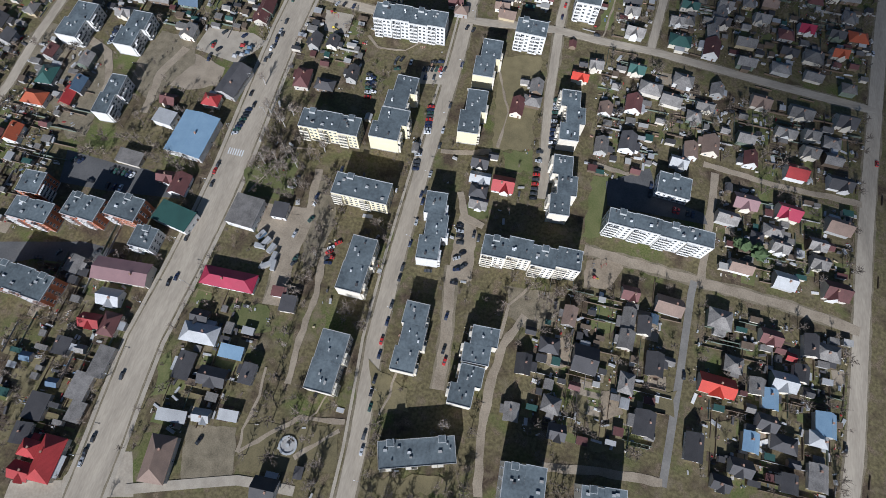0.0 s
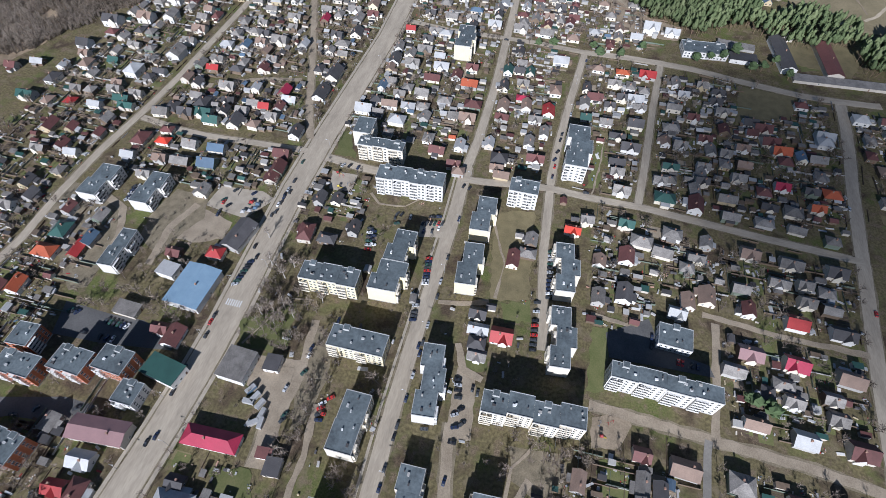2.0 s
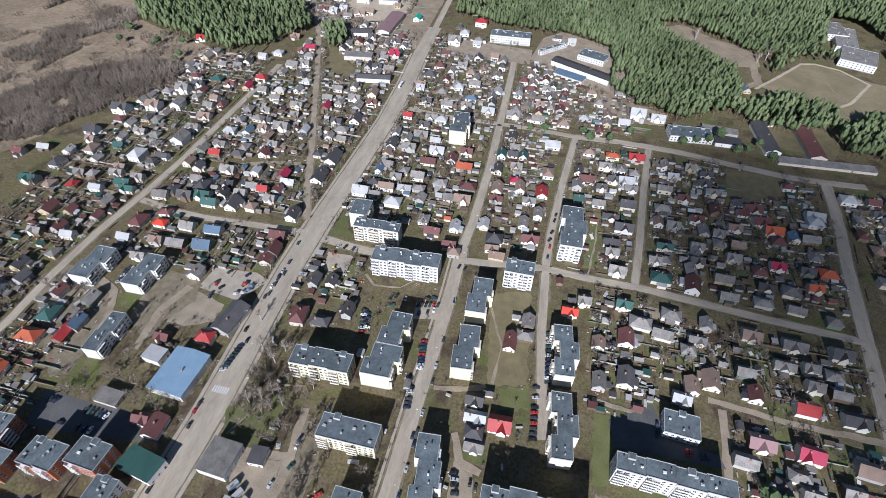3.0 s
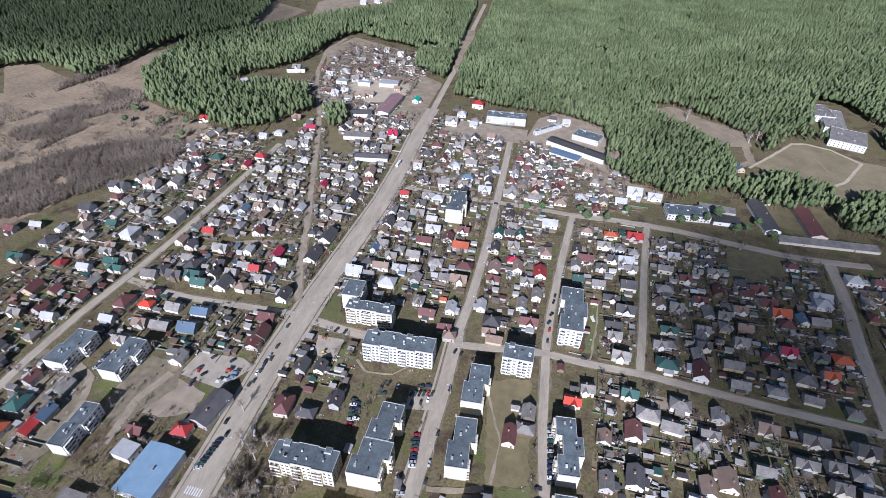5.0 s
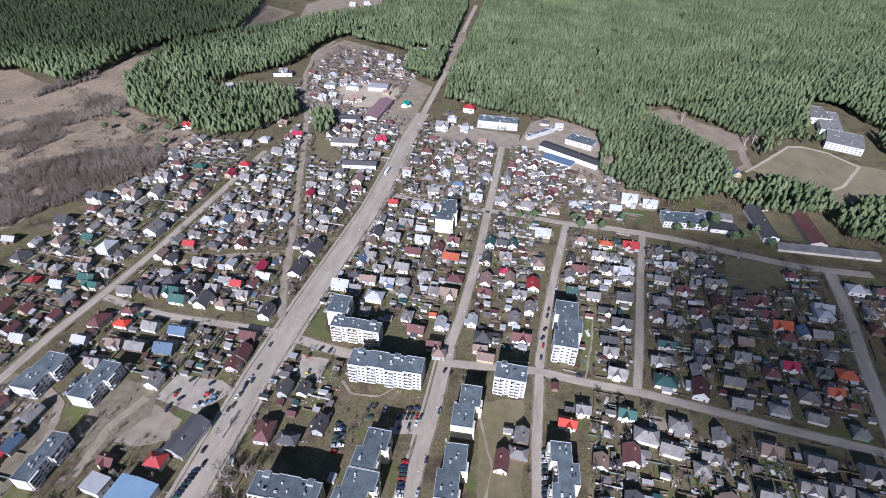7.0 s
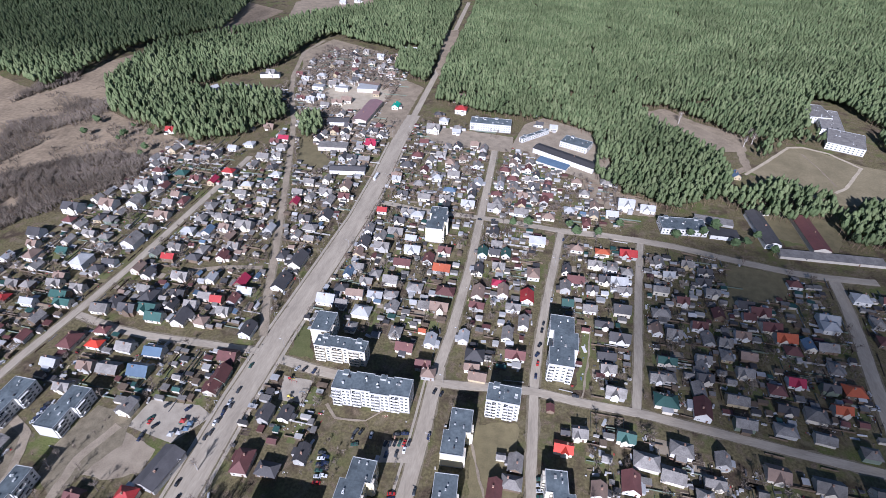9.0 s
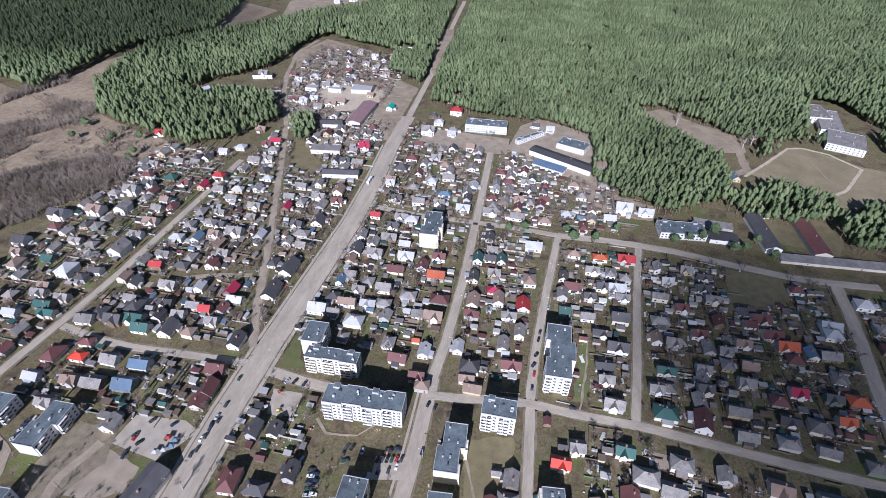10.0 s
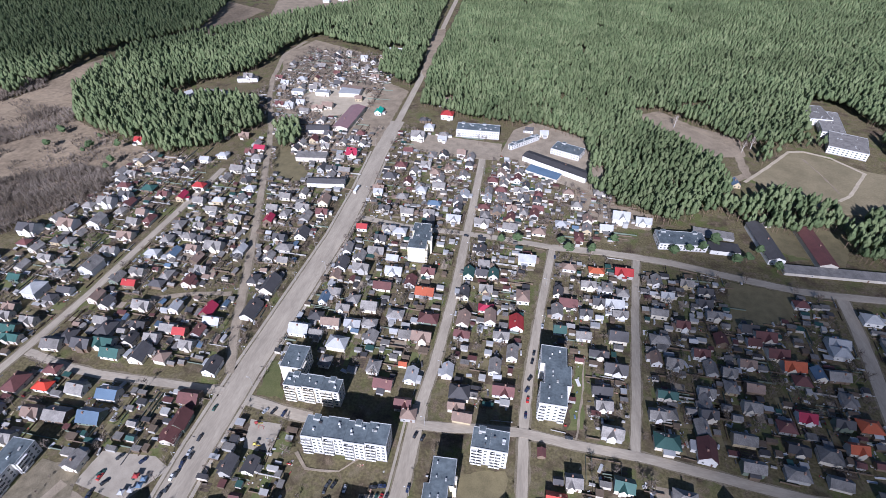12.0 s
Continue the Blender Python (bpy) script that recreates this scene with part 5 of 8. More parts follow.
house(-0.9, 323.2, 90.7, 11.0, 7.0, "g")
house(1.4, 316.2, 3.0, 5.1, 3.7, "w")
house(9.2, 336.3, 90.8, 10.4, 6.7, "g", "white")
house(76.0, 337.1, -0.4, 13.6, 8.7, "d", "white")
house(75.2, 292.1, -4.7, 4.6, 3.9, "w")
house(66.3, 318.1, 4.2, 11.6, 7.0, "d")
house(65.5, 347.8, 0.7, 12.1, 6.4, "d")
house(40.6, 254.2, 2.7, 5.1, 4.2, "d")
house(97.8, 306.8, 2.5, 8.8, 6.9, "g")
house(53.1, 340.7, -0.3, 5.4, 3.6, "m")
house(132.6, 361.6, 2.9, 9.9, 7.3, "m", "white")
house(161.4, 359.3, 1.0, 9.8, 7.0, "t", "white")
house(183.4, 372.1, 4.1, 12.9, 9.1, "m")
house(190.2, 362.3, 4.1, 13.3, 9.3, "o")
house(225.5, 380.7, 0.9, 11.3, 9.0, "w", "white")
house(216.4, 359.8, 4.3, 12.7, 8.3, "g")
house(204.5, 358.3, 94.6, 8.9, 7.5, "b")
house(129.9, 329.3, -0.2, 9.0, 7.6, "g")
house(118.8, 314.5, 0.5, 5.7, 4.0, "g")
house(140.5, 321.3, -0.8, 5.1, 3.9, "g")
house(145.1, 314.7, 0.5, 5.5, 4.2, "g")
house(128.0, 312.9, 4.4, 9.2, 7.2, "d")
house(217.4, 534.3, 91.9, 8.2, 6.6, "d")
house(-390.5, 755.0, 4.1, 12.2, 10.2, "g", "white", 6.2)
house(-416.4, 688.7, 3.4, 15.0, 11.1, "g", "white", 6.2)
house(-426.1, 669.3, 2.4, 10.2, 7.2, "w", "white")
house(-399.3, 700.5, 1.7, 10.5, 6.4, "g", "white")
house(-418.0, 556.5, 0.5, 11.2, 8.3, "r", "white")
house(-313.2, 545.3, 0.9, 10.0, 7.4, "w", "white")
house(-326.3, 532.3, 4.1, 9.0, 6.8, "w", "white")
house(-313.5, 593.0, -0.9, 11.9, 6.8, "t")
house(-330.8, 585.0, -1.0, 5.2, 3.8, "g")
house(-293.0, 592.2, 0.2, 4.9, 3.8, "w")
house(-282.8, 567.8, 3.4, 11.5, 7.2, "k")
house(-275.9, 547.3, 2.6, 10.3, 7.7, "g")
house(-358.9, 501.1, 4.2, 9.7, 7.4, "g")
house(-303.5, 483.4, 0.1, 11.4, 7.4, "r")
house(-372.6, 468.2, 3.5, 11.0, 7.1, "m")
house(-348.4, 470.4, 2.1, 11.8, 9.0, "n")
house(-373.2, 447.7, 2.6, 10.0, 6.8, "g")
house(-284.3, 521.1, 2.9, 12.2, 9.3, "g", "cream")
house(-263.6, 515.7, 2.4, 4.7, 4.0, "w")
house(-254.9, 490.9, -0.9, 8.5, 6.5, "w", "white")
house(-361.2, 454.3, 0.6, 11.1, 6.8, "d")
house(-182.2, 577.2, 3.2, 11.0, 8.8, "k")
house(-177.9, 541.2, 0.7, 11.4, 6.3, "g")
house(-202.1, 541.7, 91.9, 12.1, 7.0, "d")
house(-125.6, 599.2, 2.2, 9.6, 7.4, "m", "white")
house(-122.5, 632.0, 2.7, 14.8, 11.7, "g", "white", 6.2)
house(-115.2, 659.3, 3.0, 10.9, 9.1, "w", "white")
house(-126.0, 677.6, 2.7, 8.8, 7.4, "d")
house(-94.8, 633.9, 3.2, 9.5, 7.3, "w", "white")
house(-100.3, 695.2, 0.4, 14.5, 11.1, "r", "white", 6.2)
house(-107.9, 728.7, 3.5, 11.4, 7.3, "k")
house(-125.0, 564.8, 2.1, 11.5, 9.1, "m")
house(-130.9, 542.3, 1.8, 13.0, 9.6, "d", "white")
house(-135.3, 517.1, 4.9, 10.2, 7.0, "t")
house(-97.1, 528.7, 89.5, 8.8, 7.4, "g", "white")
house(-105.9, 522.9, 2.2, 5.5, 4.2, "m")
house(-78.8, 532.7, 1.9, 11.9, 7.6, "g")
house(-87.8, 557.6, 3.8, 9.5, 7.4, "t")
house(-81.8, 557.0, 1.6, 5.5, 3.7, "g")
house(-298.1, 680.8, 1.0, 10.2, 7.8, "w")
house(-276.1, 658.2, 3.0, 5.5, 4.1, "w")
house(-252.4, 691.4, 3.3, 12.7, 9.8, "t")
house(-59.1, 559.4, 92.9, 10.3, 7.1, "g", "white")
house(-22.1, 572.2, 90.9, 9.4, 6.4, "t")
house(-30.1, 532.8, 94.6, 11.1, 6.4, "g", "white")
house(-67.9, 602.8, 1.1, 8.8, 7.5, "t")
house(-19.2, 603.7, 2.8, 4.8, 3.9, "w")
house(-3.8, 704.1, 2.1, 5.1, 3.7, "w")
house(0.3, 677.9, -0.4, 8.7, 6.5, "d", "white")
house(17.5, 671.2, 4.2, 9.1, 7.5, "w")
house(210.1, 601.7, 94.4, 10.6, 7.8, "b")
house(-428.9, 316.9, 4.9, 10.9, 6.3, "w")
house(-444.8, 305.6, -1.0, 9.7, 7.4, "m")
house(-404.9, 317.9, 94.4, 8.8, 7.0, "w", "white")
house(-407.9, 351.5, 2.3, 11.2, 10.1, "d", "white")
house(-386.4, 324.7, 91.6, 11.7, 8.3, "t", "white")
house(-400.5, 299.6, 90.9, 12.4, 9.0, "d")
house(-405.8, 274.7, 0.8, 13.6, 9.0, "n")
house(-386.2, 273.8, 89.6, 9.8, 6.7, "t")
house(-368.2, 277.8, 2.1, 8.6, 7.8, "r")
house(-372.4, 292.6, 1.2, 9.6, 7.3, "g")
house(-345.7, 277.8, 1.4, 10.1, 6.3, "w")
house(-360.1, 292.7, 0.4, 8.1, 7.3, "g")
house(-343.5, 300.2, 4.1, 10.6, 7.1, "g")
house(-363.7, 247.1, 93.3, 12.5, 8.7, "m")
house(-346.1, 249.0, 93.0, 8.2, 7.7, "m")
house(-322.2, 248.2, 92.6, 8.2, 7.0, "m")
house(-369.7, 237.0, -0.6, 4.8, 3.8, "m")
house(-328.2, 225.0, 4.4, 9.3, 6.6, "w")
house(-287.3, 233.7, -0.2, 10.1, 7.1, "w")
house(-354.2, 223.0, 0.9, 10.1, 6.8, "g")
house(-354.8, 231.6, 4.6, 5.7, 4.3, "g")
house(-185.0, 689.4, 90.7, 13.0, 8.2, "e", "white")
house(-273.0, 732.5, -0.8, 9.6, 7.7, "w", "white")
house(-336.5, 753.0, 0.4, 10.7, 6.8, "w")
house(-318.6, 768.9, 0.6, 12.3, 8.8, "w")
house(-265.8, 779.8, 3.5, 9.0, 7.8, "w")
house(-261.9, 681.5, 4.3, 13.6, 8.2, "t")
house(-260.0, 873.3, 3.5, 8.3, 6.6, "w")
house(-214.6, 906.7, 1.6, 9.5, 7.0, "w")
house(-185.1, 585.9, -0.8, 10.2, 6.6, "k", "white")
house(-192.0, 542.1, 1.5, 10.2, 7.8, "d")
house(-107.1, 740.6, 0.0, 8.7, 7.5, "t")
house(-120.5, 679.8, 0.8, 4.9, 3.9, "d")
house(-94.9, 642.5, 3.1, 9.5, 7.1, "g")
house(-221.4, 722.2, 1.6, 8.2, 7.3, "t")
house(-328.5, 715.3, 3.2, 5.3, 4.4, "w")
house(-307.8, 721.6, 0.1, 4.8, 4.5, "w")
house(-288.6, 693.1, -0.2, 10.1, 7.2, "w")
house(-289.8, 559.3, 3.4, 10.0, 6.7, "m")
house(-271.9, 527.0, 4.9, 8.8, 6.7, "g")
house(-442.9, 1191.8, 2.4, 12.8, 9.0, "w", "white")
house(-417.4, 1212.0, -0.5, 12.8, 8.6, "w", "white")
house(-450.1, 1110.5, 4.9, 8.3, 7.2, "w", "white")
house(-404.0, 1136.3, 4.9, 12.7, 9.8, "w", "white")
house(-380.2, 1197.2, 1.2, 9.2, 6.9, "t")
house(-391.0, 752.0, 16.0, 27.0, 8.5, "d", "white", 5.5, "flat", "lodge", 0)
house(-441.0, 688.0, 60.0, 9.0, 7.0, "w", "white", 4.0, "gable")
house(-422.0, 703.0, 20.0, 13.0, 5.0, "g", "white", 3.0, "mono")
house(-306.0, 726.0, 2.0, 16.0, 9.0, "w", "white", 5.0, "flat", "workshop", 0)
house(-273.0, 729.0, 3.0, 18.0, 9.0, "w", "white", 5.5, "flat", "workshop", 0)
house(-241.0, 750.0, -6.0, 30.0, 9.0, "t", "white", 5.5, "mono", "warehouse", 0)
house(-261.0, 871.0, 4.0, 10.0, 8.0, "w", "white", 4.5, "gable")
house(-222.0, 918.0, 4.0, 24.0, 8.0, "w", "white", 4.0, "gable")

# ---- forest ----
def inside(poly, x, y):
    c = False
    for (ax, ay), (bx, by) in zip(poly, poly[1:] + poly[:1]):
        if (ay > y) != (by > y) and x < (bx - ax) * (y - ay) / (by - ay) + ax:
            c = not c
    return c


def clump(r, cx, cy, cz, sx, sz, n=5):
    """A ragged tuft: an uneven ring with a peak and a foot."""
    a = r.uniform(0, 6.28)
    v = [(cx + r.uniform(.6, 1.15) * sx * math.cos(t), cy + r.uniform(.6, 1.15) * sx * math.sin(t), cz + r.uniform(-.3, .3) * sz) for t in (a + k * 6.283 / n for k in range(n))]
    v += [(cx + r.uniform(-.35, .35) * sx, cy + r.uniform(-.35, .35) * sx, cz + sz * r.uniform(.6, .95)), (cx, cy, cz - sz * 0.7)]
    return v, [(k, (k + 1) % n, n) for k in range(n)] + [((k + 1) % n, k, n + 1) for k in range(n)]


def pine_pattern(seed, rings, sides=6, tufts=0, trunk=True):
    """Scots pine, 1 m high when scaled: bare leaning trunk, an uneven tapering crown and ragged side tufts."""
    r = random.Random(seed)
    s = Solid()
    lx, ly = r.uniform(-.03, .03), r.uniform(-.03, .03)
    v = [(0.012 * math.cos(t), 0.012 * math.sin(t), 0) for t in (0, 2.1, 4.2)] + [(lx + 0.005 * math.cos(t), ly + 0.005 * math.sin(t), 0.85) for t in (0, 2.1, 4.2)]
    if trunk:
        s.add(v, [(0, 1, 4, 3), (1, 2, 5, 4), (2, 0, 3, 5)], 0)
    low, girth = r.uniform(0.3, 0.44), r.uniform(0.12, 0.175)
    v = [(lx * low, ly * low, low - 0.02)]
    for k in range(rings):
        u = (k + 0.6) / (rings + 0.2)
        z = low + (0.98 - low) * u
        rad = girth * math.sin(math.pi * min(1.0, 0.16 + 0.8 * u)) ** 0.75 * (1.08 if k % 2 else 0.92)
        ox, oy = lx * u + r.uniform(-.02, .02), ly * u + r.uniform(-.02, .02)
        for j in range(sides):
            t = 6.283 * (j + 0.5 * (k % 2)) / sides
            d = rad * r.uniform(.5, 1.4)
            v.append((ox + d * math.cos(t), oy + d * math.sin(t), z + r.uniform(-.06, .06)))
    v.append((lx, ly, r.uniform(.97, 1.03)))
    f = [(0, 1 + (j + 1) % sides, 1 + j) for j in range(sides)]
    for k in range(rings - 1):
        p, q = 1 + k * sides, 1 + (k + 1) * sides
        for j in range(sides):
            n = (j + 1) % sides
            f += [(p + j, p + n, q + j), (p + n, q + n, q + j)]
    p, e = 1 + (rings - 1) * sides, len(v) - 1
    f += [(p + j, p + (j + 1) % sides, e) for j in range(sides)]
    s.add(v, f, 1)
    for k in range(tufts):
        u, t = r.uniform(.05, .75), k * 2.4 + r.uniform(-.4, .4)
        d = girth * r.uniform(.75, 1.05) * (1 - 0.4 * u)
        q, w = clump(r, lx * u + d * math.cos(t), ly * u + d * math.sin(t), low + (0.95 - low) * u, 0.055, 0.05)
        s.add(q, w, 1)
    return s


def woods(name, label, poly, spacing, patterns, heights, mats, band=(-9e9, 9e9), seed=3, clear=None, ok=None):
    """Fills a stretch of ground with trees, all in one mesh."""
    r = np.random.RandomState(seed)
    xs, ys = [p[0] for p in poly], [p[1] for p in poly]
    built = [(tx, ty, max(L, W) / 2 + 2.5) for tx, ty, L, W, _ in TAKEN if inside(poly, tx, ty)]
    pts = []
    yv = min(ys)
    while yv < max(ys):
        xv = min(xs)
        while xv < max(xs):
            px, py = xv + r.uniform(-.45, .45) * spacing, yv + r.uniform(-.45, .45) * spacing
            if band[0] <= py < band[1] and inside(poly, px, py) and not (clear and near_road(px, py, clear)) and noise.noise((px * .035, py * .035, seed)) < 0.47 and not any(abs(px - u) < g and abs(py - w) < g for u, w, g in built) and (ok is None or ok(px, py)):
                pts.append((px, py))
            xv += spacing
        yv += spacing
    V, F, I, base = [], [], [], 0
    pat = [(np.array(p.v), p.f, p.i) for p in patterns]
    for k, (px, py) in enumerate(pts):
        v, f, i = pat[r.randint(len(pat))]
        h, a = r.uniform(*heights), r.uniform(0, 6.28)
        wide = h * r.uniform(0.85, 1.2)
        c, s_ = math.cos(a), math.sin(a)
        w = np.empty_like(v)
        w[:, 0], w[:, 1], w[:, 2] = (v[:, 0] * c - v[:, 1] * s_) * wide + px, (v[:, 0] * s_ + v[:, 1] * c) * wide + py, v[:, 2] * h
        V.append(w)
        F += [tuple(base + j for j in q) for q in f]
        I += i
        base += len(v)
    if not pts:
        return None
    me = mesh_of(name, np.concatenate(V).tolist(), F, mats, I)
    if "needles" in mats:
        me.polygons.foreach_set("use_smooth", [True] * len(F))
    ob = new(name, me)
    return tagged(ob, label, "trees", kind="stuff")


NEAR_PINES = [pine_pattern(k, 3, 5, 6) for k in range(12)]
FAR_PINES = [pine_pattern(20 + k, 3, 5, 0, False) for k in range(14)]
PINE_FOREST_EDGE = [(-139, 719), (-80, 695), (-34, 689), (25, 688), (60, 663), (69, 618), (62, 566), (88, 536), (136, 512), (191, 552), (205, 599), (201, 640), (145, 704), (117, 753), (140, 770), (172, 753), (204, 723), (239, 695), (267, 697), (315, 717), (339, 798), (361, 851), (393, 837), (409, 786), (412, 754), (512, 783), (1014, 1826), (-174, 1400), (-156, 1050), (-153, 850)]
woods("pine_forest_edge", "dense stand of tall Scots pines with green crowns", PINE_FOREST_EDGE, 4.9, NEAR_PINES, (12, 20), ["pine_bark", "needles"], (-9e9, 800), clear=2.0)
woods("pine_forest_edge_far", "dense stand of tall Scots pines with green crowns", PINE_FOREST_EDGE, 5.3, FAR_PINES, (15, 20), ["pine_bark", "needles"], (800, 1700), clear=2.0, seed=5)
PINE_BELT = [(181, 544), (222, 573), (245, 597), (290, 562), (288, 540), (240, 517), (206, 523)]
woods("pine_belt", "dense stand of tall Scots pines with green crowns", PINE_BELT, 5.2, NEAR_PINES, (12, 20), ["pine_bark", "needles"], clear=2.0)
AVENUE_PINES = [(-288, 616), (-268, 638), (-245, 591), (-258, 564)]
woods("avenue_pines", "dense stand of tall Scots pines with green crowns", AVENUE_PINES, 5.5, NEAR_PINES, (12, 20), ["pine_bark", "needles"], clear=2.0)
SCHOOL_PINES = [(245, 672), (293, 712), (335, 732), (328, 701), (289, 695), (243, 637)]
woods("school_pines", "dense stand of tall Scots pines with green crowns", SCHOOL_PINES, 8, NEAR_PINES, (12, 20), ["pine_bark", "needles"], clear=2.0)
PINE_GROVE = [(277, 522), (305, 560), (360, 570), (326, 488), (281, 489)]
woods("pine_grove", "dense stand of tall Scots pines with green crowns", PINE_GROVE, 5.0, NEAR_PINES, (12, 20), ["pine_bark", "needles"], clear=2.0)
PINE_WOOD_SCHOOL = [(444, 838), (566, 894), (461, 677), (397, 673), (396, 725)]
woods("pine_wood_school", "dense stand of tall Scots pines with green crowns", PINE_WOOD_SCHOOL, 6.5, NEAR_PINES, (12, 20), ["pine_bark", "needles"], clear=2.0)
PINE_WOOD_WEST = [(-514, 578), (-373, 534), (-341, 548), (-322, 580), (-304, 620), (-342, 682), (-395, 690), (-445, 664), (-466, 672), (-452, 715), (-405, 775), (-392, 820), (-396, 882), (-375, 959), (-282, 918), (-236, 899), (-222, 815), (-163, 774), (-181, 985), (-201, 1243), (-226, 1381), (-405, 1317), (-368, 1159), (-451, 1082), (-488, 1002), (-550, 921), (-620, 820), (-588, 665)]
woods("pine_wood_west", "dense stand of tall Scots pines with green crowns", PINE_WOOD_WEST, 5.0, NEAR_PINES, (12, 20), ["pine_bark", "needles"], (-9e9, 800), clear=2.0)
woods("pine_wood_west_far", "dense stand of tall Scots pines with green crowns", PINE_WOOD_WEST, 5.8, FAR_PINES, (15, 20), ["pine_bark", "needles"], (800, 1700), clear=2.0, seed=5)
PINE_WOOD_NORTH_WEST = [(-827, 605), (-772, 665), (-650, 627), (-655, 752), (-650, 818), (-575, 945), (-611, 1101), (-679, 1232), (-1289, 1012)]
woods("pine_wood_north_west_far", "dense stand of tall Scots pines with green crowns", PINE_WOOD_NORTH_WEST, 6.3, FAR_PINES, (15, 20), ["pine_bark", "needles"], (-9e9, 1700), clear=2.0, seed=5)

# ---- open ground of other kinds ----
def flat_ground(name, mat, points, label):
    """A patch of ground with its own surface, laid a little proud."""
    road_level[0] += 0.004
    e = RAGGED.get(mat, 1.2 if mat.startswith("lawn") or mat == "meadow" else 0.05)
    r = random.Random(len(points) * 31 + int(abs(points[0][0])))
    fine = []
    for (ax, ay), (bx, by) in zip(points, points[1:] + points[:1]):
        n = max(1, int(math.hypot(bx - ax, by - ay) / 3.5))
        fine += [(ax + (bx - ax) * k / n + r.uniform(-e, e), ay + (by - ay) * k / n + r.uniform(-e, e)) for k in range(n)]
    points = fine
    area = sum(ax * by - bx * ay for (ax, ay), (bx, by) in zip(points, points[1:] + points[:1]))
    pts = points if area > 0 else points[::-1]
    n, z = len(pts), road_level[0] - 0.12
    v = [(x, y, z) for x, y in pts] + [(x, y, z - 0.2) for x, y in pts]
    f = [tuple(range(n))] + [(n + i, n + (i + 1) % n, (i + 1) % n, i) for i in range(n)]
    return tagged(new(name, mesh_of(name, v, f, [mat])), label, "ground", kind="structure")


road_level[0] = 0.14
flat_ground("avenue_apron", "asphalt", [(-166.8, -59.9), (-167.4, -51.2), (-162.9, -38.6), (-140.8, -33.3), (-131.5, -51.5)], "wide asphalt apron where the street broadens")
flat_ground("car_park", "paving", [(-208.0, 223.3), (-177.6, 226.0), (-165.9, 221.0), (-179.0, 199.7), (-210.4, 204.1)], "pale asphalt car park with a few cars")
# the dark tone of this asphalt also holds the brick blocks' shade
flat_ground("brick_court", "asphalt_dark", [(-252.5, 114.0), (-222.6, 112.3), (-200.6, 113.1), (-173.5, 106.4), (-174.7, 99.6), (-217.2, 94.2), (-246.7, 92.9)], "asphalt courtyard between brick blocks, its dark tone partly their shade")
flat_ground("lower_court", "asphalt_dark", [(-271.8, 47.7), (-214.7, 61.9), (-195.9, 61.6), (-203.2, 49.5), (-236.7, 46.0), (-263.3, 33.6)], "dark asphalt courtyard")
flat_ground("sand_playground", "sand", [(61.0, 118.5), (78.2, 124.7), (82.5, 119.9), (76.8, 106.0), (61.7, 102.3)], "sandy playground ground")
flat_ground("dirt_yard", "verge", [(-104.3, 137.5), (-87.8, 129.8), (-83.2, 104.7), (-85.0, 79.4), (-91.4, 74.4), (-98.8, 100.8)], "trodden earth yard")
flat_ground("east_yard", "verge", [(19.8, 93.4), (48.0, 95.3), (54.4, 83.8), (38.1, 70.3), (24.6, 76.5)], "worn earth yard")
flat_ground("gravel_yard", "gravel", [(-222.4, 192.0), (-208.4, 200.4), (-184.6, 194.7), (-184.7, 180.8), (-198.5, 172.7), (-214.0, 173.3)], "bare gravel yard")
flat_ground("playground_court", "paving", [(-137.4, 258.0), (-117.7, 258.2), (-117.0, 239.5), (-133.3, 240.4)], "pale paved playground court")
flat_ground("shop_yard", "gravel", [(-125.7, 108.9), (-97.6, 112.1), (-97.0, 90.4), (-105.4, 81.3), (-124.0, 90.8)], "worn gravel yard behind the shop")
flat_ground("market_yard", "verge", [(-120.5, -15.6), (-95.9, -10.5), (-89.5, -34.0), (-112.8, -40.0)], "patchy gravel yard with bare trees")
flat_ground("court_yard", "gravel", [(-14.0, 129.3), (-4.0, 129.9), (1.2, 90.5), (-12.8, 88.7)], "earthen parking yard")
flat_ground("corner_forecourt", "asphalt", [(-190.4, -58.0), (-167.3, -52.5), (-161.4, -63.5), (-189.2, -70.1)], "asphalt forecourt")
flat_ground("east_lot", "asphalt", [(-61.6, 227.6), (-44.4, 230.2), (-43.2, 217.4), (-60.4, 213.8)], "asphalt parking lot")
flat_ground("north_lawn", "lawn_dry", [(-14.0, 248.6), (13.4, 255.7), (18.5, 182.8), (-5.1, 176.8)], "dry lawn between the blocks")
flat_ground("block_lawn", "lawn_green", [(58.1, 174.5), (68.4, 175.1), (66.6, 134.7), (57.0, 132.3)], "green lawn beside the block")
flat_ground("park_lawn", "lawn_green", [(-146.5, 126.8), (-117.9, 146.1), (-111.1, 116.3), (-136.5, 109.9)], "mossy green lawn under birches")
flat_ground("school_lawn", "lawn_green", [(237.7, 532.6), (254.3, 540.6), (246.8, 489.8), (225.2, 483.7)], "green lawn beside the stable")
flat_ground("villa_lawn", "lawn_green", [(-391.9, 393.2), (-378.7, 400.2), (-362.5, 387.3), (-385.6, 380.0)], "green villa lawn")
flat_ground("villa_garden", "lawn_green", [(-360.7, 391.7), (-346.0, 407.3), (-330.3, 390.2), (-348.9, 370.9)], "green villa lawn")
flat_ground("strip_lawn", "lawn_green", [(50.7, 340.4), (57.0, 341.7), (55.8, 290.2), (46.1, 286.3)], "narrow green lawn beside the block")
flat_ground("corner_lawn", "lawn_green", [(-144.6, 300.3), (-139.2, 301.4), (-125.5, 275.3), (-141.5, 274.1)], "green lawn at the street corner")
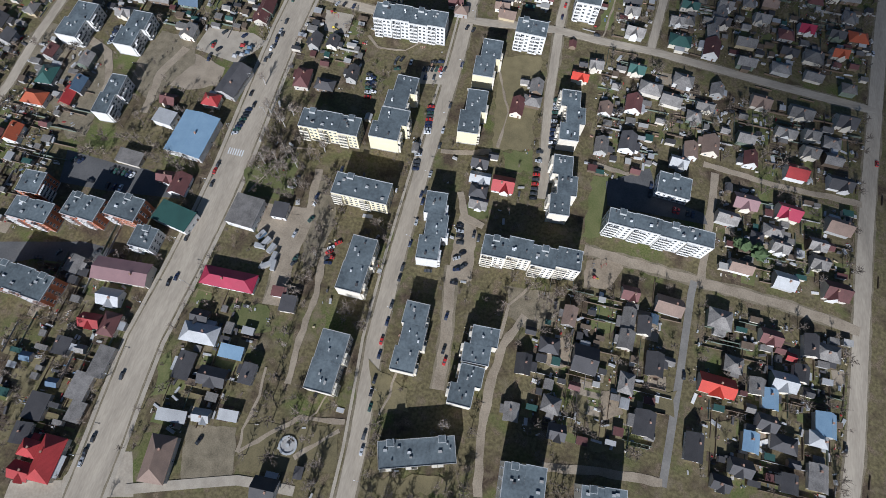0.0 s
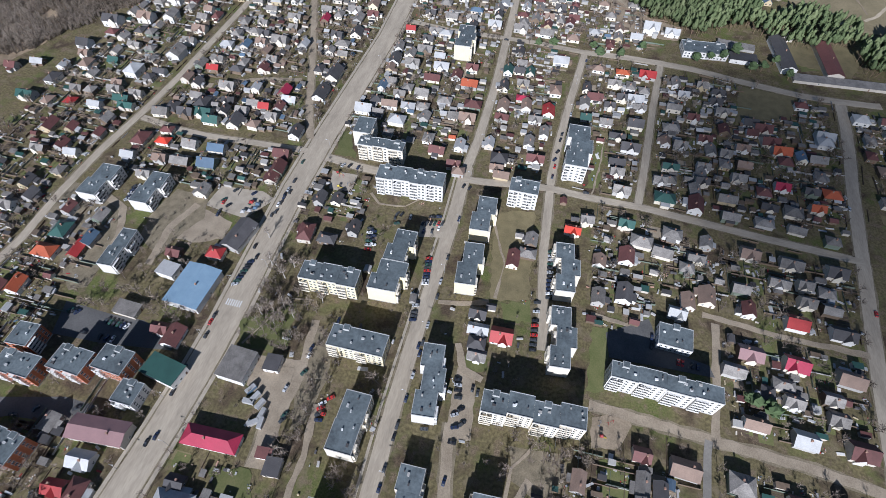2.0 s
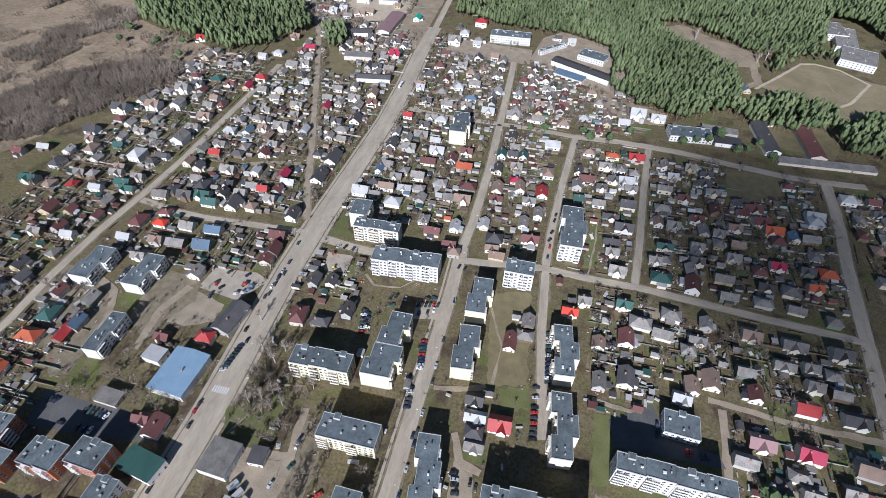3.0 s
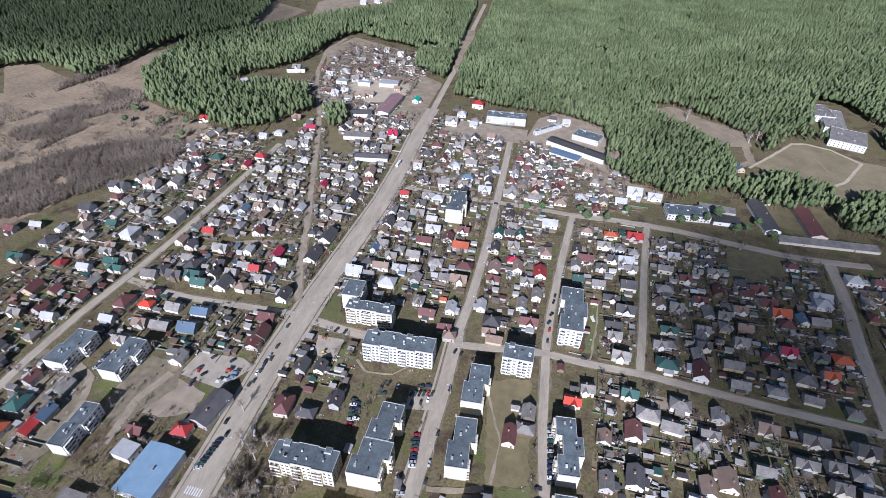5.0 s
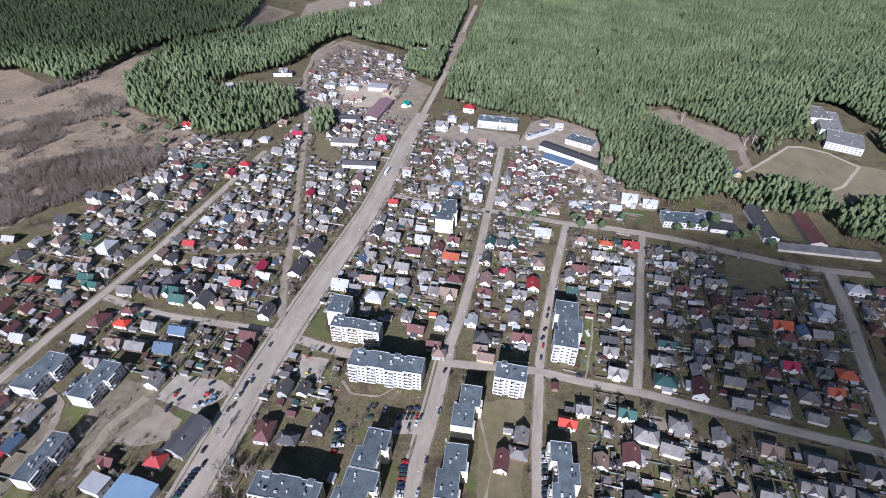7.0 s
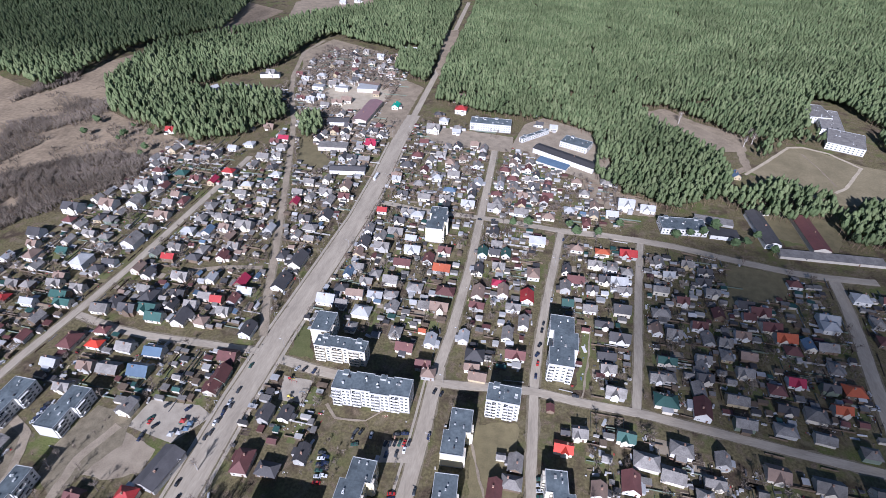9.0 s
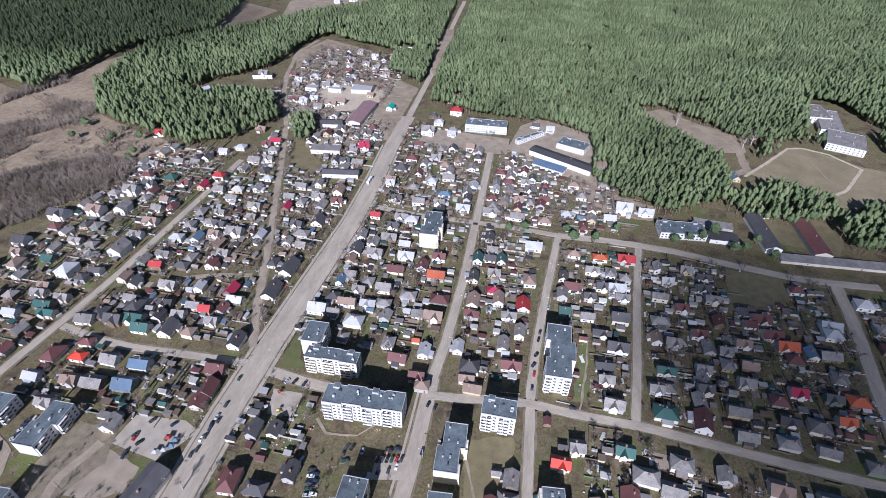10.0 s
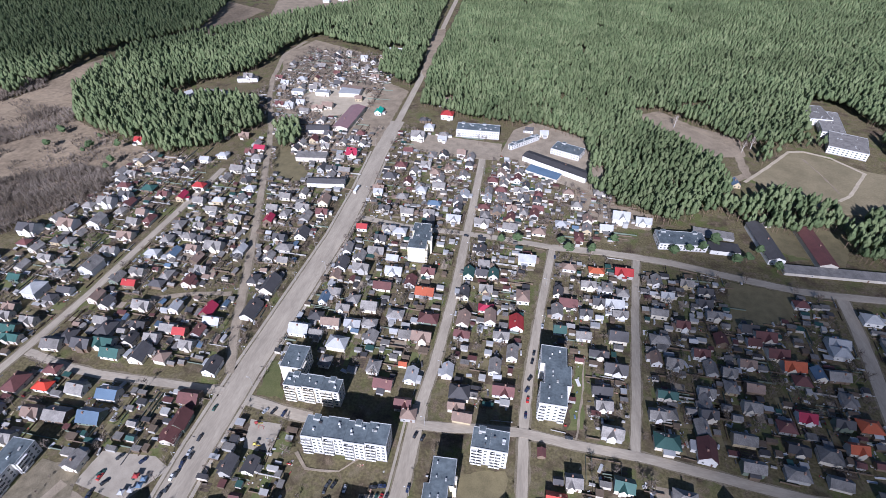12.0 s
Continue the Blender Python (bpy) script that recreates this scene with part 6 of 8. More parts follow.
flat_ground("meadow_west", "meadow", [(-467.2, 287.4), (-449.3, 332.0), (-437.7, 386.5), (-380.0, 456.9), (-387.4, 493.5), (-354.3, 502.9), (-348.8, 530.1), (-439.1, 553.9), (-532.3, 592.7), (-587.7, 665.0), (-588.0, 773.4), (-550.5, 921.4), (-534.6, 1102.1), (-634.6, 1146.7), (-597.8, 905.9), (-654.8, 752.5), (-646.3, 623.6), (-751.6, 538.1)], "tan winter meadow with dry grass")
flat_ground("far_clearing", "sand", [(-500.8, 1042.0), (-543.2, 1178.6), (-517.6, 1246.0), (-376.1, 1314.9), (-365.4, 1149.9), (-448.1, 1073.5)], "pale far clearing with farm buildings")
flat_ground("road_clearing", "sand", [(-165.1, 840.9), (-195.2, 1057.3), (-171.5, 1065.1), (-146.4, 911.7), (-146.6, 803.8)], "sandy clearing beside the forest road")
flat_ground("west_yards", "verge", [(-320.8, 181.6), (-314.9, 201.8), (-289.3, 198.2), (-259.0, 183.4), (-250.2, 164.4), (-248.6, 142.1), (-246.9, 125.5), (-255.7, 120.1)], "trodden earth yards between the blocks")
flat_ground("garage_ground", "verge", [(-242.1, 187.6), (-236.7, 212.4), (-212.3, 213.6), (-205.5, 192.3), (-214.7, 173.2), (-217.1, 157.2), (-237.3, 167.6)], "bare brown ground beside the car park")
flat_ground("sports_field", "field", [(229.9, 618.1), (288.2, 693.0), (307.8, 695.4), (357.4, 661.7), (383.8, 655.2), (350.9, 572.9), (291.8, 568.1), (247.0, 604.2)], "dry grass sports field")
flat_ground("forest_glade", "sand", [(128.2, 756.0), (159.7, 775.4), (191.4, 741.3), (241.4, 714.4), (238.2, 669.6), (191.4, 656.4), (144.8, 704.2)], "bare sandy forest glade")
flat_ground("enclave_ground", "sand", [(-390.2, 866.9), (-371.1, 949.4), (-278.9, 908.7), (-219.1, 802.6), (-166.3, 767.9), (-164.3, 607.0), (-244.4, 567.7), (-297.9, 641.5)], "worn sandy ground")
flat_ground("paddock", "lawn_dry", [(-268.5, 577.3), (-266.1, 601.6), (-230.6, 549.7), (-210.4, 530.4), (-218.2, 506.5), (-251.2, 533.0)], "dry paddock")
flat_ground("garden_lawn", "lawn_green", [(65.6, 97.9), (79.6, 101.1), (84.5, 90.5), (79.6, 79.7), (67.9, 80.0)], "bright green lawn behind the house")
flat_ground("shop_lawn", "lawn_green", [(-123.8, 47.8), (-103.4, 50.9), (-96.1, 38.1), (-111.8, 33.0)], "bright green lawn behind the shop")
flat_ground("sand_patch", "sand", [(43.2, 67.7), (58.5, 73.3), (62.1, 60.7), (54.4, 54.3), (45.9, 56.7)], "bare sandy house yard")
flat_ground("sand_patch", "sand", [(78.0, 49.1), (88.2, 52.1), (90.7, 39.8), (81.5, 34.8)], "bare sandy patch in the garden")
flat_ground("garden_lawn_dry", "lawn_dry", [(74.5, 31.2), (90.5, 36.2), (93.4, 22.6), (77.0, 18.7)], "olive dry garden lawn")
flat_ground("court_lawn", "lawn_green", [(-11.7, 138.9), (-0.7, 141.7), (2.8, 131.2), (-10.6, 127.9)], "small green courtyard lawn")
flat_ground("court_lawn", "lawn_green", [(3.0, 176.8), (20.1, 181.9), (21.0, 168.3), (6.2, 163.7)], "green courtyard garden lawn")
flat_ground("park_grass", "lawn_dry", [(-93.9, -8.1), (-47.3, 2.0), (-42.9, -19.1), (-87.0, -29.6)], "dry park lawn crossed by paths")
flat_ground("street_lawn", "lawn_green", [(-146.1, 14.6), (-141.9, 16.5), (-134.4, -4.5), (-142.9, -7.1)], "green grass strip along the street")
flat_ground("east_lawn", "lawn_green", [(183.2, 185.5), (196.5, 187.3), (193.6, 169.2), (182.3, 167.9)], "green garden lawn")
flat_ground("east_lawn", "lawn_green", [(149.5, 246.0), (166.3, 248.5), (164.3, 230.4), (147.4, 228.7)], "olive green garden lawn")
flat_ground("garden_lawn_dry", "lawn_dry", [(97.3, 54.3), (116.0, 58.3), (115.5, 45.8), (99.8, 43.5)], "olive dry garden lawn")
flat_ground("garden_lawn_dry", "lawn_dry", [(128.3, 46.1), (146.7, 50.5), (147.1, 35.5), (130.5, 31.5)], "worn olive garden ground")
flat_ground("block_grass", "lawn_dry", [(-41.1, 35.6), (-18.9, 26.3), (-16.4, 16.9), (-33.0, 12.9)], "dry grass before the block")
flat_ground("block_grass", "lawn_dry", [(-24.2, -17.2), (12.6, -7.2), (13.1, -15.2), (-20.6, -24.7)], "dry grass before the block")
flat_ground("meadow_far_west", "meadow", [(-830.7, 663.2), (-771.6, 665.2), (-692.4, 633.3), (-635.3, 626.9), (-670.1, 562.2), (-702.9, 542.4)], "pale winter meadow before the woods")
flat_ground("factory_yard", "gravel", [(-28.3, 615.0), (-17.6, 679.4), (5.2, 705.6), (60.6, 677.6), (82.4, 603.8), (71.1, 550.4), (29.9, 572.2)], "pale gravel yard round the factory halls")
flat_ground("school_yard", "gravel", [(-128.6, 607.8), (-127.5, 647.0), (-27.6, 640.2), (-26.9, 601.4), (-90.7, 599.7)], "pale gravel yard before the school")
flat_ground("enclave_yard", "sand_pale", [(-296.3, 715.1), (-281.5, 751.3), (-206.6, 748.8), (-204.8, 685.2), (-249.8, 666.4)], "pale sandy yard between the halls")
flat_ground("garden_meadow", "lawn_dry", [(168.2, 444.3), (214.1, 441.4), (206.5, 408.8), (160.3, 390.7)], "open dry garden meadow")
flat_ground("forest_rim", "sand", [(54.4, 569.5), (73.8, 546.5), (93.6, 537.4), (123.7, 528.1), (117.5, 503.4), (80.8, 504.2), (47.4, 524.7)], "bare sandy rim of the pine wood")
flat_ground("barn_meadow", "lawn_dry", [(208.3, 521.6), (210.1, 495.9), (269.3, 483.8), (288.0, 522.6), (253.5, 555.5)], "dry meadow round the barns")
# asphalt court whose colour is darkened where the block's shadow lies
flat_ground("block_court", "asphalt_dark", [(66.0, 171.7), (91.1, 187.6), (97.8, 169.5), (124.9, 164.8), (127.6, 157.9), (68.9, 156.1)], "asphalt parking court behind the block, darkened for its shadow")

LOTS = []      # flat yards and lawns where nothing is planted
for ob in list(scene.collection.objects):
    if ob.get("kind") == "structure" and ob.name in ("car_park", "playground_court", "north_lawn", "sports_field", "east_lot", "court_yard", "shop_yard", "gravel_yard", "brick_court", "lower_court", "block_court", "market_yard", "garden_meadow", "avenue_apron", "paddock", "sand_playground", "enclave_yard", "school_yard", "factory_yard"):
        LOTS.append([(v.co.x, v.co.y) for v in ob.data.vertices][:len(ob.data.vertices) // 2])
LOT_LEVELS = [([(v.co.x, v.co.y) for v in ob.data.vertices][:len(ob.data.vertices) // 2], ob.data.vertices[0].co.z)
              for ob in scene.collection.objects if ob.get("category") == "ground" and ob.name != "ground"]


def free(x, y, gap, road_gap=1.5):
    if near_road(x, y, road_gap) or any(inside(p, x, y) for p in LOTS):
        return False
    for tx, ty, L, W, yaw in TAKEN:
        dx, dy = x - tx, y - ty
        if abs(dx) > 45 or abs(dy) > 45:
            continue
        c, s = math.cos(radians(yaw)), math.sin(radians(yaw))
        if abs(dx * c + dy * s) < L / 2 + gap and abs(-dx * s + dy * c) < W / 2 + gap:
            return False
    return True


# ---- more houses and sheds on the remaining lots ----
LOT_FIELDS = ((-296, -168, 283, 640), (-150, -47, 300, 650), (-34, 16, 292, 620), (34, 84, 290, 450), (97, 236, 285, 445), (-400, -312, 150, 540), (-290, -255, 215, 268), (-240, -172, 215, 268),
              (124, 206, 20, 108), (132, 216, 128, 188), (96, 222, 200, 258), (52, 94, 172, 268), (40, 108, 20, 100), (-150, -100, 215, 258), (-228, -172, -40, 60), (-140, -104, -20, 50),
              (-360, -200, 640, 900), (-345, -262, 60, 190), (255, 330, 270, 430), (-33, 88, 474, 585))
fill = random.Random(21)
for x0, x1, y0, y1 in LOT_FIELDS:
    py = y0 + 6
    while py < y1 - 5:
        px = x0 + 6
        while px < x1 - 5:
            x, y = px + fill.uniform(-3, 3), py + fill.uniform(-2.5, 2.5)
            L, W = fill.uniform(8, 11), fill.uniform(6.5, 8)
            if fill.random() < (0.13 if y < 270 or y > 640 else 0.36) and free(x, y, 6.0, 5.5):
                house(round(x, 1), round(y, 1), fill.choice((0, 90, 90)) + fill.uniform(-4, 4), L, W, fill.choice("gggggggdddmmt"))
            px += 11
        py += 12

far_sheds = Solid()
SHED_ROOFS = ["r_g", "r_d", "r_w", "r_m", "timber", "silicate", "grey", "r_b", "r_n"]
shed_count = 0
for x0, x1, y0, y1 in LOT_FIELDS:
    for _ in range(int((x1 - x0) * (y1 - y0) / (80 if 200 < y0 < 630 else 130 if y0 < 200 else 300))):
        x, y = fill.uniform(x0 + 2, x1 - 2), fill.uniform(y0 + 2, y1 - 2)
        L, W, H = fill.uniform(2.5, 6.5), fill.uniform(2, 4), fill.uniform(1.9, 2.6)
        if not free(x, y, 2.2, 3.0):
            continue
        if shed_count < 70 and y < 420 and L * W > 9:
            shed_count += 1
            house(round(x, 1), round(y, 1), fill.choice((0, 90)) + fill.uniform(-5, 5), L, W, fill.choice("gggggddmwwtb"), style=fill.choice(("mono", "gable")))
        else:
            TAKEN.append((x, y, L, W, 0))
            k = fill.choice((0, 0, 0, 0, 1, 1, 2, 3, 4, 4, 6, 8))
            far_sheds.box(x - L / 2, x + L / 2, y - W / 2, y + W / 2, 0, H, fill.choice((4, 5, 6)))
            far_sheds.add([(x - L / 2 - .2, y - W / 2 - .2, H), (x + L / 2 + .2, y - W / 2 - .2, H), (x + L / 2 + .2, y + W / 2 + .2, H + .4), (x - L / 2 - .2, y + W / 2 + .2, H + .4),
                           (x - L / 2 - .2, y - W / 2 - .2, H + .15), (x + L / 2 + .2, y - W / 2 - .2, H + .15), (x + L / 2 + .2, y + W / 2 + .2, H + .55), (x - L / 2 - .2, y + W / 2 + .2, H + .55)],
                          [(4, 5, 6, 7), (0, 1, 5, 4), (1, 2, 6, 5), (2, 3, 7, 6), (3, 0, 4, 7)], k)
tagged(new("far_houses", far_houses.mesh("far_houses", FAR_MATS)), "dense far rows of small detached houses with gable roofs", "houses", kind="stuff")
tagged(new("garden_huts", far_sheds.mesh("garden_huts", SHED_ROOFS)), "small garden huts, woodsheds and greenhouses among the plots", "huts", kind="stuff")

# ---- garden plots, fences ----
beds, fences = Solid(), Solid()
for x0, x1, y0, y1 in LOT_FIELDS:
    for _ in range(int((x1 - x0) * (y1 - y0) / 110)):
        x, y = fill.uniform(x0, x1), fill.uniform(y0, y1)
        L, W = fill.uniform(3, 11), fill.uniform(3, 10)
        if near_road(x, y, max(L, W) / 2 + 1.5) or any(inside(p, x, y) for p in LOTS):
            continue
        z = 0.012 + fill.random() * 0.03
        k = fill.choice((0, 0, 1, 1, 2, 2, 3))
        a = radians(fill.uniform(-4, 4))
        c, s = math.cos(a), math.sin(a)
        if k == 2:
            rows = max(2, int(W / 1.6))
            for q in range(rows):
                yy = -W / 2 + (q + 0.5) * W / rows
                v = [(u, w) for u, w in ((-L / 2, yy - .68), (L / 2, yy - .68), (L / 2, yy + .68), (-L / 2, yy + .68))]
                beds.add([(x + u * c - w * s, y + u * s + w * c, h) for h in (0, 0.07) for u, w in v], [(4, 5, 6, 7), (0, 1, 5, 4), (1, 2, 6, 5), (2, 3, 7, 6), (3, 0, 4, 7)], 2)
        else:
            v = [(u, w) for u, w in ((-L / 2, -W / 2), (L / 2, -W / 2), (L / 2, W / 2), (-L / 2, W / 2))]
            beds.add([(x + u * c - w * s, y + u * s + w * c, z) for u, w in v], [(0, 1, 2, 3)], k)
    # plot boundaries
    for _ in range(int((x1 - x0) * (y1 - y0) / (90 if y1 < 270 else 130))):
        x, y = fill.uniform(x0, x1), fill.uniform(y0, y1)
        n = fill.uniform(8, 26)
        dx, dy = (n, 0.12) if fill.random() < 0.5 else (0.12, n)
        if not near_road(x + dx / 2, y + dy / 2, n / 2) and free(x + dx / 2, y + dy / 2, 0.5):
            fences.box(x, x + dx, y, y + dy, 0, fill.uniform(0.9, 1.6), fill.choice((0, 0, 0, 0, 1, 2, 2)))
tagged(new("garden_beds", beds.mesh("garden_beds", ["lawn_dry", "lawn_green", "soil", "gravel"])), "patchwork of dug garden beds and small lawns", "garden beds", kind="stuff")
for w, pts in ROADS:
    if w < 6 or w > 12 or pts[0][1] > 640:
        continue
    for side in (-1, 1):
        edge = ribbon(pts, side * (w / 2 + 3.2), 0)
        for (p, _), (q, _) in zip(edge, edge[1:]):
            n = (q - p).length
            d = (q - p).normalized()
            u = 6.0
            while u < n - 14:
                run = fill.uniform(7, 13)
                m = p + d * (u + run / 2)
                if any(f[0] - 8 < m.x < f[1] + 8 and f[2] - 8 < m.y < f[3] + 8 for f in LOT_FIELDS) and not near_road(m.x, m.y, 0.8) and fill.random() < 0.55 and free(m.x, m.y, 0.5, 0):
                    e, g = p + d * u, p + d * (u + run)
                    t = Vector((-d.y, d.x)) * 0.05
                    h = fill.uniform(0.8, 1.3)
                    v = [(e - t), (g - t), (g + t), (e + t)]
                    fences.add([(o.x, o.y, z) for z in (0, h) for o in v], [(4, 5, 6, 7), (0, 1, 5, 4), (1, 2, 6, 5), (2, 3, 7, 6), (3, 0, 4, 7)], fill.choice((0, 0, 0, 1)))
                u += run + fill.uniform(0.5, 4)
tagged(new("plot_fences", fences.mesh("plot_fences", ["timber", "concrete", "timber_green"])), "low board and concrete fences round the plots", "fences", kind="stuff")

# ---- what lies about in the yards ----
clutter = Solid()
CLUTTER_MATS = ["timber", "silicate", "white", "r_w", "concrete", "timber_yellow", "r_b", "r_r", "bark", "r_d", "chimney", "coping"]
YARDS = LOT_FIELDS + ((-146, -44, -40, 262), (-30, 24, -35, 250), (-300, -236, 60, 230))
for x0, x1, y0, y1 in YARDS:
    for _ in range(int((x1 - x0) * (y1 - y0) / (260 if (x0, x1, y0, y1) not in LOT_FIELDS else 30 if y1 < 270 else 46))):
        x, y = fill.uniform(x0, x1), fill.uniform(y0, y1)
        if not free(x, y, 0.7, 1.5):
            continue
        kind, a = fill.random(), radians(fill.choice((0, 90)) + fill.gauss(0, 12))
        c, sn = math.cos(a), math.sin(a)
        if kind < 0.45:      # planks, sheets and boxes
            l, w, h, k = fill.uniform(.5, 2.6), fill.uniform(.25, .9), fill.uniform(.15, .8), fill.choice((0, 0, 0, 8, 5, 4, 4, 1, 3, 9, 6, 7, 10, 11))
            pieces = [(0, 0, l, w, h, k)]
        elif kind < 0.7:      # stacked firewood under a sheet
            l, w, h = fill.uniform(1.5, 4), fill.uniform(.6, 1.1), fill.uniform(.8, 1.5)
            pieces = [(0, 0, l, w, h, fill.choice((0, 5, 8, 8))), (0, .05, l + .2, w + .25, h + .06, fill.choice((3, 9, 4)))]
        elif kind < 0.9:      # a heap of odds and ends
            pieces = [(fill.uniform(-1.4, 1.4), fill.uniform(-1.4, 1.4), fill.uniform(.3, 1.3), fill.uniform(.2, .7), fill.uniform(.1, .5), fill.randrange(12)) for _ in range(6)]
        else:      # a cold frame of pale glass
            l, w = fill.uniform(2.5, 6), fill.uniform(1.2, 2.6)
            pieces = [(0, 0, l, w, .35, 5), (0, 0, l - .15, w - .15, .42, fill.choice((3, 11, 2)))]
        for ox, oy, l, w, h, k in pieces:
            v = [(ox + p * l / 2, oy + q * w / 2) for p, q in ((-1, -1), (1, -1), (1, 1), (-1, 1))]
            clutter.add([(x + p * c - q * sn, y + p * sn + q * c, z) for z in (0, h) for p, q in v], [(4, 5, 6, 7), (0, 1, 5, 4), (1, 2, 6, 5), (2, 3, 7, 6), (3, 0, 4, 7)], k)
tagged(new("yard_clutter", clutter.mesh("yard_clutter", CLUTTER_MATS)), "firewood stacks, planks, sheets and odds and ends in the yards", "clutter", kind="stuff")

# ---- bare trees ----
def bare_tree(seed, birch=False):
    """Leafless tree, about 1 m high when scaled: tapered trunk with limbs, and a crown of fine twigs."""
    r = random.Random(seed)
    t, c = Solid(), Solid()

    def limb(p, q, w0, w1, solid, k=3):
        d = (q - p).normalized()
        u = d.orthogonal().normalized()
        w = d.cross(u)
        ring = [(u * math.cos(6.283 * j / k) + w * math.sin(6.283 * j / k)) for j in range(k)]
        solid.add([tuple(p + o * w0) for o in ring] + [tuple(q + o * w1) for o in ring], [(j, (j + 1) % k, k + (j + 1) % k, k + j) for j in range(k)])

    fork = Vector((r.uniform(-.03, .03), r.uniform(-.03, .03), r.uniform(.28, .4)))
    limb(Vector((0, 0, 0)), fork, 0.028, 0.02, t, 5)
    lead = Vector((r.uniform(-.06, .06), r.uniform(-.06, .06), 0.97))
    limb(fork, lead, 0.02, 0.004, t, 4)
    for j in range(9 if not birch else 12):
        u = r.uniform(0.0, 0.75)
        p = fork.lerp(lead, u)
        a = j * 2.4 + r.uniform(-.4, .4)
        reach = (0.34 if not birch else 0.2) * (1 - 0.55 * u)
        q = p + Vector((math.cos(a) * reach, math.sin(a) * reach, r.uniform(.14, .3) * (1 - 0.4 * u)))
        limb(p, q, 0.012 * (1 - 0.5 * u), 0.004, t, 3)
        for _ in range(30):
            s = p.lerp(q, r.uniform(.25, 1))
            e = s + Vector((r.gauss(0, .085), r.gauss(0, .085), r.uniform(-.02, .16)))
            u_, w_ = Vector((r.uniform(-1, 1), r.uniform(-1, 1), 0.3)) * 0.0048, Vector((r.uniform(-1, 1), r.uniform(-1, 1), -0.3)) * 0.0048
            c.add([tuple(s + u_), tuple(s - u_), tuple(s + w_), tuple(e)], [(0, 1, 3), (1, 2, 3), (2, 0, 3)])
    return t, c


BARE = []
for k in range(8):
    t, c = bare_tree(k, k > 5)
    BARE.append((t.mesh("trunk", ["birch" if k > 5 else "bark"]), c.mesh("crown", ["twig"])))


def plant_bare(x, y, h, k, yaw):
    ob = new("bare_birch" if k > 5 else "bare_tree", BARE[k][0])
    ob.matrix_basis = pose(x, y, 0, 0, 0, yaw) @ Matrix.Diagonal((h, h, h, 1))
    tagged(ob, "leafless white-barked birch with fine twigs" if k > 5 else "leafless deciduous tree with fine grey-brown twigs", "tree", group="bare trees")
    part("crown", BARE[k][1], ob)


tree_rng = random.Random(4)
GROVES = ((-142, -100, 122, 172, 30, 8, 13), (-92, -48, -35, 22, 16, 7, 11), (-96, -78, 45, 135, 16, 6, 10), (-120, -86, -30, 40, 12, 6, 10), (55, 75, 5, 45, 8, 5, 9), (45, 62, 60, 100, 8, 5, 8),
          (-230, -168, -45, 70, 24, 6, 10), (-235, -175, 110, 200, 18, 6, 10), (-30, 18, -40, 10, 10, 5, 8), (130, 205, 20, 110, 22, 4, 8), (-60, -46, 20, 110, 12, 5, 8))
for x0, x1, y0, y1, n, h0, h1 in GROVES:
    for _ in range(int(n * 1.25)):
        x, y = tree_rng.uniform(x0, x1), tree_rng.uniform(y0, y1)
        if free(x, y, 1.2, 1.0):
            plant_bare(round(x, 1), round(y, 1), tree_rng.uniform(h0, h1), tree_rng.choice((0, 1, 2, 3, 4, 5, 6, 7)), tree_rng.uniform(0, 360))
def street_x(name_index, y):
    """Where the middle of a street lies at a given y."""
    pts = ROADS[name_index][1]
    for (ax, ay), (bx, by) in zip(pts, pts[1:]):
        if ay <= y <= by:
            return ax + (bx - ax) * (y - ay) / (by - ay)
    return pts[-1][0]


for y in range(-60, 460, 11):
    for side in (-13.0, 12.6):
        x = round(street_x(0, y) + side, 1)
        yy = y + tree_rng.uniform(-3, 3)
        if tree_rng.random() < 0.75 and free(x, yy, 0.6, 0.0):
            plant_bare(x, round(yy, 1), tree_rng.uniform(5, 8), tree_rng.randrange(6), tree_rng.uniform(0, 360))


def bare_pattern(seed):
    t, c = bare_tree(seed)
    s = Solid()
    s.add(t.v, t.f, 0)
    r = random.Random(seed)
    for k in range(62):      # sprays of twigs
        i = 4 * r.randrange(len(c.v) // 4)
        p, q = Vector(c.v[i]), Vector(c.v[i + 3])
        o = Vector((r.uniform(-.05, .05), r.uniform(-.05, .05), r.uniform(-.03, .05)))
        e = p + (q - p) * 1.9 + o
        s.add([tuple(p - o * 0.7), tuple(p + o.cross(q - p).normalized() * 0.022), tuple(e)], [(0, 1, 2)], 1)
    return s


BUSHES = [bare_pattern(50 + k) for k in range(5)]
for k, (x0, x1, y0, y1) in enumerate(LOT_FIELDS):
    woods("yard_trees", "leafless fruit trees and bushes in the gardens", [(x0, y0), (x1, y0), (x1, y1), (x0, y1)], 6.5 if y0 < 270 else 5.7, BUSHES, (3.5, 8.5), ["bark", "twig_dark"], seed=40 + k, clear=1.0, ok=lambda u, w: free(u, w, 0.8))


for k, (x0, x1, y0, y1) in enumerate(((-146, -44, -40, 262), (-30, 24, -35, 290), (46, 128, 60, 130), (-232, -174, -60, 268), (-300, -236, 60, 230), (50, 100, 282, 300))):
    woods("shrubbery", "leafless shrubs and saplings between the blocks", [(x0, y0), (x1, y0), (x1, y1), (x0, y1)], 7.5, BUSHES, (2.0, 5.5), ["bark", "twig_dark"], seed=80 + k, clear=1.0, ok=lambda u, w: free(u, w, 1.0) and noise.noise((u * .05, w * .05, 3.0)) > -0.1)


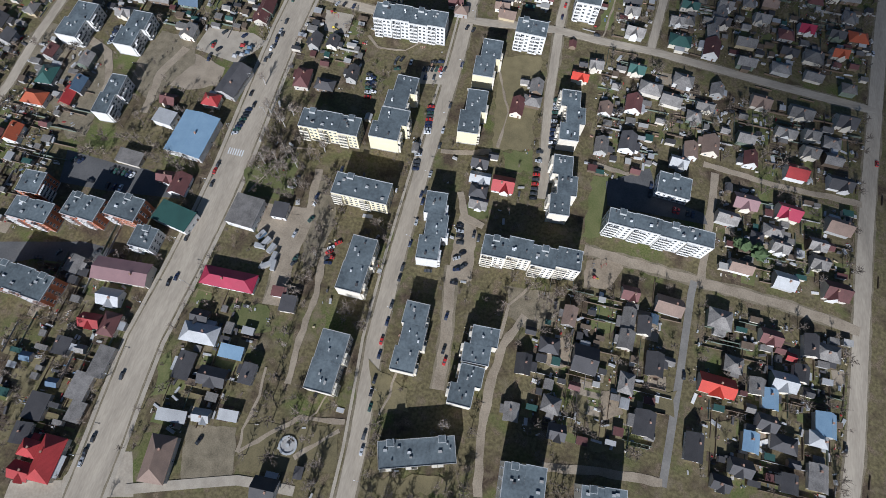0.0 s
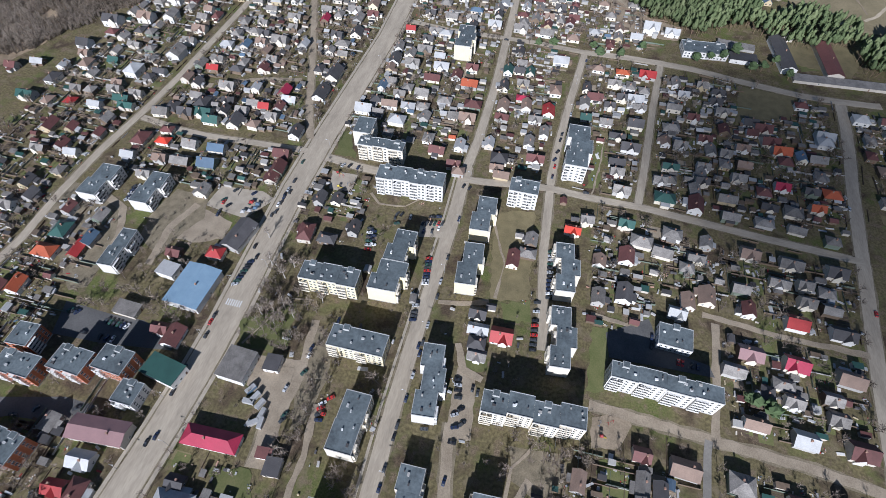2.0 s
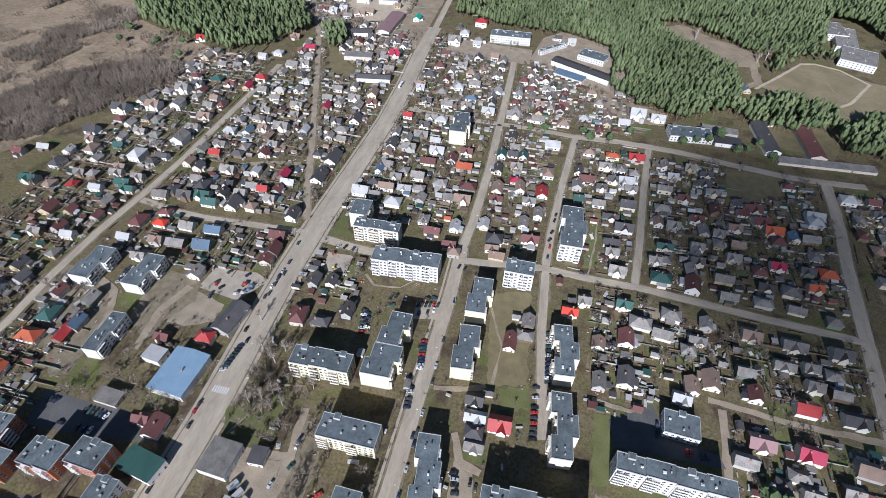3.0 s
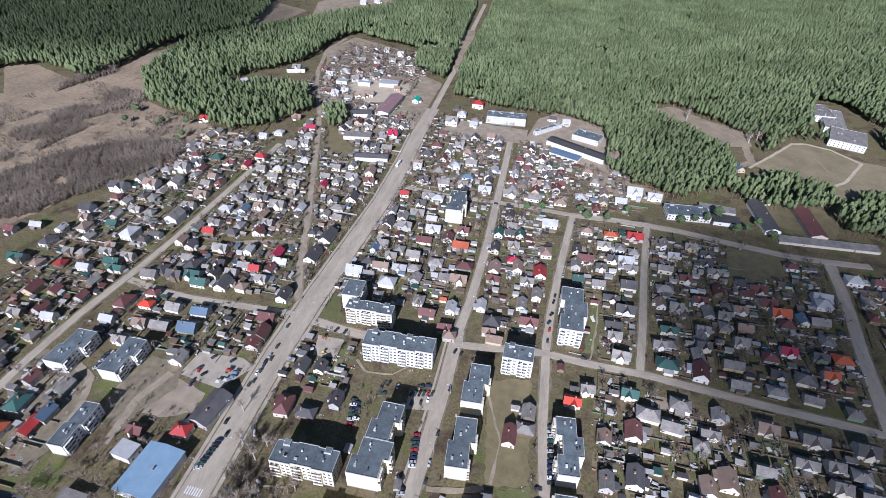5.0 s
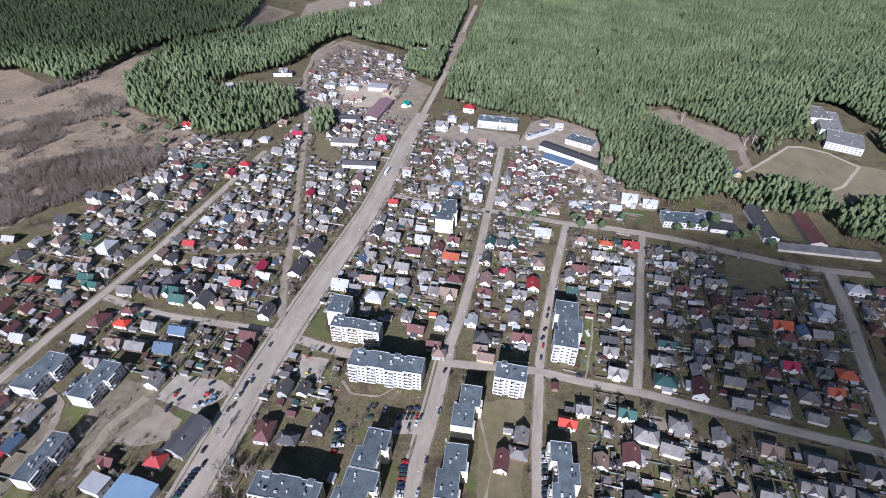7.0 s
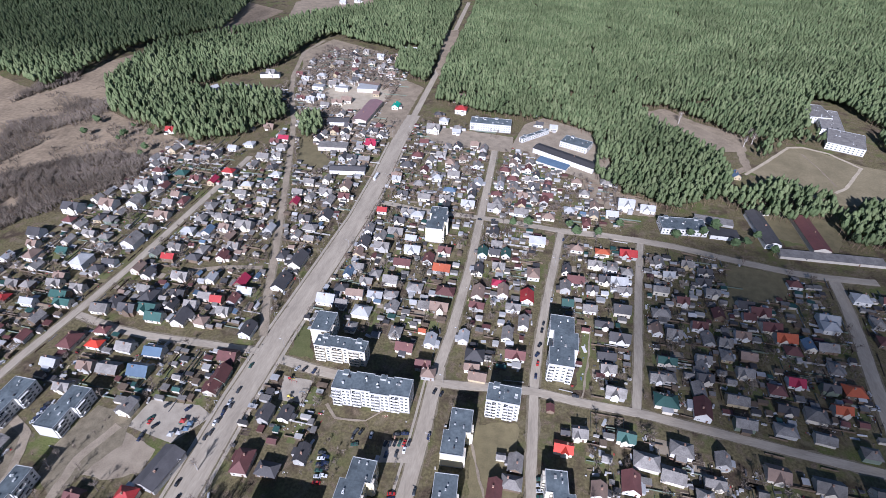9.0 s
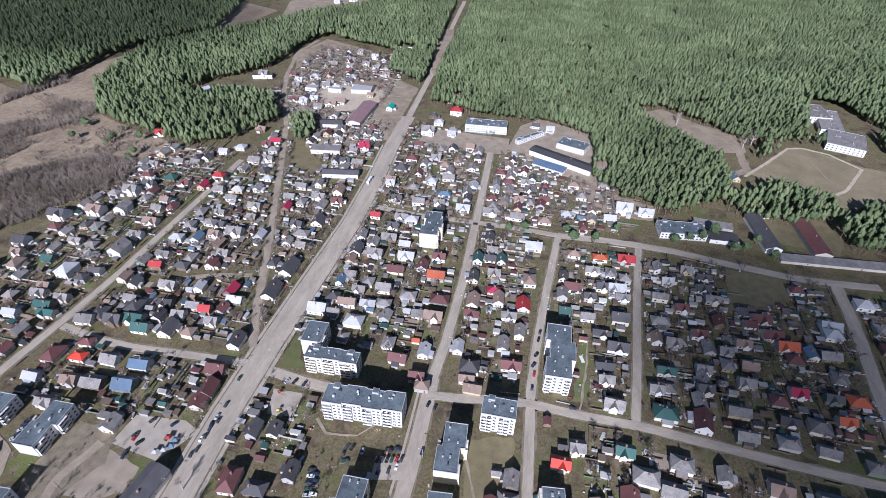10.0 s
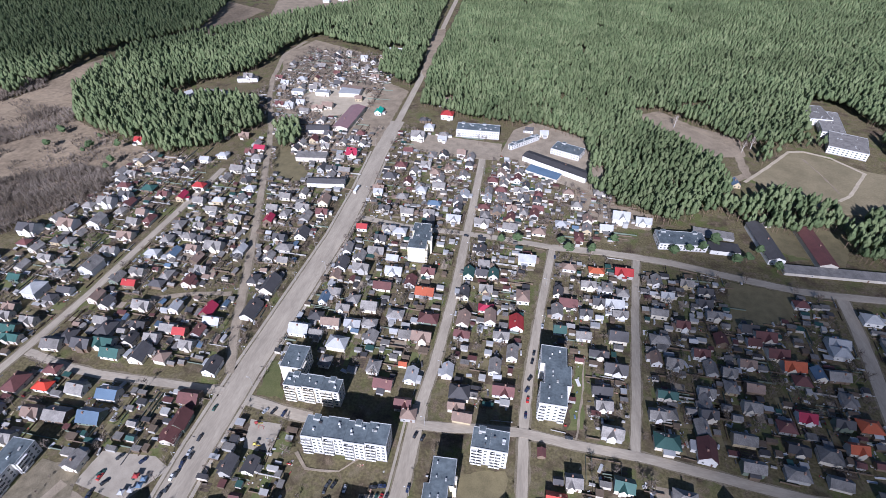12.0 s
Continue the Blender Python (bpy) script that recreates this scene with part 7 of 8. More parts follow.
PARKS = ((-96, -76, 40, 138), (-95, -46, -38, 24), (-62, -47, 8, 112), (-146, -104, 112, 172), (-30, 20, -42, 16), (-122, -90, -40, -2), (44, 76, -20, 30), (18, 60, 62, 100), (-240, -168, 112, 130))
for k, (x0, x1, y0, y1) in enumerate(PARKS):
    woods("park_trees", "leafless park trees with brown twigs between the blocks", [(x0, y0), (x1, y0), (x1, y1), (x0, y1)], 11.0 if k in (1, 5) else 6.8, BUSHES, (5.0, 10.0), ["bark", "twig_dark"], seed=130 + k, clear=0.8, ok=lambda u, w: free(u, w, 1.0))


def thicket_pattern(seed):
    """Dense leafless scrub tree: many thin upright shoots with side twigs."""
    r = random.Random(seed)
    s = Solid()
    for k in range(44):
        a, q = r.uniform(0, 6.28), r.uniform(0, .2)
        x, y = q * math.cos(a) * .5, q * math.sin(a) * .5
        z, w, b = r.uniform(.5, 1.0), r.uniform(.008, .016), r.uniform(0, 3.14)
        e = r.uniform(.05, .34) * math.sin(1.6 * z)
        tx, ty = x + e * math.cos(a), y + e * math.sin(a)
        s.add([(x - w * math.cos(b), y - w * math.sin(b), 0), (x + w * math.cos(b), y + w * math.sin(b), 0), (tx, ty, z)], [(0, 1, 2)], 0)
        for _ in range(2):
            g = r.uniform(.35, .85)
            px, py, c = x + (tx - x) * g, y + (ty - y) * g, r.uniform(0, 6.28)
            s.add([(px - .012 * math.sin(c), py + .012 * math.cos(c), z * g), (px + .012 * math.sin(c), py - .012 * math.cos(c), z * g + .01), (px + .12 * math.cos(c), py + .12 * math.sin(c), z * g + r.uniform(.04, .22))], [(0, 1, 2)], 0)
    return s


THICKET = [thicket_pattern(k) for k in range(5)]
BRUSH_LAND = [(-495.1, 301.4), (-465.6, 318.3), (-449.3, 332.0), (-438.7, 359.5), (-419.2, 402.9), (-386.5, 442.2), (-395.7, 479.7), (-408.3, 498.0), (-443.2, 495.7), (-477.6, 474.0), (-500.1, 457.5), (-513.2, 439.9), (-526.3, 416.2), (-539.1, 387.7), (-561.2, 358.4)]
BRUSH_VALLEY = [(-603.4, 394.8), (-559.5, 407.0), (-544.9, 435.1), (-539.1, 476.1), (-535.2, 544.0), (-526.0, 584.5), (-544.8, 620.4), (-580.5, 609.8), (-607.8, 560.5), (-632.6, 515.7), (-636.8, 480.1), (-665.1, 448.0)]
BRUSH_EDGE = [(-662.0, 581.3), (-651.1, 629.2), (-638.4, 669.5), (-667.4, 719.5), (-686.1, 691.5), (-675.3, 614.9)]
BRUSH_FIELD = [(-512.0, 515.8), (-482.3, 617.7), (-398.3, 602.4), (-363.5, 518.2), (-408.3, 498.0), (-477.6, 474.0)]
woods("scrub", "grey-brown leafless scrub on the slope", BRUSH_LAND, 3.9, THICKET, (5, 9), ["twig_mass"], seed=8, clear=2)
woods("scrub", "grey leafless willow scrub in the valley", BRUSH_VALLEY, 4.2, THICKET, (4, 8), ["twig_mass"], seed=12, ok=lambda u, w: noise.noise((u * .022, w * .022, 1.0)) > -0.16)
woods("scrub", "bare alder thicket along the forest edge", BRUSH_EDGE, 4.5, THICKET, (6, 10), ["twig_mass"], seed=14)
MEADOW = [(-470, 300), (-385, 450), (-390, 500), (-360, 520), (-440, 560), (-530, 595), (-590, 665), (-640, 620), (-745, 540)]
woods("meadow_scrub", "low leafless brush scattered over the meadow", MEADOW, 3.9, THICKET, (1.6, 4.4), ["twig_mass"], seed=19, ok=lambda u, w: noise.noise((u * .016, w * .03, 7.0)) + 0.35 * noise.noise((u * .07, w * .07, 2.0)) > 0.1)
woods("meadow_scrub", "sparse leafless bushes on the meadow", BRUSH_FIELD, 4.8, THICKET, (2, 6.0), ["twig_mass"], seed=9, ok=lambda u, w: noise.noise((u * .03, w * .03, 5.0)) + 0.5 * noise.noise((u * .1, w * .1, 2.0)) > 0.0)

# ---- cars ----
def car_paint(name, col, rough=0.3):
    m = bpy.data.materials.new(name)
    m.use_nodes = True
    b = m.node_tree.nodes["Principled BSDF"]
    b.inputs["Base Color"].default_value, b.inputs["Roughness"].default_value = (*col, 1), rough
    b.inputs["Coat Weight"].default_value = 0.5
    n = m.node_tree.nodes.new("ShaderNodeTexNoise")
    n.inputs["Scale"].default_value = 3.0
    r = m.node_tree.nodes.new("ShaderNodeMapRange")
    r.inputs[3].default_value, r.inputs[4].default_value = rough, rough + 0.25
    m.node_tree.links.new(n.outputs[0], r.inputs[0]); m.node_tree.links.new(r.outputs[0], b.inputs["Roughness"])
    return m


PAINTS = {"black": (0.015, 0.015, 0.018), "dark blue": (0.02, 0.03, 0.07), "dark grey": (0.05, 0.052, 0.055), "silver": (0.42, 0.43, 0.44), "white": (0.75, 0.75, 0.74), "red": (0.45, 0.03, 0.025), "blue": (0.06, 0.14, 0.34), "green": (0.03, 0.08, 0.06)}
for k, col in PAINTS.items():
    M["car_" + k] = car_paint("car_paint", col)


def loft(sections, mat_name, mats):
    """Closed hull through rectangles (x, half width, z0, z1), front to back."""
    s = Solid()
    v, f = [], []
    for x, w, z0, z1 in sections:
        v += [(x, -w, z0), (x, w, z0), (x, w * 0.94, z1), (x, -w * 0.94, z1)]
    for k in range(len(sections) - 1):
        i, j = 4 * k, 4 * k + 4
        f += [(i + q, i + (q + 1) % 4, j + (q + 1) % 4, j + q) for q in range(4)]
    e = 4 * (len(sections) - 1)
    f += [(3, 2, 1, 0), (e, e + 1, e + 2, e + 3)]
    return s.add(v, f).mesh(mat_name, mats)


BODIES = {k: loft([(-2.2, .78, .35, .8), (-2.05, .86, .25, .95), (-1.2, .88, .22, .98), (0.9, .88, .22, .95), (1.9, .84, .25, .8), (2.2, .7, .38, .68)], "car", ["car_" + k]) for k in PAINTS}
CABINS = loft([(-1.75, .74, .94, .98), (-1.2, .72, .94, 1.4), (0.15, .72, .94, 1.42), (0.95, .74, .92, .97)], "cabin_glass", ["glass"])
ROOFS = {k: loft([(-1.2, .66, 1.39, 1.45), (-.6, .67, 1.4, 1.48), (.15, .66, 1.4, 1.46)], "car_roof", ["car_" + k]) for k in PAINTS}
WHEEL = Solid()
ring = [(0.32 * math.cos(q * 0.785), 0.32 * math.sin(q * 0.785)) for q in range(8)]
WHEEL.add([(x, y, z) for y in (-.1, .1) for x, z in ring], [(i, (i + 1) % 8, 8 + (i + 1) % 8, 8 + i) for i in range(8)] + [tuple(range(7, -1, -1)), tuple(range(8, 16))])
WHEEL = WHEEL.mesh("wheel", ["tyre"])
car_rng = random.Random(11)


def level_at(x, y):
    """Height of the paving or ground at a place."""
    best = 0.0
    for k, (w, pts) in enumerate(ROADS):
        for (ax, ay), (bx, by) in zip(pts, pts[1:]):
            dx, dy = bx - ax, by - ay
            u = max(0.0, min(1.0, ((x - ax) * dx + (y - ay) * dy) / (dx * dx + dy * dy)))
            if math.hypot(x - ax - u * dx, y - ay - u * dy) < w / 2:
                best = max(best, 0.056 + 0.006 * k)
    for poly, z in LOT_LEVELS:
        if inside(poly, x, y):
            best = max(best, z)
    return best


def car(x, y, yaw, paint=""):
    paint = paint or car_rng.choice(["black", "black", "black", "black", "dark blue", "dark blue", "dark blue", "dark grey", "dark grey", "dark grey", "silver", "silver", "white", "red", "green"])
    top = new("car", BODIES[paint])
    top.matrix_basis = pose(x, y, level_at(x, y), 0, 0, yaw + car_rng.choice((0, 180)))
    tagged(top, f"{paint} parked passenger car on the asphalt", "car", group="parked cars")
    part("cabin_glass", CABINS, top)
    part("car_roof", ROOFS[paint], top)
    for wx in (-1.35, 1.35):
        for wy in (-.8, .8):
            part("wheel", WHEEL, top, pose(wx, wy, 0.32))


def car_row(a, b, n, yaw):
    for k in range(n):
        t = k / (n - 1)
        if car_rng.random() < 0.93:
            car(a[0] + (b[0] - a[0]) * t, a[1] + (b[1] - a[1]) * t, yaw + car_rng.uniform(-3, 3))


car(-161.6, -1.0, 91)
car(-161.6, -31.6, 93)
car(-162.5, -38.4, 93)
car(-162.2, -43.0, 93)
car(-159.4, 50.7, 90)
car(-156.6, 54.7, 90)
car(-160.7, 77.8, 90)
car(-161.8, 92.0, 90)
car(-160.2, 113.1, 90)
car(-161.8, 126.5, 90)
car(-162.0, 121.7, 90)
car(-156.4, 171.9, 90)
car(-161.2, 179.5, 90)
car(-162.0, 207.1, 90)
car(-161.7, 216.8, 90)
car(-160.6, 224.4, 90)
car(-158.6, 229.9, 90)
car(-37.0, 201.7, 88)
car(-37.2, 182.5, 88)
car(-36.6, 171.3, 88)
car(-37.3, 150.8, 88)
car(-37.4, 139.0, 88)
car(-37.3, 131.8, 88)
car(-37.6, 118.3, 88)
car(-37.6, 104.5, 88)
car(-38.2, 89.4, 88)
car(-38.2, 83.3, 88)
car(-38.3, 67.4, 88)
car(-38.1, 57.8, 88)
car(-38.3, 47.4, 88)
car(-37.4, 40.0, 88)
car(-36.2, 27.3, 88)
car(-36.1, 20.9, 88)
car(-34.6, 13.6, 88)
car(-33.8, 0.0, 88)
car(-32.9, -7.0, 88)
car(-57.9, 219.0, 90)
car(-52.3, 220.5, 90)
car(-48.5, 223.8, 90)
car(-90.4, 210.6, 0)
car(-89.4, 207.1, 0)
car(-88.4, 203.7, 0)
car(-87.3, 199.9, 0)
car(-12.7, 121.9, 5)
car(-12.0, 118.8, 5)
car(-11.3, 115.7, 5)
car(-10.4, 111.7, 5)
car(-3.7, 118.7, 90)
car(-0.6, 116.9, 90)
car(-10.2, 102.2, 30)
car(-8.7, 95.6, 20)
car(-8.4, 87.6, 0)
car(-8.0, 68.3, 85)
car(-5.3, 50.3, 85)
car(-3.4, 44.7, 85)
car(-245.7, 108.8, 60)
car(-243.2, 109.1, 60)
car(-241.0, 108.8, 60)
car(-229.1, 97.7, 0)
car(-218.3, 97.4, 90)
car(-214.2, 97.6, 90)
car(-210.4, 97.8, 90)
car(-78.7, 85.9, 0)
car(-79.2, 82.3, 10)
car(-111.4, -20.9, 70)
car(119.5, 67.0, 90)
car(201.4, 49.8, 88)
car(92.7, 174.9, 85)
car(92.5, 169.0, 85)
car(107.5, 162.4, 85)
car(109.8, 162.2, 85)
car(115.4, 162.1, 85)
car(118.4, 162.1, 85)
car(227.9, 225.1, 85)
car(231.1, 314.2, 85)
car(-79.6, 226.1, 90)
car(-69.6, 228.7, 90)
car(-77.1, 221.1, 20)
car(-97.4, 77.8, 60)
car(-89.4, 140.8, 90)
car(23.5, 341.5, 80)
car(22.8, 334.1, 80)
car(22.1, 320.0, 60)
car(20.9, 310.9, 60)
car(21.7, 303.4, 85)
car(21.1, 292.3, 88)
car(-199.9, 211.5, 60)
car(-194.5, 207.5, 60)
car(-196.1, 221.8, 60)
car(-182.4, 222.2, 60)
car(-180.5, 213.4, 60)
car(-131.3, 264.6, 70)
car(-126.5, 265.2, 70)
car(-119.9, 265.0, 80)
car(-40.3, 266.6, 75)
car(-35.8, 265.7, 75)
car(-36.9, 235.2, 88)
car(-79.1, 229.3, 70)
car(-76.1, 229.6, 70)
car(-55.3, 232.5, 10)
car(-50.8, 234.0, 10)
car(46.6, 282.3, 0)
car(-161.7, 260.5, 88)
car(-159.8, 240.7, 88)
car(-160.6, 231.7, 88)
car(-161.1, 227.2, 88)
car(-160.4, 219.1, 88)
car(-160.5, 210.6, 88)
car(28.1, 367.6, 88)
car(35.1, 447.8, 88)
car(-40.9, 461.6, 0)
car(-28.9, 463.4, 0)
car(-47.3, 449.7, 88)
car(-96.6, 105.2, 60)
car(-97.6, 115.9, 80)
car(-98.1, 120.3, 80)
car(-102.7, 94.2, 80)
car(-97.3, 80.5, 60)
car(-77.1, 95.2, 40)
car(-80.2, 91.4, 40)
car(-80.4, 88.7, 40)
car(-80.2, 85.2, 40)
car(-24.0, 91.1, 10)
car(-39.2, 136.1, 88)
car(-5.2, 98.5, 50)
car(-7.6, 105.7, 40)
car(-264.7, 195.1, 45)
car(-264.9, 197.8, 45)
car(-265.4, 200.8, 45)
car(-265.9, 204.0, 45)
car(-266.5, 207.1, 45)
car(-199.0, 209.7, 88)
car(-198.0, 201.1, 88)
car(-197.6, 198.6, 88)
car_row((-160.5, 149.4), (-158.5, 167.0), 8, 30)
car_row((-48.6, 197.9), (-46.3, 178.5), 9, 15)
car_row((-48.1, 164.6), (-47.0, 151.9), 6, 15)
car_row((28.1, 222.9), (30.5, 187.1), 12, 10)
car_row((23.9, 182.1), (25.3, 149.8), 11, 10)
car(-225.1, 52.6, 60)
car(-234.6, 47.2, 20)
car(-204.4, 57.8, 40)
car_row((-220.6, 107.7), (-207.4, 107.1), 6, 75)
car_row((-60.0, 225.5), (-47.0, 228.5), 6, 82)
car_row((-93.2, 212.4), (-89.5, 195.2), 6, 8)


# ---- street furniture and landmarks ----
LAMP_POLE = Solid().box(-.1, .1, -.1, .1, 0, 0.8).box(-.07, .07, -.07, .07, 0.8, 8.5).mesh("street_lamp", ["concrete"])
LAMP_ARM = Solid().box(0, 1.8, -.05, .05, 8.4, 8.5, 0, True).mesh("arm", ["metal"])
LAMP_HEAD = Solid().box(1.6, 2.4, -.16, .16, 8.36, 8.54, 0, True).mesh("lamp_head", ["frame"])


def street_lamp(x, y, yaw):
    top = new("street_lamp", LAMP_POLE)
    top.matrix_basis = pose(x, y, 0, 0, 0, yaw)
    tagged(top, "concrete street lamp with a single arm beside the road", "street lamp", group="street lamps")
    part("arm", LAMP_ARM, top)
    part("lamp_head", LAMP_HEAD, top)


for y in range(-40, 620, 38):
    street_lamp(street_x(0, y) - 9.0, y, 0)
    if y % 3 == 0:
        street_lamp(street_x(0, y + 16) + 8.8, y + 16, 180)
for y in range(-20, 600, 42):
    street_lamp(street_x(1 if y < 287 else 2, y) + 5.2, y, 180)
for y in range(290, 450, 40):
    street_lamp(98.5, y, 180)
    street_lamp(29.0, y, 180)

for k in range(7):      # zebra crossing on the avenue
    bar = new("zebra_stripe", Solid().box(-0.35, 0.35, -2.2, 2.2, 0, 0.01).mesh("zebra_stripe", ["line"]))
    bar.matrix_basis = pose(-159.4 + k * 1.45, 137.0, 0.068, 0, 0, 3)
    tagged(bar, "white painted zebra stripe on the asphalt", "road marking", kind="structure")


def disc(r0, r1, z0, z1, n=28):
    """A ring wall."""
    v = [(r * math.cos(6.283 * k / n), r * math.sin(6.283 * k / n), z) for r, z in ((r1, z0), (r1, z1), (r0, z1), (r0, z0)) for k in range(n)]
    f = []
    for k in range(n):
        q = (k + 1) % n
        f += [(k, q, n + q, n + k), (n + k, n + q, 2 * n + q, 2 * n + k), (2 * n + k, 2 * n + q, 3 * n + q, 3 * n + k)]
    return Solid().add(v, f)


fountain = empty("fountain", -68.7, -13.0, 0)
tagged(fountain, "round dry fountain with a pale rim in the park", "fountain")
part("rim", disc(3.6, 4.6, 0, 0.7).mesh("rim", ["coping"]), fountain)
part("basin", disc(0.2, 3.6, 0, 0.25).mesh("basin", ["concrete"]), fountain)
part("pedestal", disc(0.05, 0.9, 0, 1.2, 12).mesh("pedestal", ["coping"]), fountain)

M["bus_white"] = car_paint("bus_paint", (0.72, 0.73, 0.74))
bus = empty("bus", -156.0, 512.0, 88)
tagged(bus, "long white city bus driving on the avenue", "bus")
part("body", loft([(-5.9, 1.2, .4, 2.9), (-5.7, 1.25, .35, 3.05), (5.6, 1.25, .35, 3.05), (5.9, 1.2, .4, 2.8)], "body", ["bus_white"]), bus)
for sg in (-1, 1):
    part("window_band", Solid().box(-5.3, 5.2, sg * 1.27 - .02, sg * 1.27 + .02, 1.4, 2.5, 0, True).mesh("window_band", ["glass"]), bus)
    for wx in (-3.6, 3.7):
        part("wheel", WHEEL, bus, pose(wx, sg * 1.1, 0.4) @ Matrix.Diagonal((1.35, 1.3, 1.35, 1)))
part("roof_unit", Solid().box(-2.2, 0.6, -.8, .8, 3.04, 3.35, 0, True).mesh("roof_unit", ["frame"]), bus)

# a cloud between the sun and the eastern gardens
def cloud(x, y, half_x, half_y, height, thick=0.7, label="thin drifting cloud between the sun and the gardens", yaw=0.0):
    m = bpy.data.materials.new("cloud_vapour")
    m.use_nodes = True
    N, K = m.node_tree.nodes, m.node_tree.links.new
    N.remove(N["Principled BSDF"])
    co = N.new("ShaderNodeTexCoord")
    ln = N.new("ShaderNodeVectorMath"); ln.operation = "LENGTH"
    sc = N.new("ShaderNodeVectorMath"); sc.operation = "MULTIPLY"; sc.inputs[1].default_value = (1 / half_x, 1 / half_y, 0)
    K(co.outputs["Object"], sc.inputs[0]); K(sc.outputs[0], ln.inputs[0])
    n = N.new("ShaderNodeTexNoise"); n.inputs["Scale"].default_value, n.inputs["Detail"].default_value = 0.012, 4
    K(co.outputs["Object"], n.inputs["Vector"])
    ad = N.new("ShaderNodeMath"); ad.operation = "MULTIPLY_ADD"; ad.inputs[1].default_value = 0.5
    K(n.outputs[0], ad.inputs[0]); K(ln.outputs["Value"], ad.inputs[2])
    r = N.new("ShaderNodeMapRange")
    r.inputs[1].default_value, r.inputs[2].default_value, r.inputs[3].default_value, r.inputs[4].default_value = 0.95, 1.2, thick, 0.0
    K(ad.outputs[0], r.inputs[0])
    t, d, x_ = N.new("ShaderNodeBsdfTransparent"), N.new("ShaderNodeBsdfDiffuse"), N.new("ShaderNodeMixShader")
    d.inputs[0].default_value = (0.9, 0.9, 0.9, 1)
    K(r.outputs[0], x_.inputs[0]); K(t.outputs[0], x_.inputs[1]); K(d.outputs[0], x_.inputs[2])
    K(x_.outputs[0], N["Material Output"].inputs["Surface"])
    M["cloud"] = m
    n1, n2 = 26, 20
    v, f = [], []
    for sg in (1, -0.4):
        for j in range(n2 + 1):
            for i in range(n1 + 1):
                u, w = 2 * i / n1 - 1, 2 * j / n2 - 1
                q = max(0.0, (1 - u ** 4) * (1 - w ** 4))
                v.append((u * half_x * 1.3, w * half_y * 1.3, sg * 30 * q ** 0.5 * (0.7 + 0.3 * noise.noise((u * 3, w * 3, sg)))))
    for s0 in (0, (n1 + 1) * (n2 + 1)):
        for j in range(n2):
            for i in range(n1):
                k = s0 + j * (n1 + 1) + i
                f.append((k, k + 1, k + n1 + 2, k + n1 + 1))
    ob = new("cloud", mesh_of("cloud", v, f, ["cloud"]))
    ob.matrix_basis = Matrix.Translation(Vector((x, y, 0)) + SUN_WAY * (height / SUN_WAY.z)) @ Matrix.Rotation(radians(yaw), 4, "Z")
    return tagged(ob, label, "cloud", kind="structure")


cloud(320, 312, 292, 205, 700, 0.4, yaw=-22.0)
# unseen second sheet, added to deepen the middle of that cloud's shade
cloud(178, 352, 104, 118, 760, 0.32, "unseen denser cloud core added to deepen the garden shade", 15.0)
# unseen sheet, added to dim the far north-west woods
cloud(-880, 960, 420, 300, 700, 0.4, "unseen thin cloud added to dim the far woods")


# ---- yard of containers, kiosks, play things ----
def container(x, y, yaw, mat, words, L=6.0):
    top = empty("shipping_container", x, y, yaw, level_at(x, y))
    tagged(top, words + " standing in the yard", "container")
    part("body", Solid().box(-L / 2, L / 2, -1.22, 1.22, 0.1, 2.6, 0, True).mesh("body", [mat]), top)
    part("roof", Solid().box(-L / 2 - .04, L / 2 + .04, -1.26, 1.26, 2.6, 2.68, 0, True).mesh("roof", ["r_w"]), top)
    for sg in (-1, 1):
        part("door_leaf", Solid().box(L / 2, L / 2 + 0.05, sg * .6 - .56, sg * .6 + .56, 0.2, 2.5, 0, True).mesh("door_leaf", [mat]), top)
    part("skid", Solid().box(-L / 2, L / 2, -1.1, 1.1, 0, 0.1, 0, True).mesh("skid", ["metal"]), top)


container(-120.4, 89.1, 60, "r_b", "blue steel container")
container(-116.2, 85.8, 65, "r_w", "white steel container")
container(-112.0, 82.7, 70, "r_w", "white steel container")
container(-108.8, 78.2, 85, "r_w", "white steel container")
container(-107.3, 73.4, 95, "r_w", "white steel container")
container(-118.6, 82.5, 0, "r_w", "white steel container")
container(-111.3, 72.7, 40, "grey", "grey steel container")

def swing(x, y, yaw, mat):
    top = empty("swing_frame", x, y, yaw, level_at(x, y))
    tagged(top, "painted metal swing frame on the playground", "swing")
    part("crossbar", Solid().box(-1.6, 1.6, -.06, .06, 2.2, 2.32, 0, True).mesh("crossbar", [mat]), top)
    for sx in (-1.5, 1.5):
        for sy in (-0.8, 0.8):
            part("leg", Solid().box(-.05, .05, -.05, .05, 0, 2.25).mesh("leg", [mat]), top, pose(sx, sy, 0, math.degrees(math.atan2(sy, 2.2)), 0, 0))
    part("seat", Solid().box(-.25, .25, -.12, .12, 0.5, 0.56, 0, True).mesh("seat", ["timber"]), top)


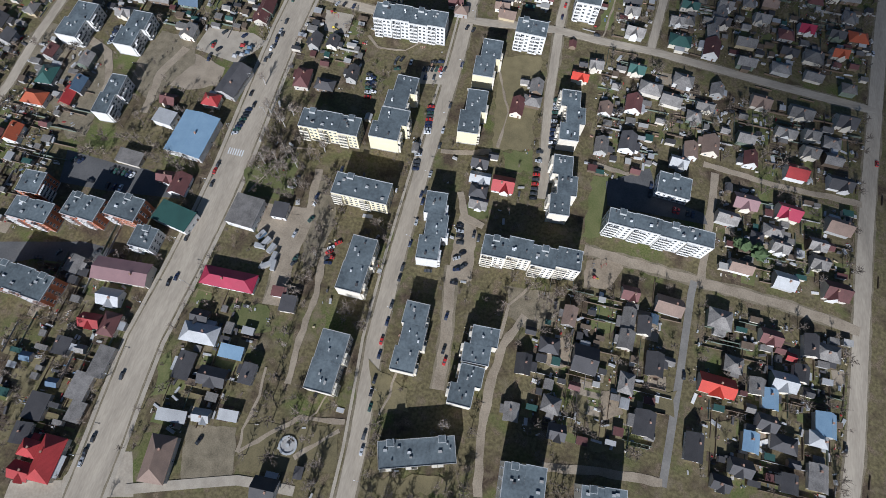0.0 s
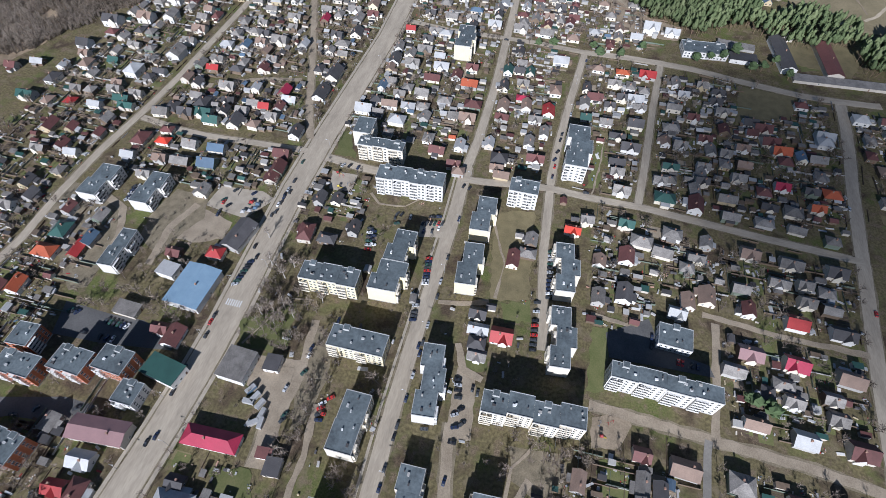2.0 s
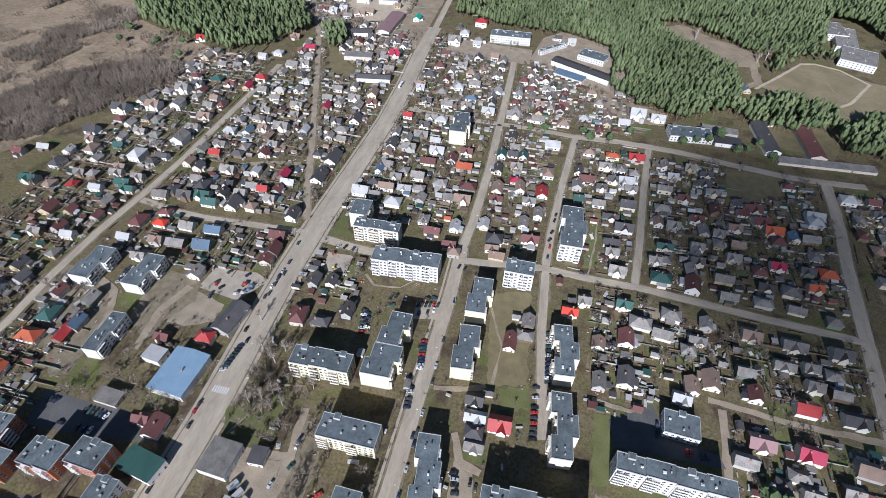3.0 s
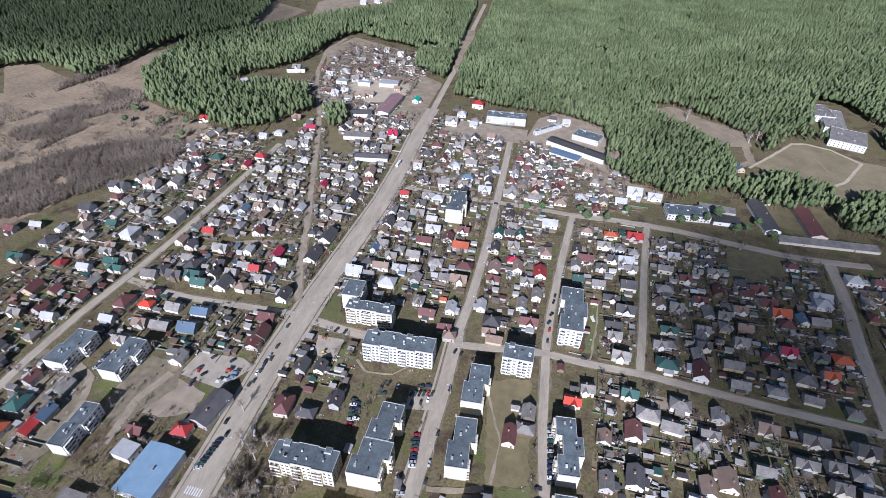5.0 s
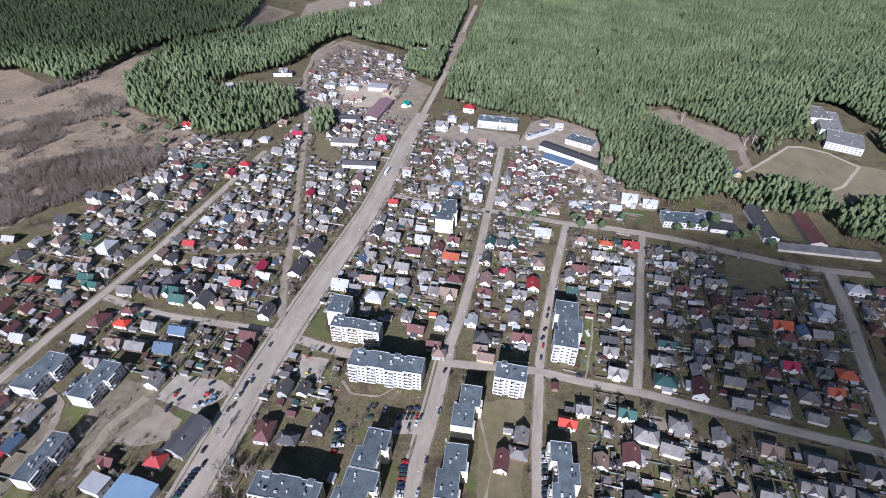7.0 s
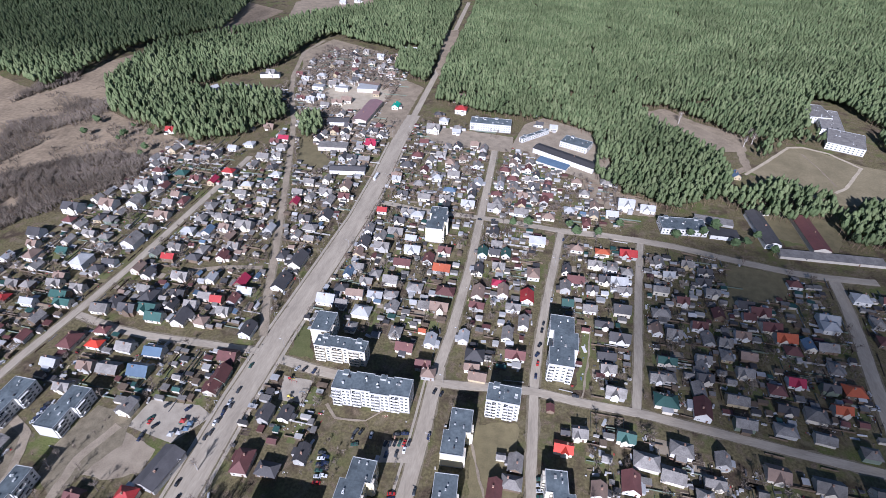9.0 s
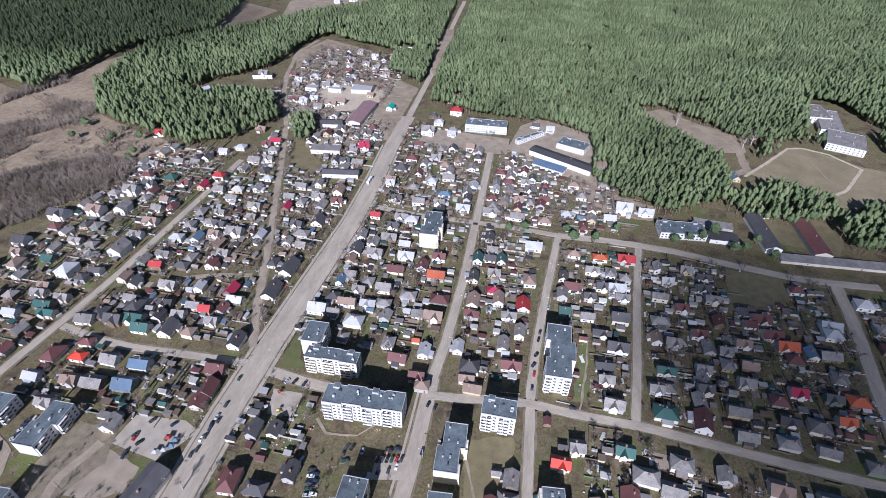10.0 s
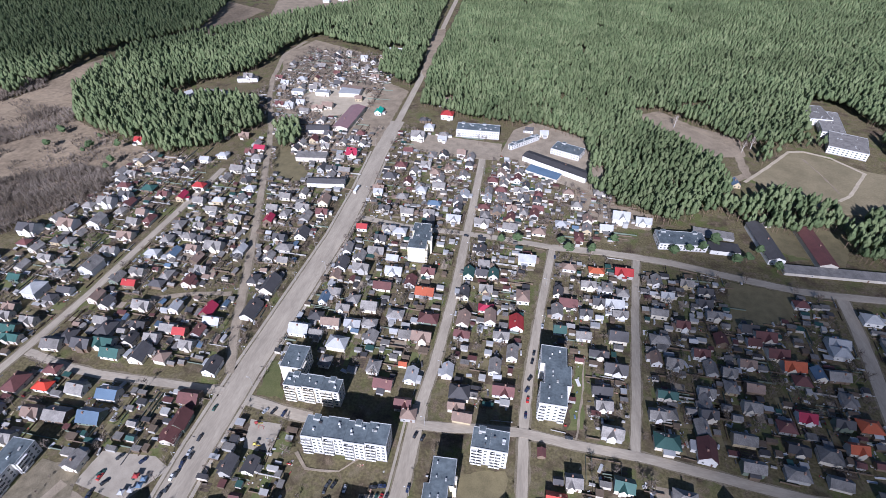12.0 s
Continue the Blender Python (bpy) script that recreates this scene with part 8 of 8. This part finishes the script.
def slide(x, y, yaw, mat):
    top = empty("play_tower", x, y, yaw, level_at(x, y))
    tagged(top, "small red and yellow play tower with a slide", "play tower")
    for sx in (-.7, .7):
        for sy in (-.7, .7):
            part("post", Solid().box(sx - .06, sx + .06, sy - .06, sy + .06, 0, 2.6).mesh("post", ["timber_yellow"]), top)
    part("deck", Solid().box(-.8, .8, -.8, .8, 1.2, 1.3, 0, True).mesh("deck", ["timber"]), top)
    part("roof", hip_roof(1.7, 1.6, 2.6, 0.7, 0.1, 0.1).mesh("roof", [mat]), top)
    part("chute", Solid().add([(.8, -.3, 1.25), (.8, .3, 1.25), (3.2, .3, .1), (3.2, -.3, .1), (.8, -.3, 1.1), (.8, .3, 1.1), (3.2, .3, 0), (3.2, -.3, 0)],
         [(3, 2, 1, 0), (4, 5, 6, 7), (0, 1, 5, 4), (2, 3, 7, 6), (1, 2, 6, 5), (3, 0, 4, 7)]).mesh("chute", ["r_y"]), top)


slide(-132.1, 255.2, 35, "r_r")
swing(-128.7, 254.0, 1, "r_r")
slide(-126.8, 242.4, 14, "r_y")
swing(-120.3, 247.3, 16, "r_b")
swing(65.4, 115.8, 75, "r_b")
swing(71.1, 118.0, 35, "r_r")
slide(66.5, 109.0, 6, "r_r")
swing(60.5, 118.9, 45, "timber")


# ---- single pines and birches ----
PINE_MESHES = []
for k in range(4):
    s = pine_pattern(70 + k, 6, 7, 9)
    n0 = 6
    PINE_MESHES.append((Solid().add(s.v[:n0], s.f[:3]).mesh("trunk", ["pine_bark"]), Solid().add(s.v[n0:], [tuple(j - n0 for j in q) for q in s.f[3:]]).mesh("crown", ["needles_dark"])))


def pine(x, y, h, k):
    ob = new("pine_tree", PINE_MESHES[k % 4][0])
    ob.matrix_basis = pose(x, y, 0, 0, 0, k * 77) @ Matrix.Diagonal((h * 2.3, h * 2.3, h * 1.1, 1))
    tagged(ob, "single green Scots pine with a broad crown", "tree", group="single pines")
    part("crown", PINE_MESHES[k % 4][1], ob)


pine(-11.0, 456.7, 10, 0)
pine(3.0, 461.3, 10, 1)
pine(38.6, 464.1, 10, 2)
pine(64.2, 458.7, 10, 3)
pine(83.7, 476.9, 10, 4)
pine(131.5, 471.4, 10, 5)
pine(143.4, 475.5, 10, 6)
pine(154.7, 480.2, 11, 7)
pine(167.5, 490.0, 14, 8)
pine(180.1, 469.7, 10, 9)
pine(189.6, 473.2, 10, 10)
pine(201.8, 486.3, 10, 11)
pine(211.5, 466.2, 10, 12)
pine(45.7, 456.3, 10, 13)
plant_bare(170.8, 729.8, 17, 6, 0)
plant_bare(245.3, 702.0, 16, 7, 70)
plant_bare(248.1, 691.3, 15, 6, 140)
plant_bare(236.0, 679.9, 14, 7, 210)
plant_bare(-137.1, 164.3, 12, 6, 0)
plant_bare(-132.3, 161.2, 13, 7, 50)
plant_bare(-144.3, 168.9, 14, 6, 100)
plant_bare(-129.1, 137.2, 12, 7, 150)
plant_bare(-134.9, 133.7, 13, 6, 200)
plant_bare(-123.2, 140.7, 14, 7, 250)
plant_bare(-155.3, 188.4, 12, 6, 300)
plant_bare(-62.9, 0.2, 13, 7, 350)
plant_bare(3.5, 13.4, 14, 6, 400)
pine(144.8, 146.8, 11, 0)
pine(154.3, 143.4, 10, 1)
pine(152.7, 146.5, 9, 2)
pine(142.9, 148.6, 8, 3)
pine(-522.5, 561.0, 8, 0)
pine(-513.7, 555.7, 10, 1)
pine(-503.6, 521.8, 11, 2)
pine(-460.1, 528.9, 10, 3)
pine(-459.6, 534.4, 9, 4)
pine(-445.0, 589.2, 7, 5)
pine(-465.1, 553.7, 7, 6)
pine(-431.1, 538.1, 11, 7)
pine(-414.1, 506.5, 11, 8)
pine(-414.5, 496.8, 7, 9)
pine(-460.0, 521.2, 7, 10)

# ---- market tents ----
def tent(x, y, yaw, mat, words):
    top = empty("market_tent", x, y, yaw, level_at(x, y))
    tagged(top, words + " canopy tent on the car park", "tent")
    for sx in (-1.4, 1.4):
        for sy in (-1.4, 1.4):
            part("pole", Solid().box(sx - .04, sx + .04, sy - .04, sy + .04, 0, 2.2).mesh("pole", ["metal"]), top)
    part("canopy", hip_roof(3.0, 3.0, 2.2, 0.9, 0.1, 0.15).mesh("canopy", [mat]), top)


tent(-179.7, 213.2, 10, "r_r", "red")
tent(-174.7, 212.6, 12, "r_b", "blue")
tent(-174.7, 208.9, 10, "r_b", "blue")
tent(-177.4, 205.9, 5, "r_w", "white")
tent(-181.5, 203.8, 5, "r_w", "white")
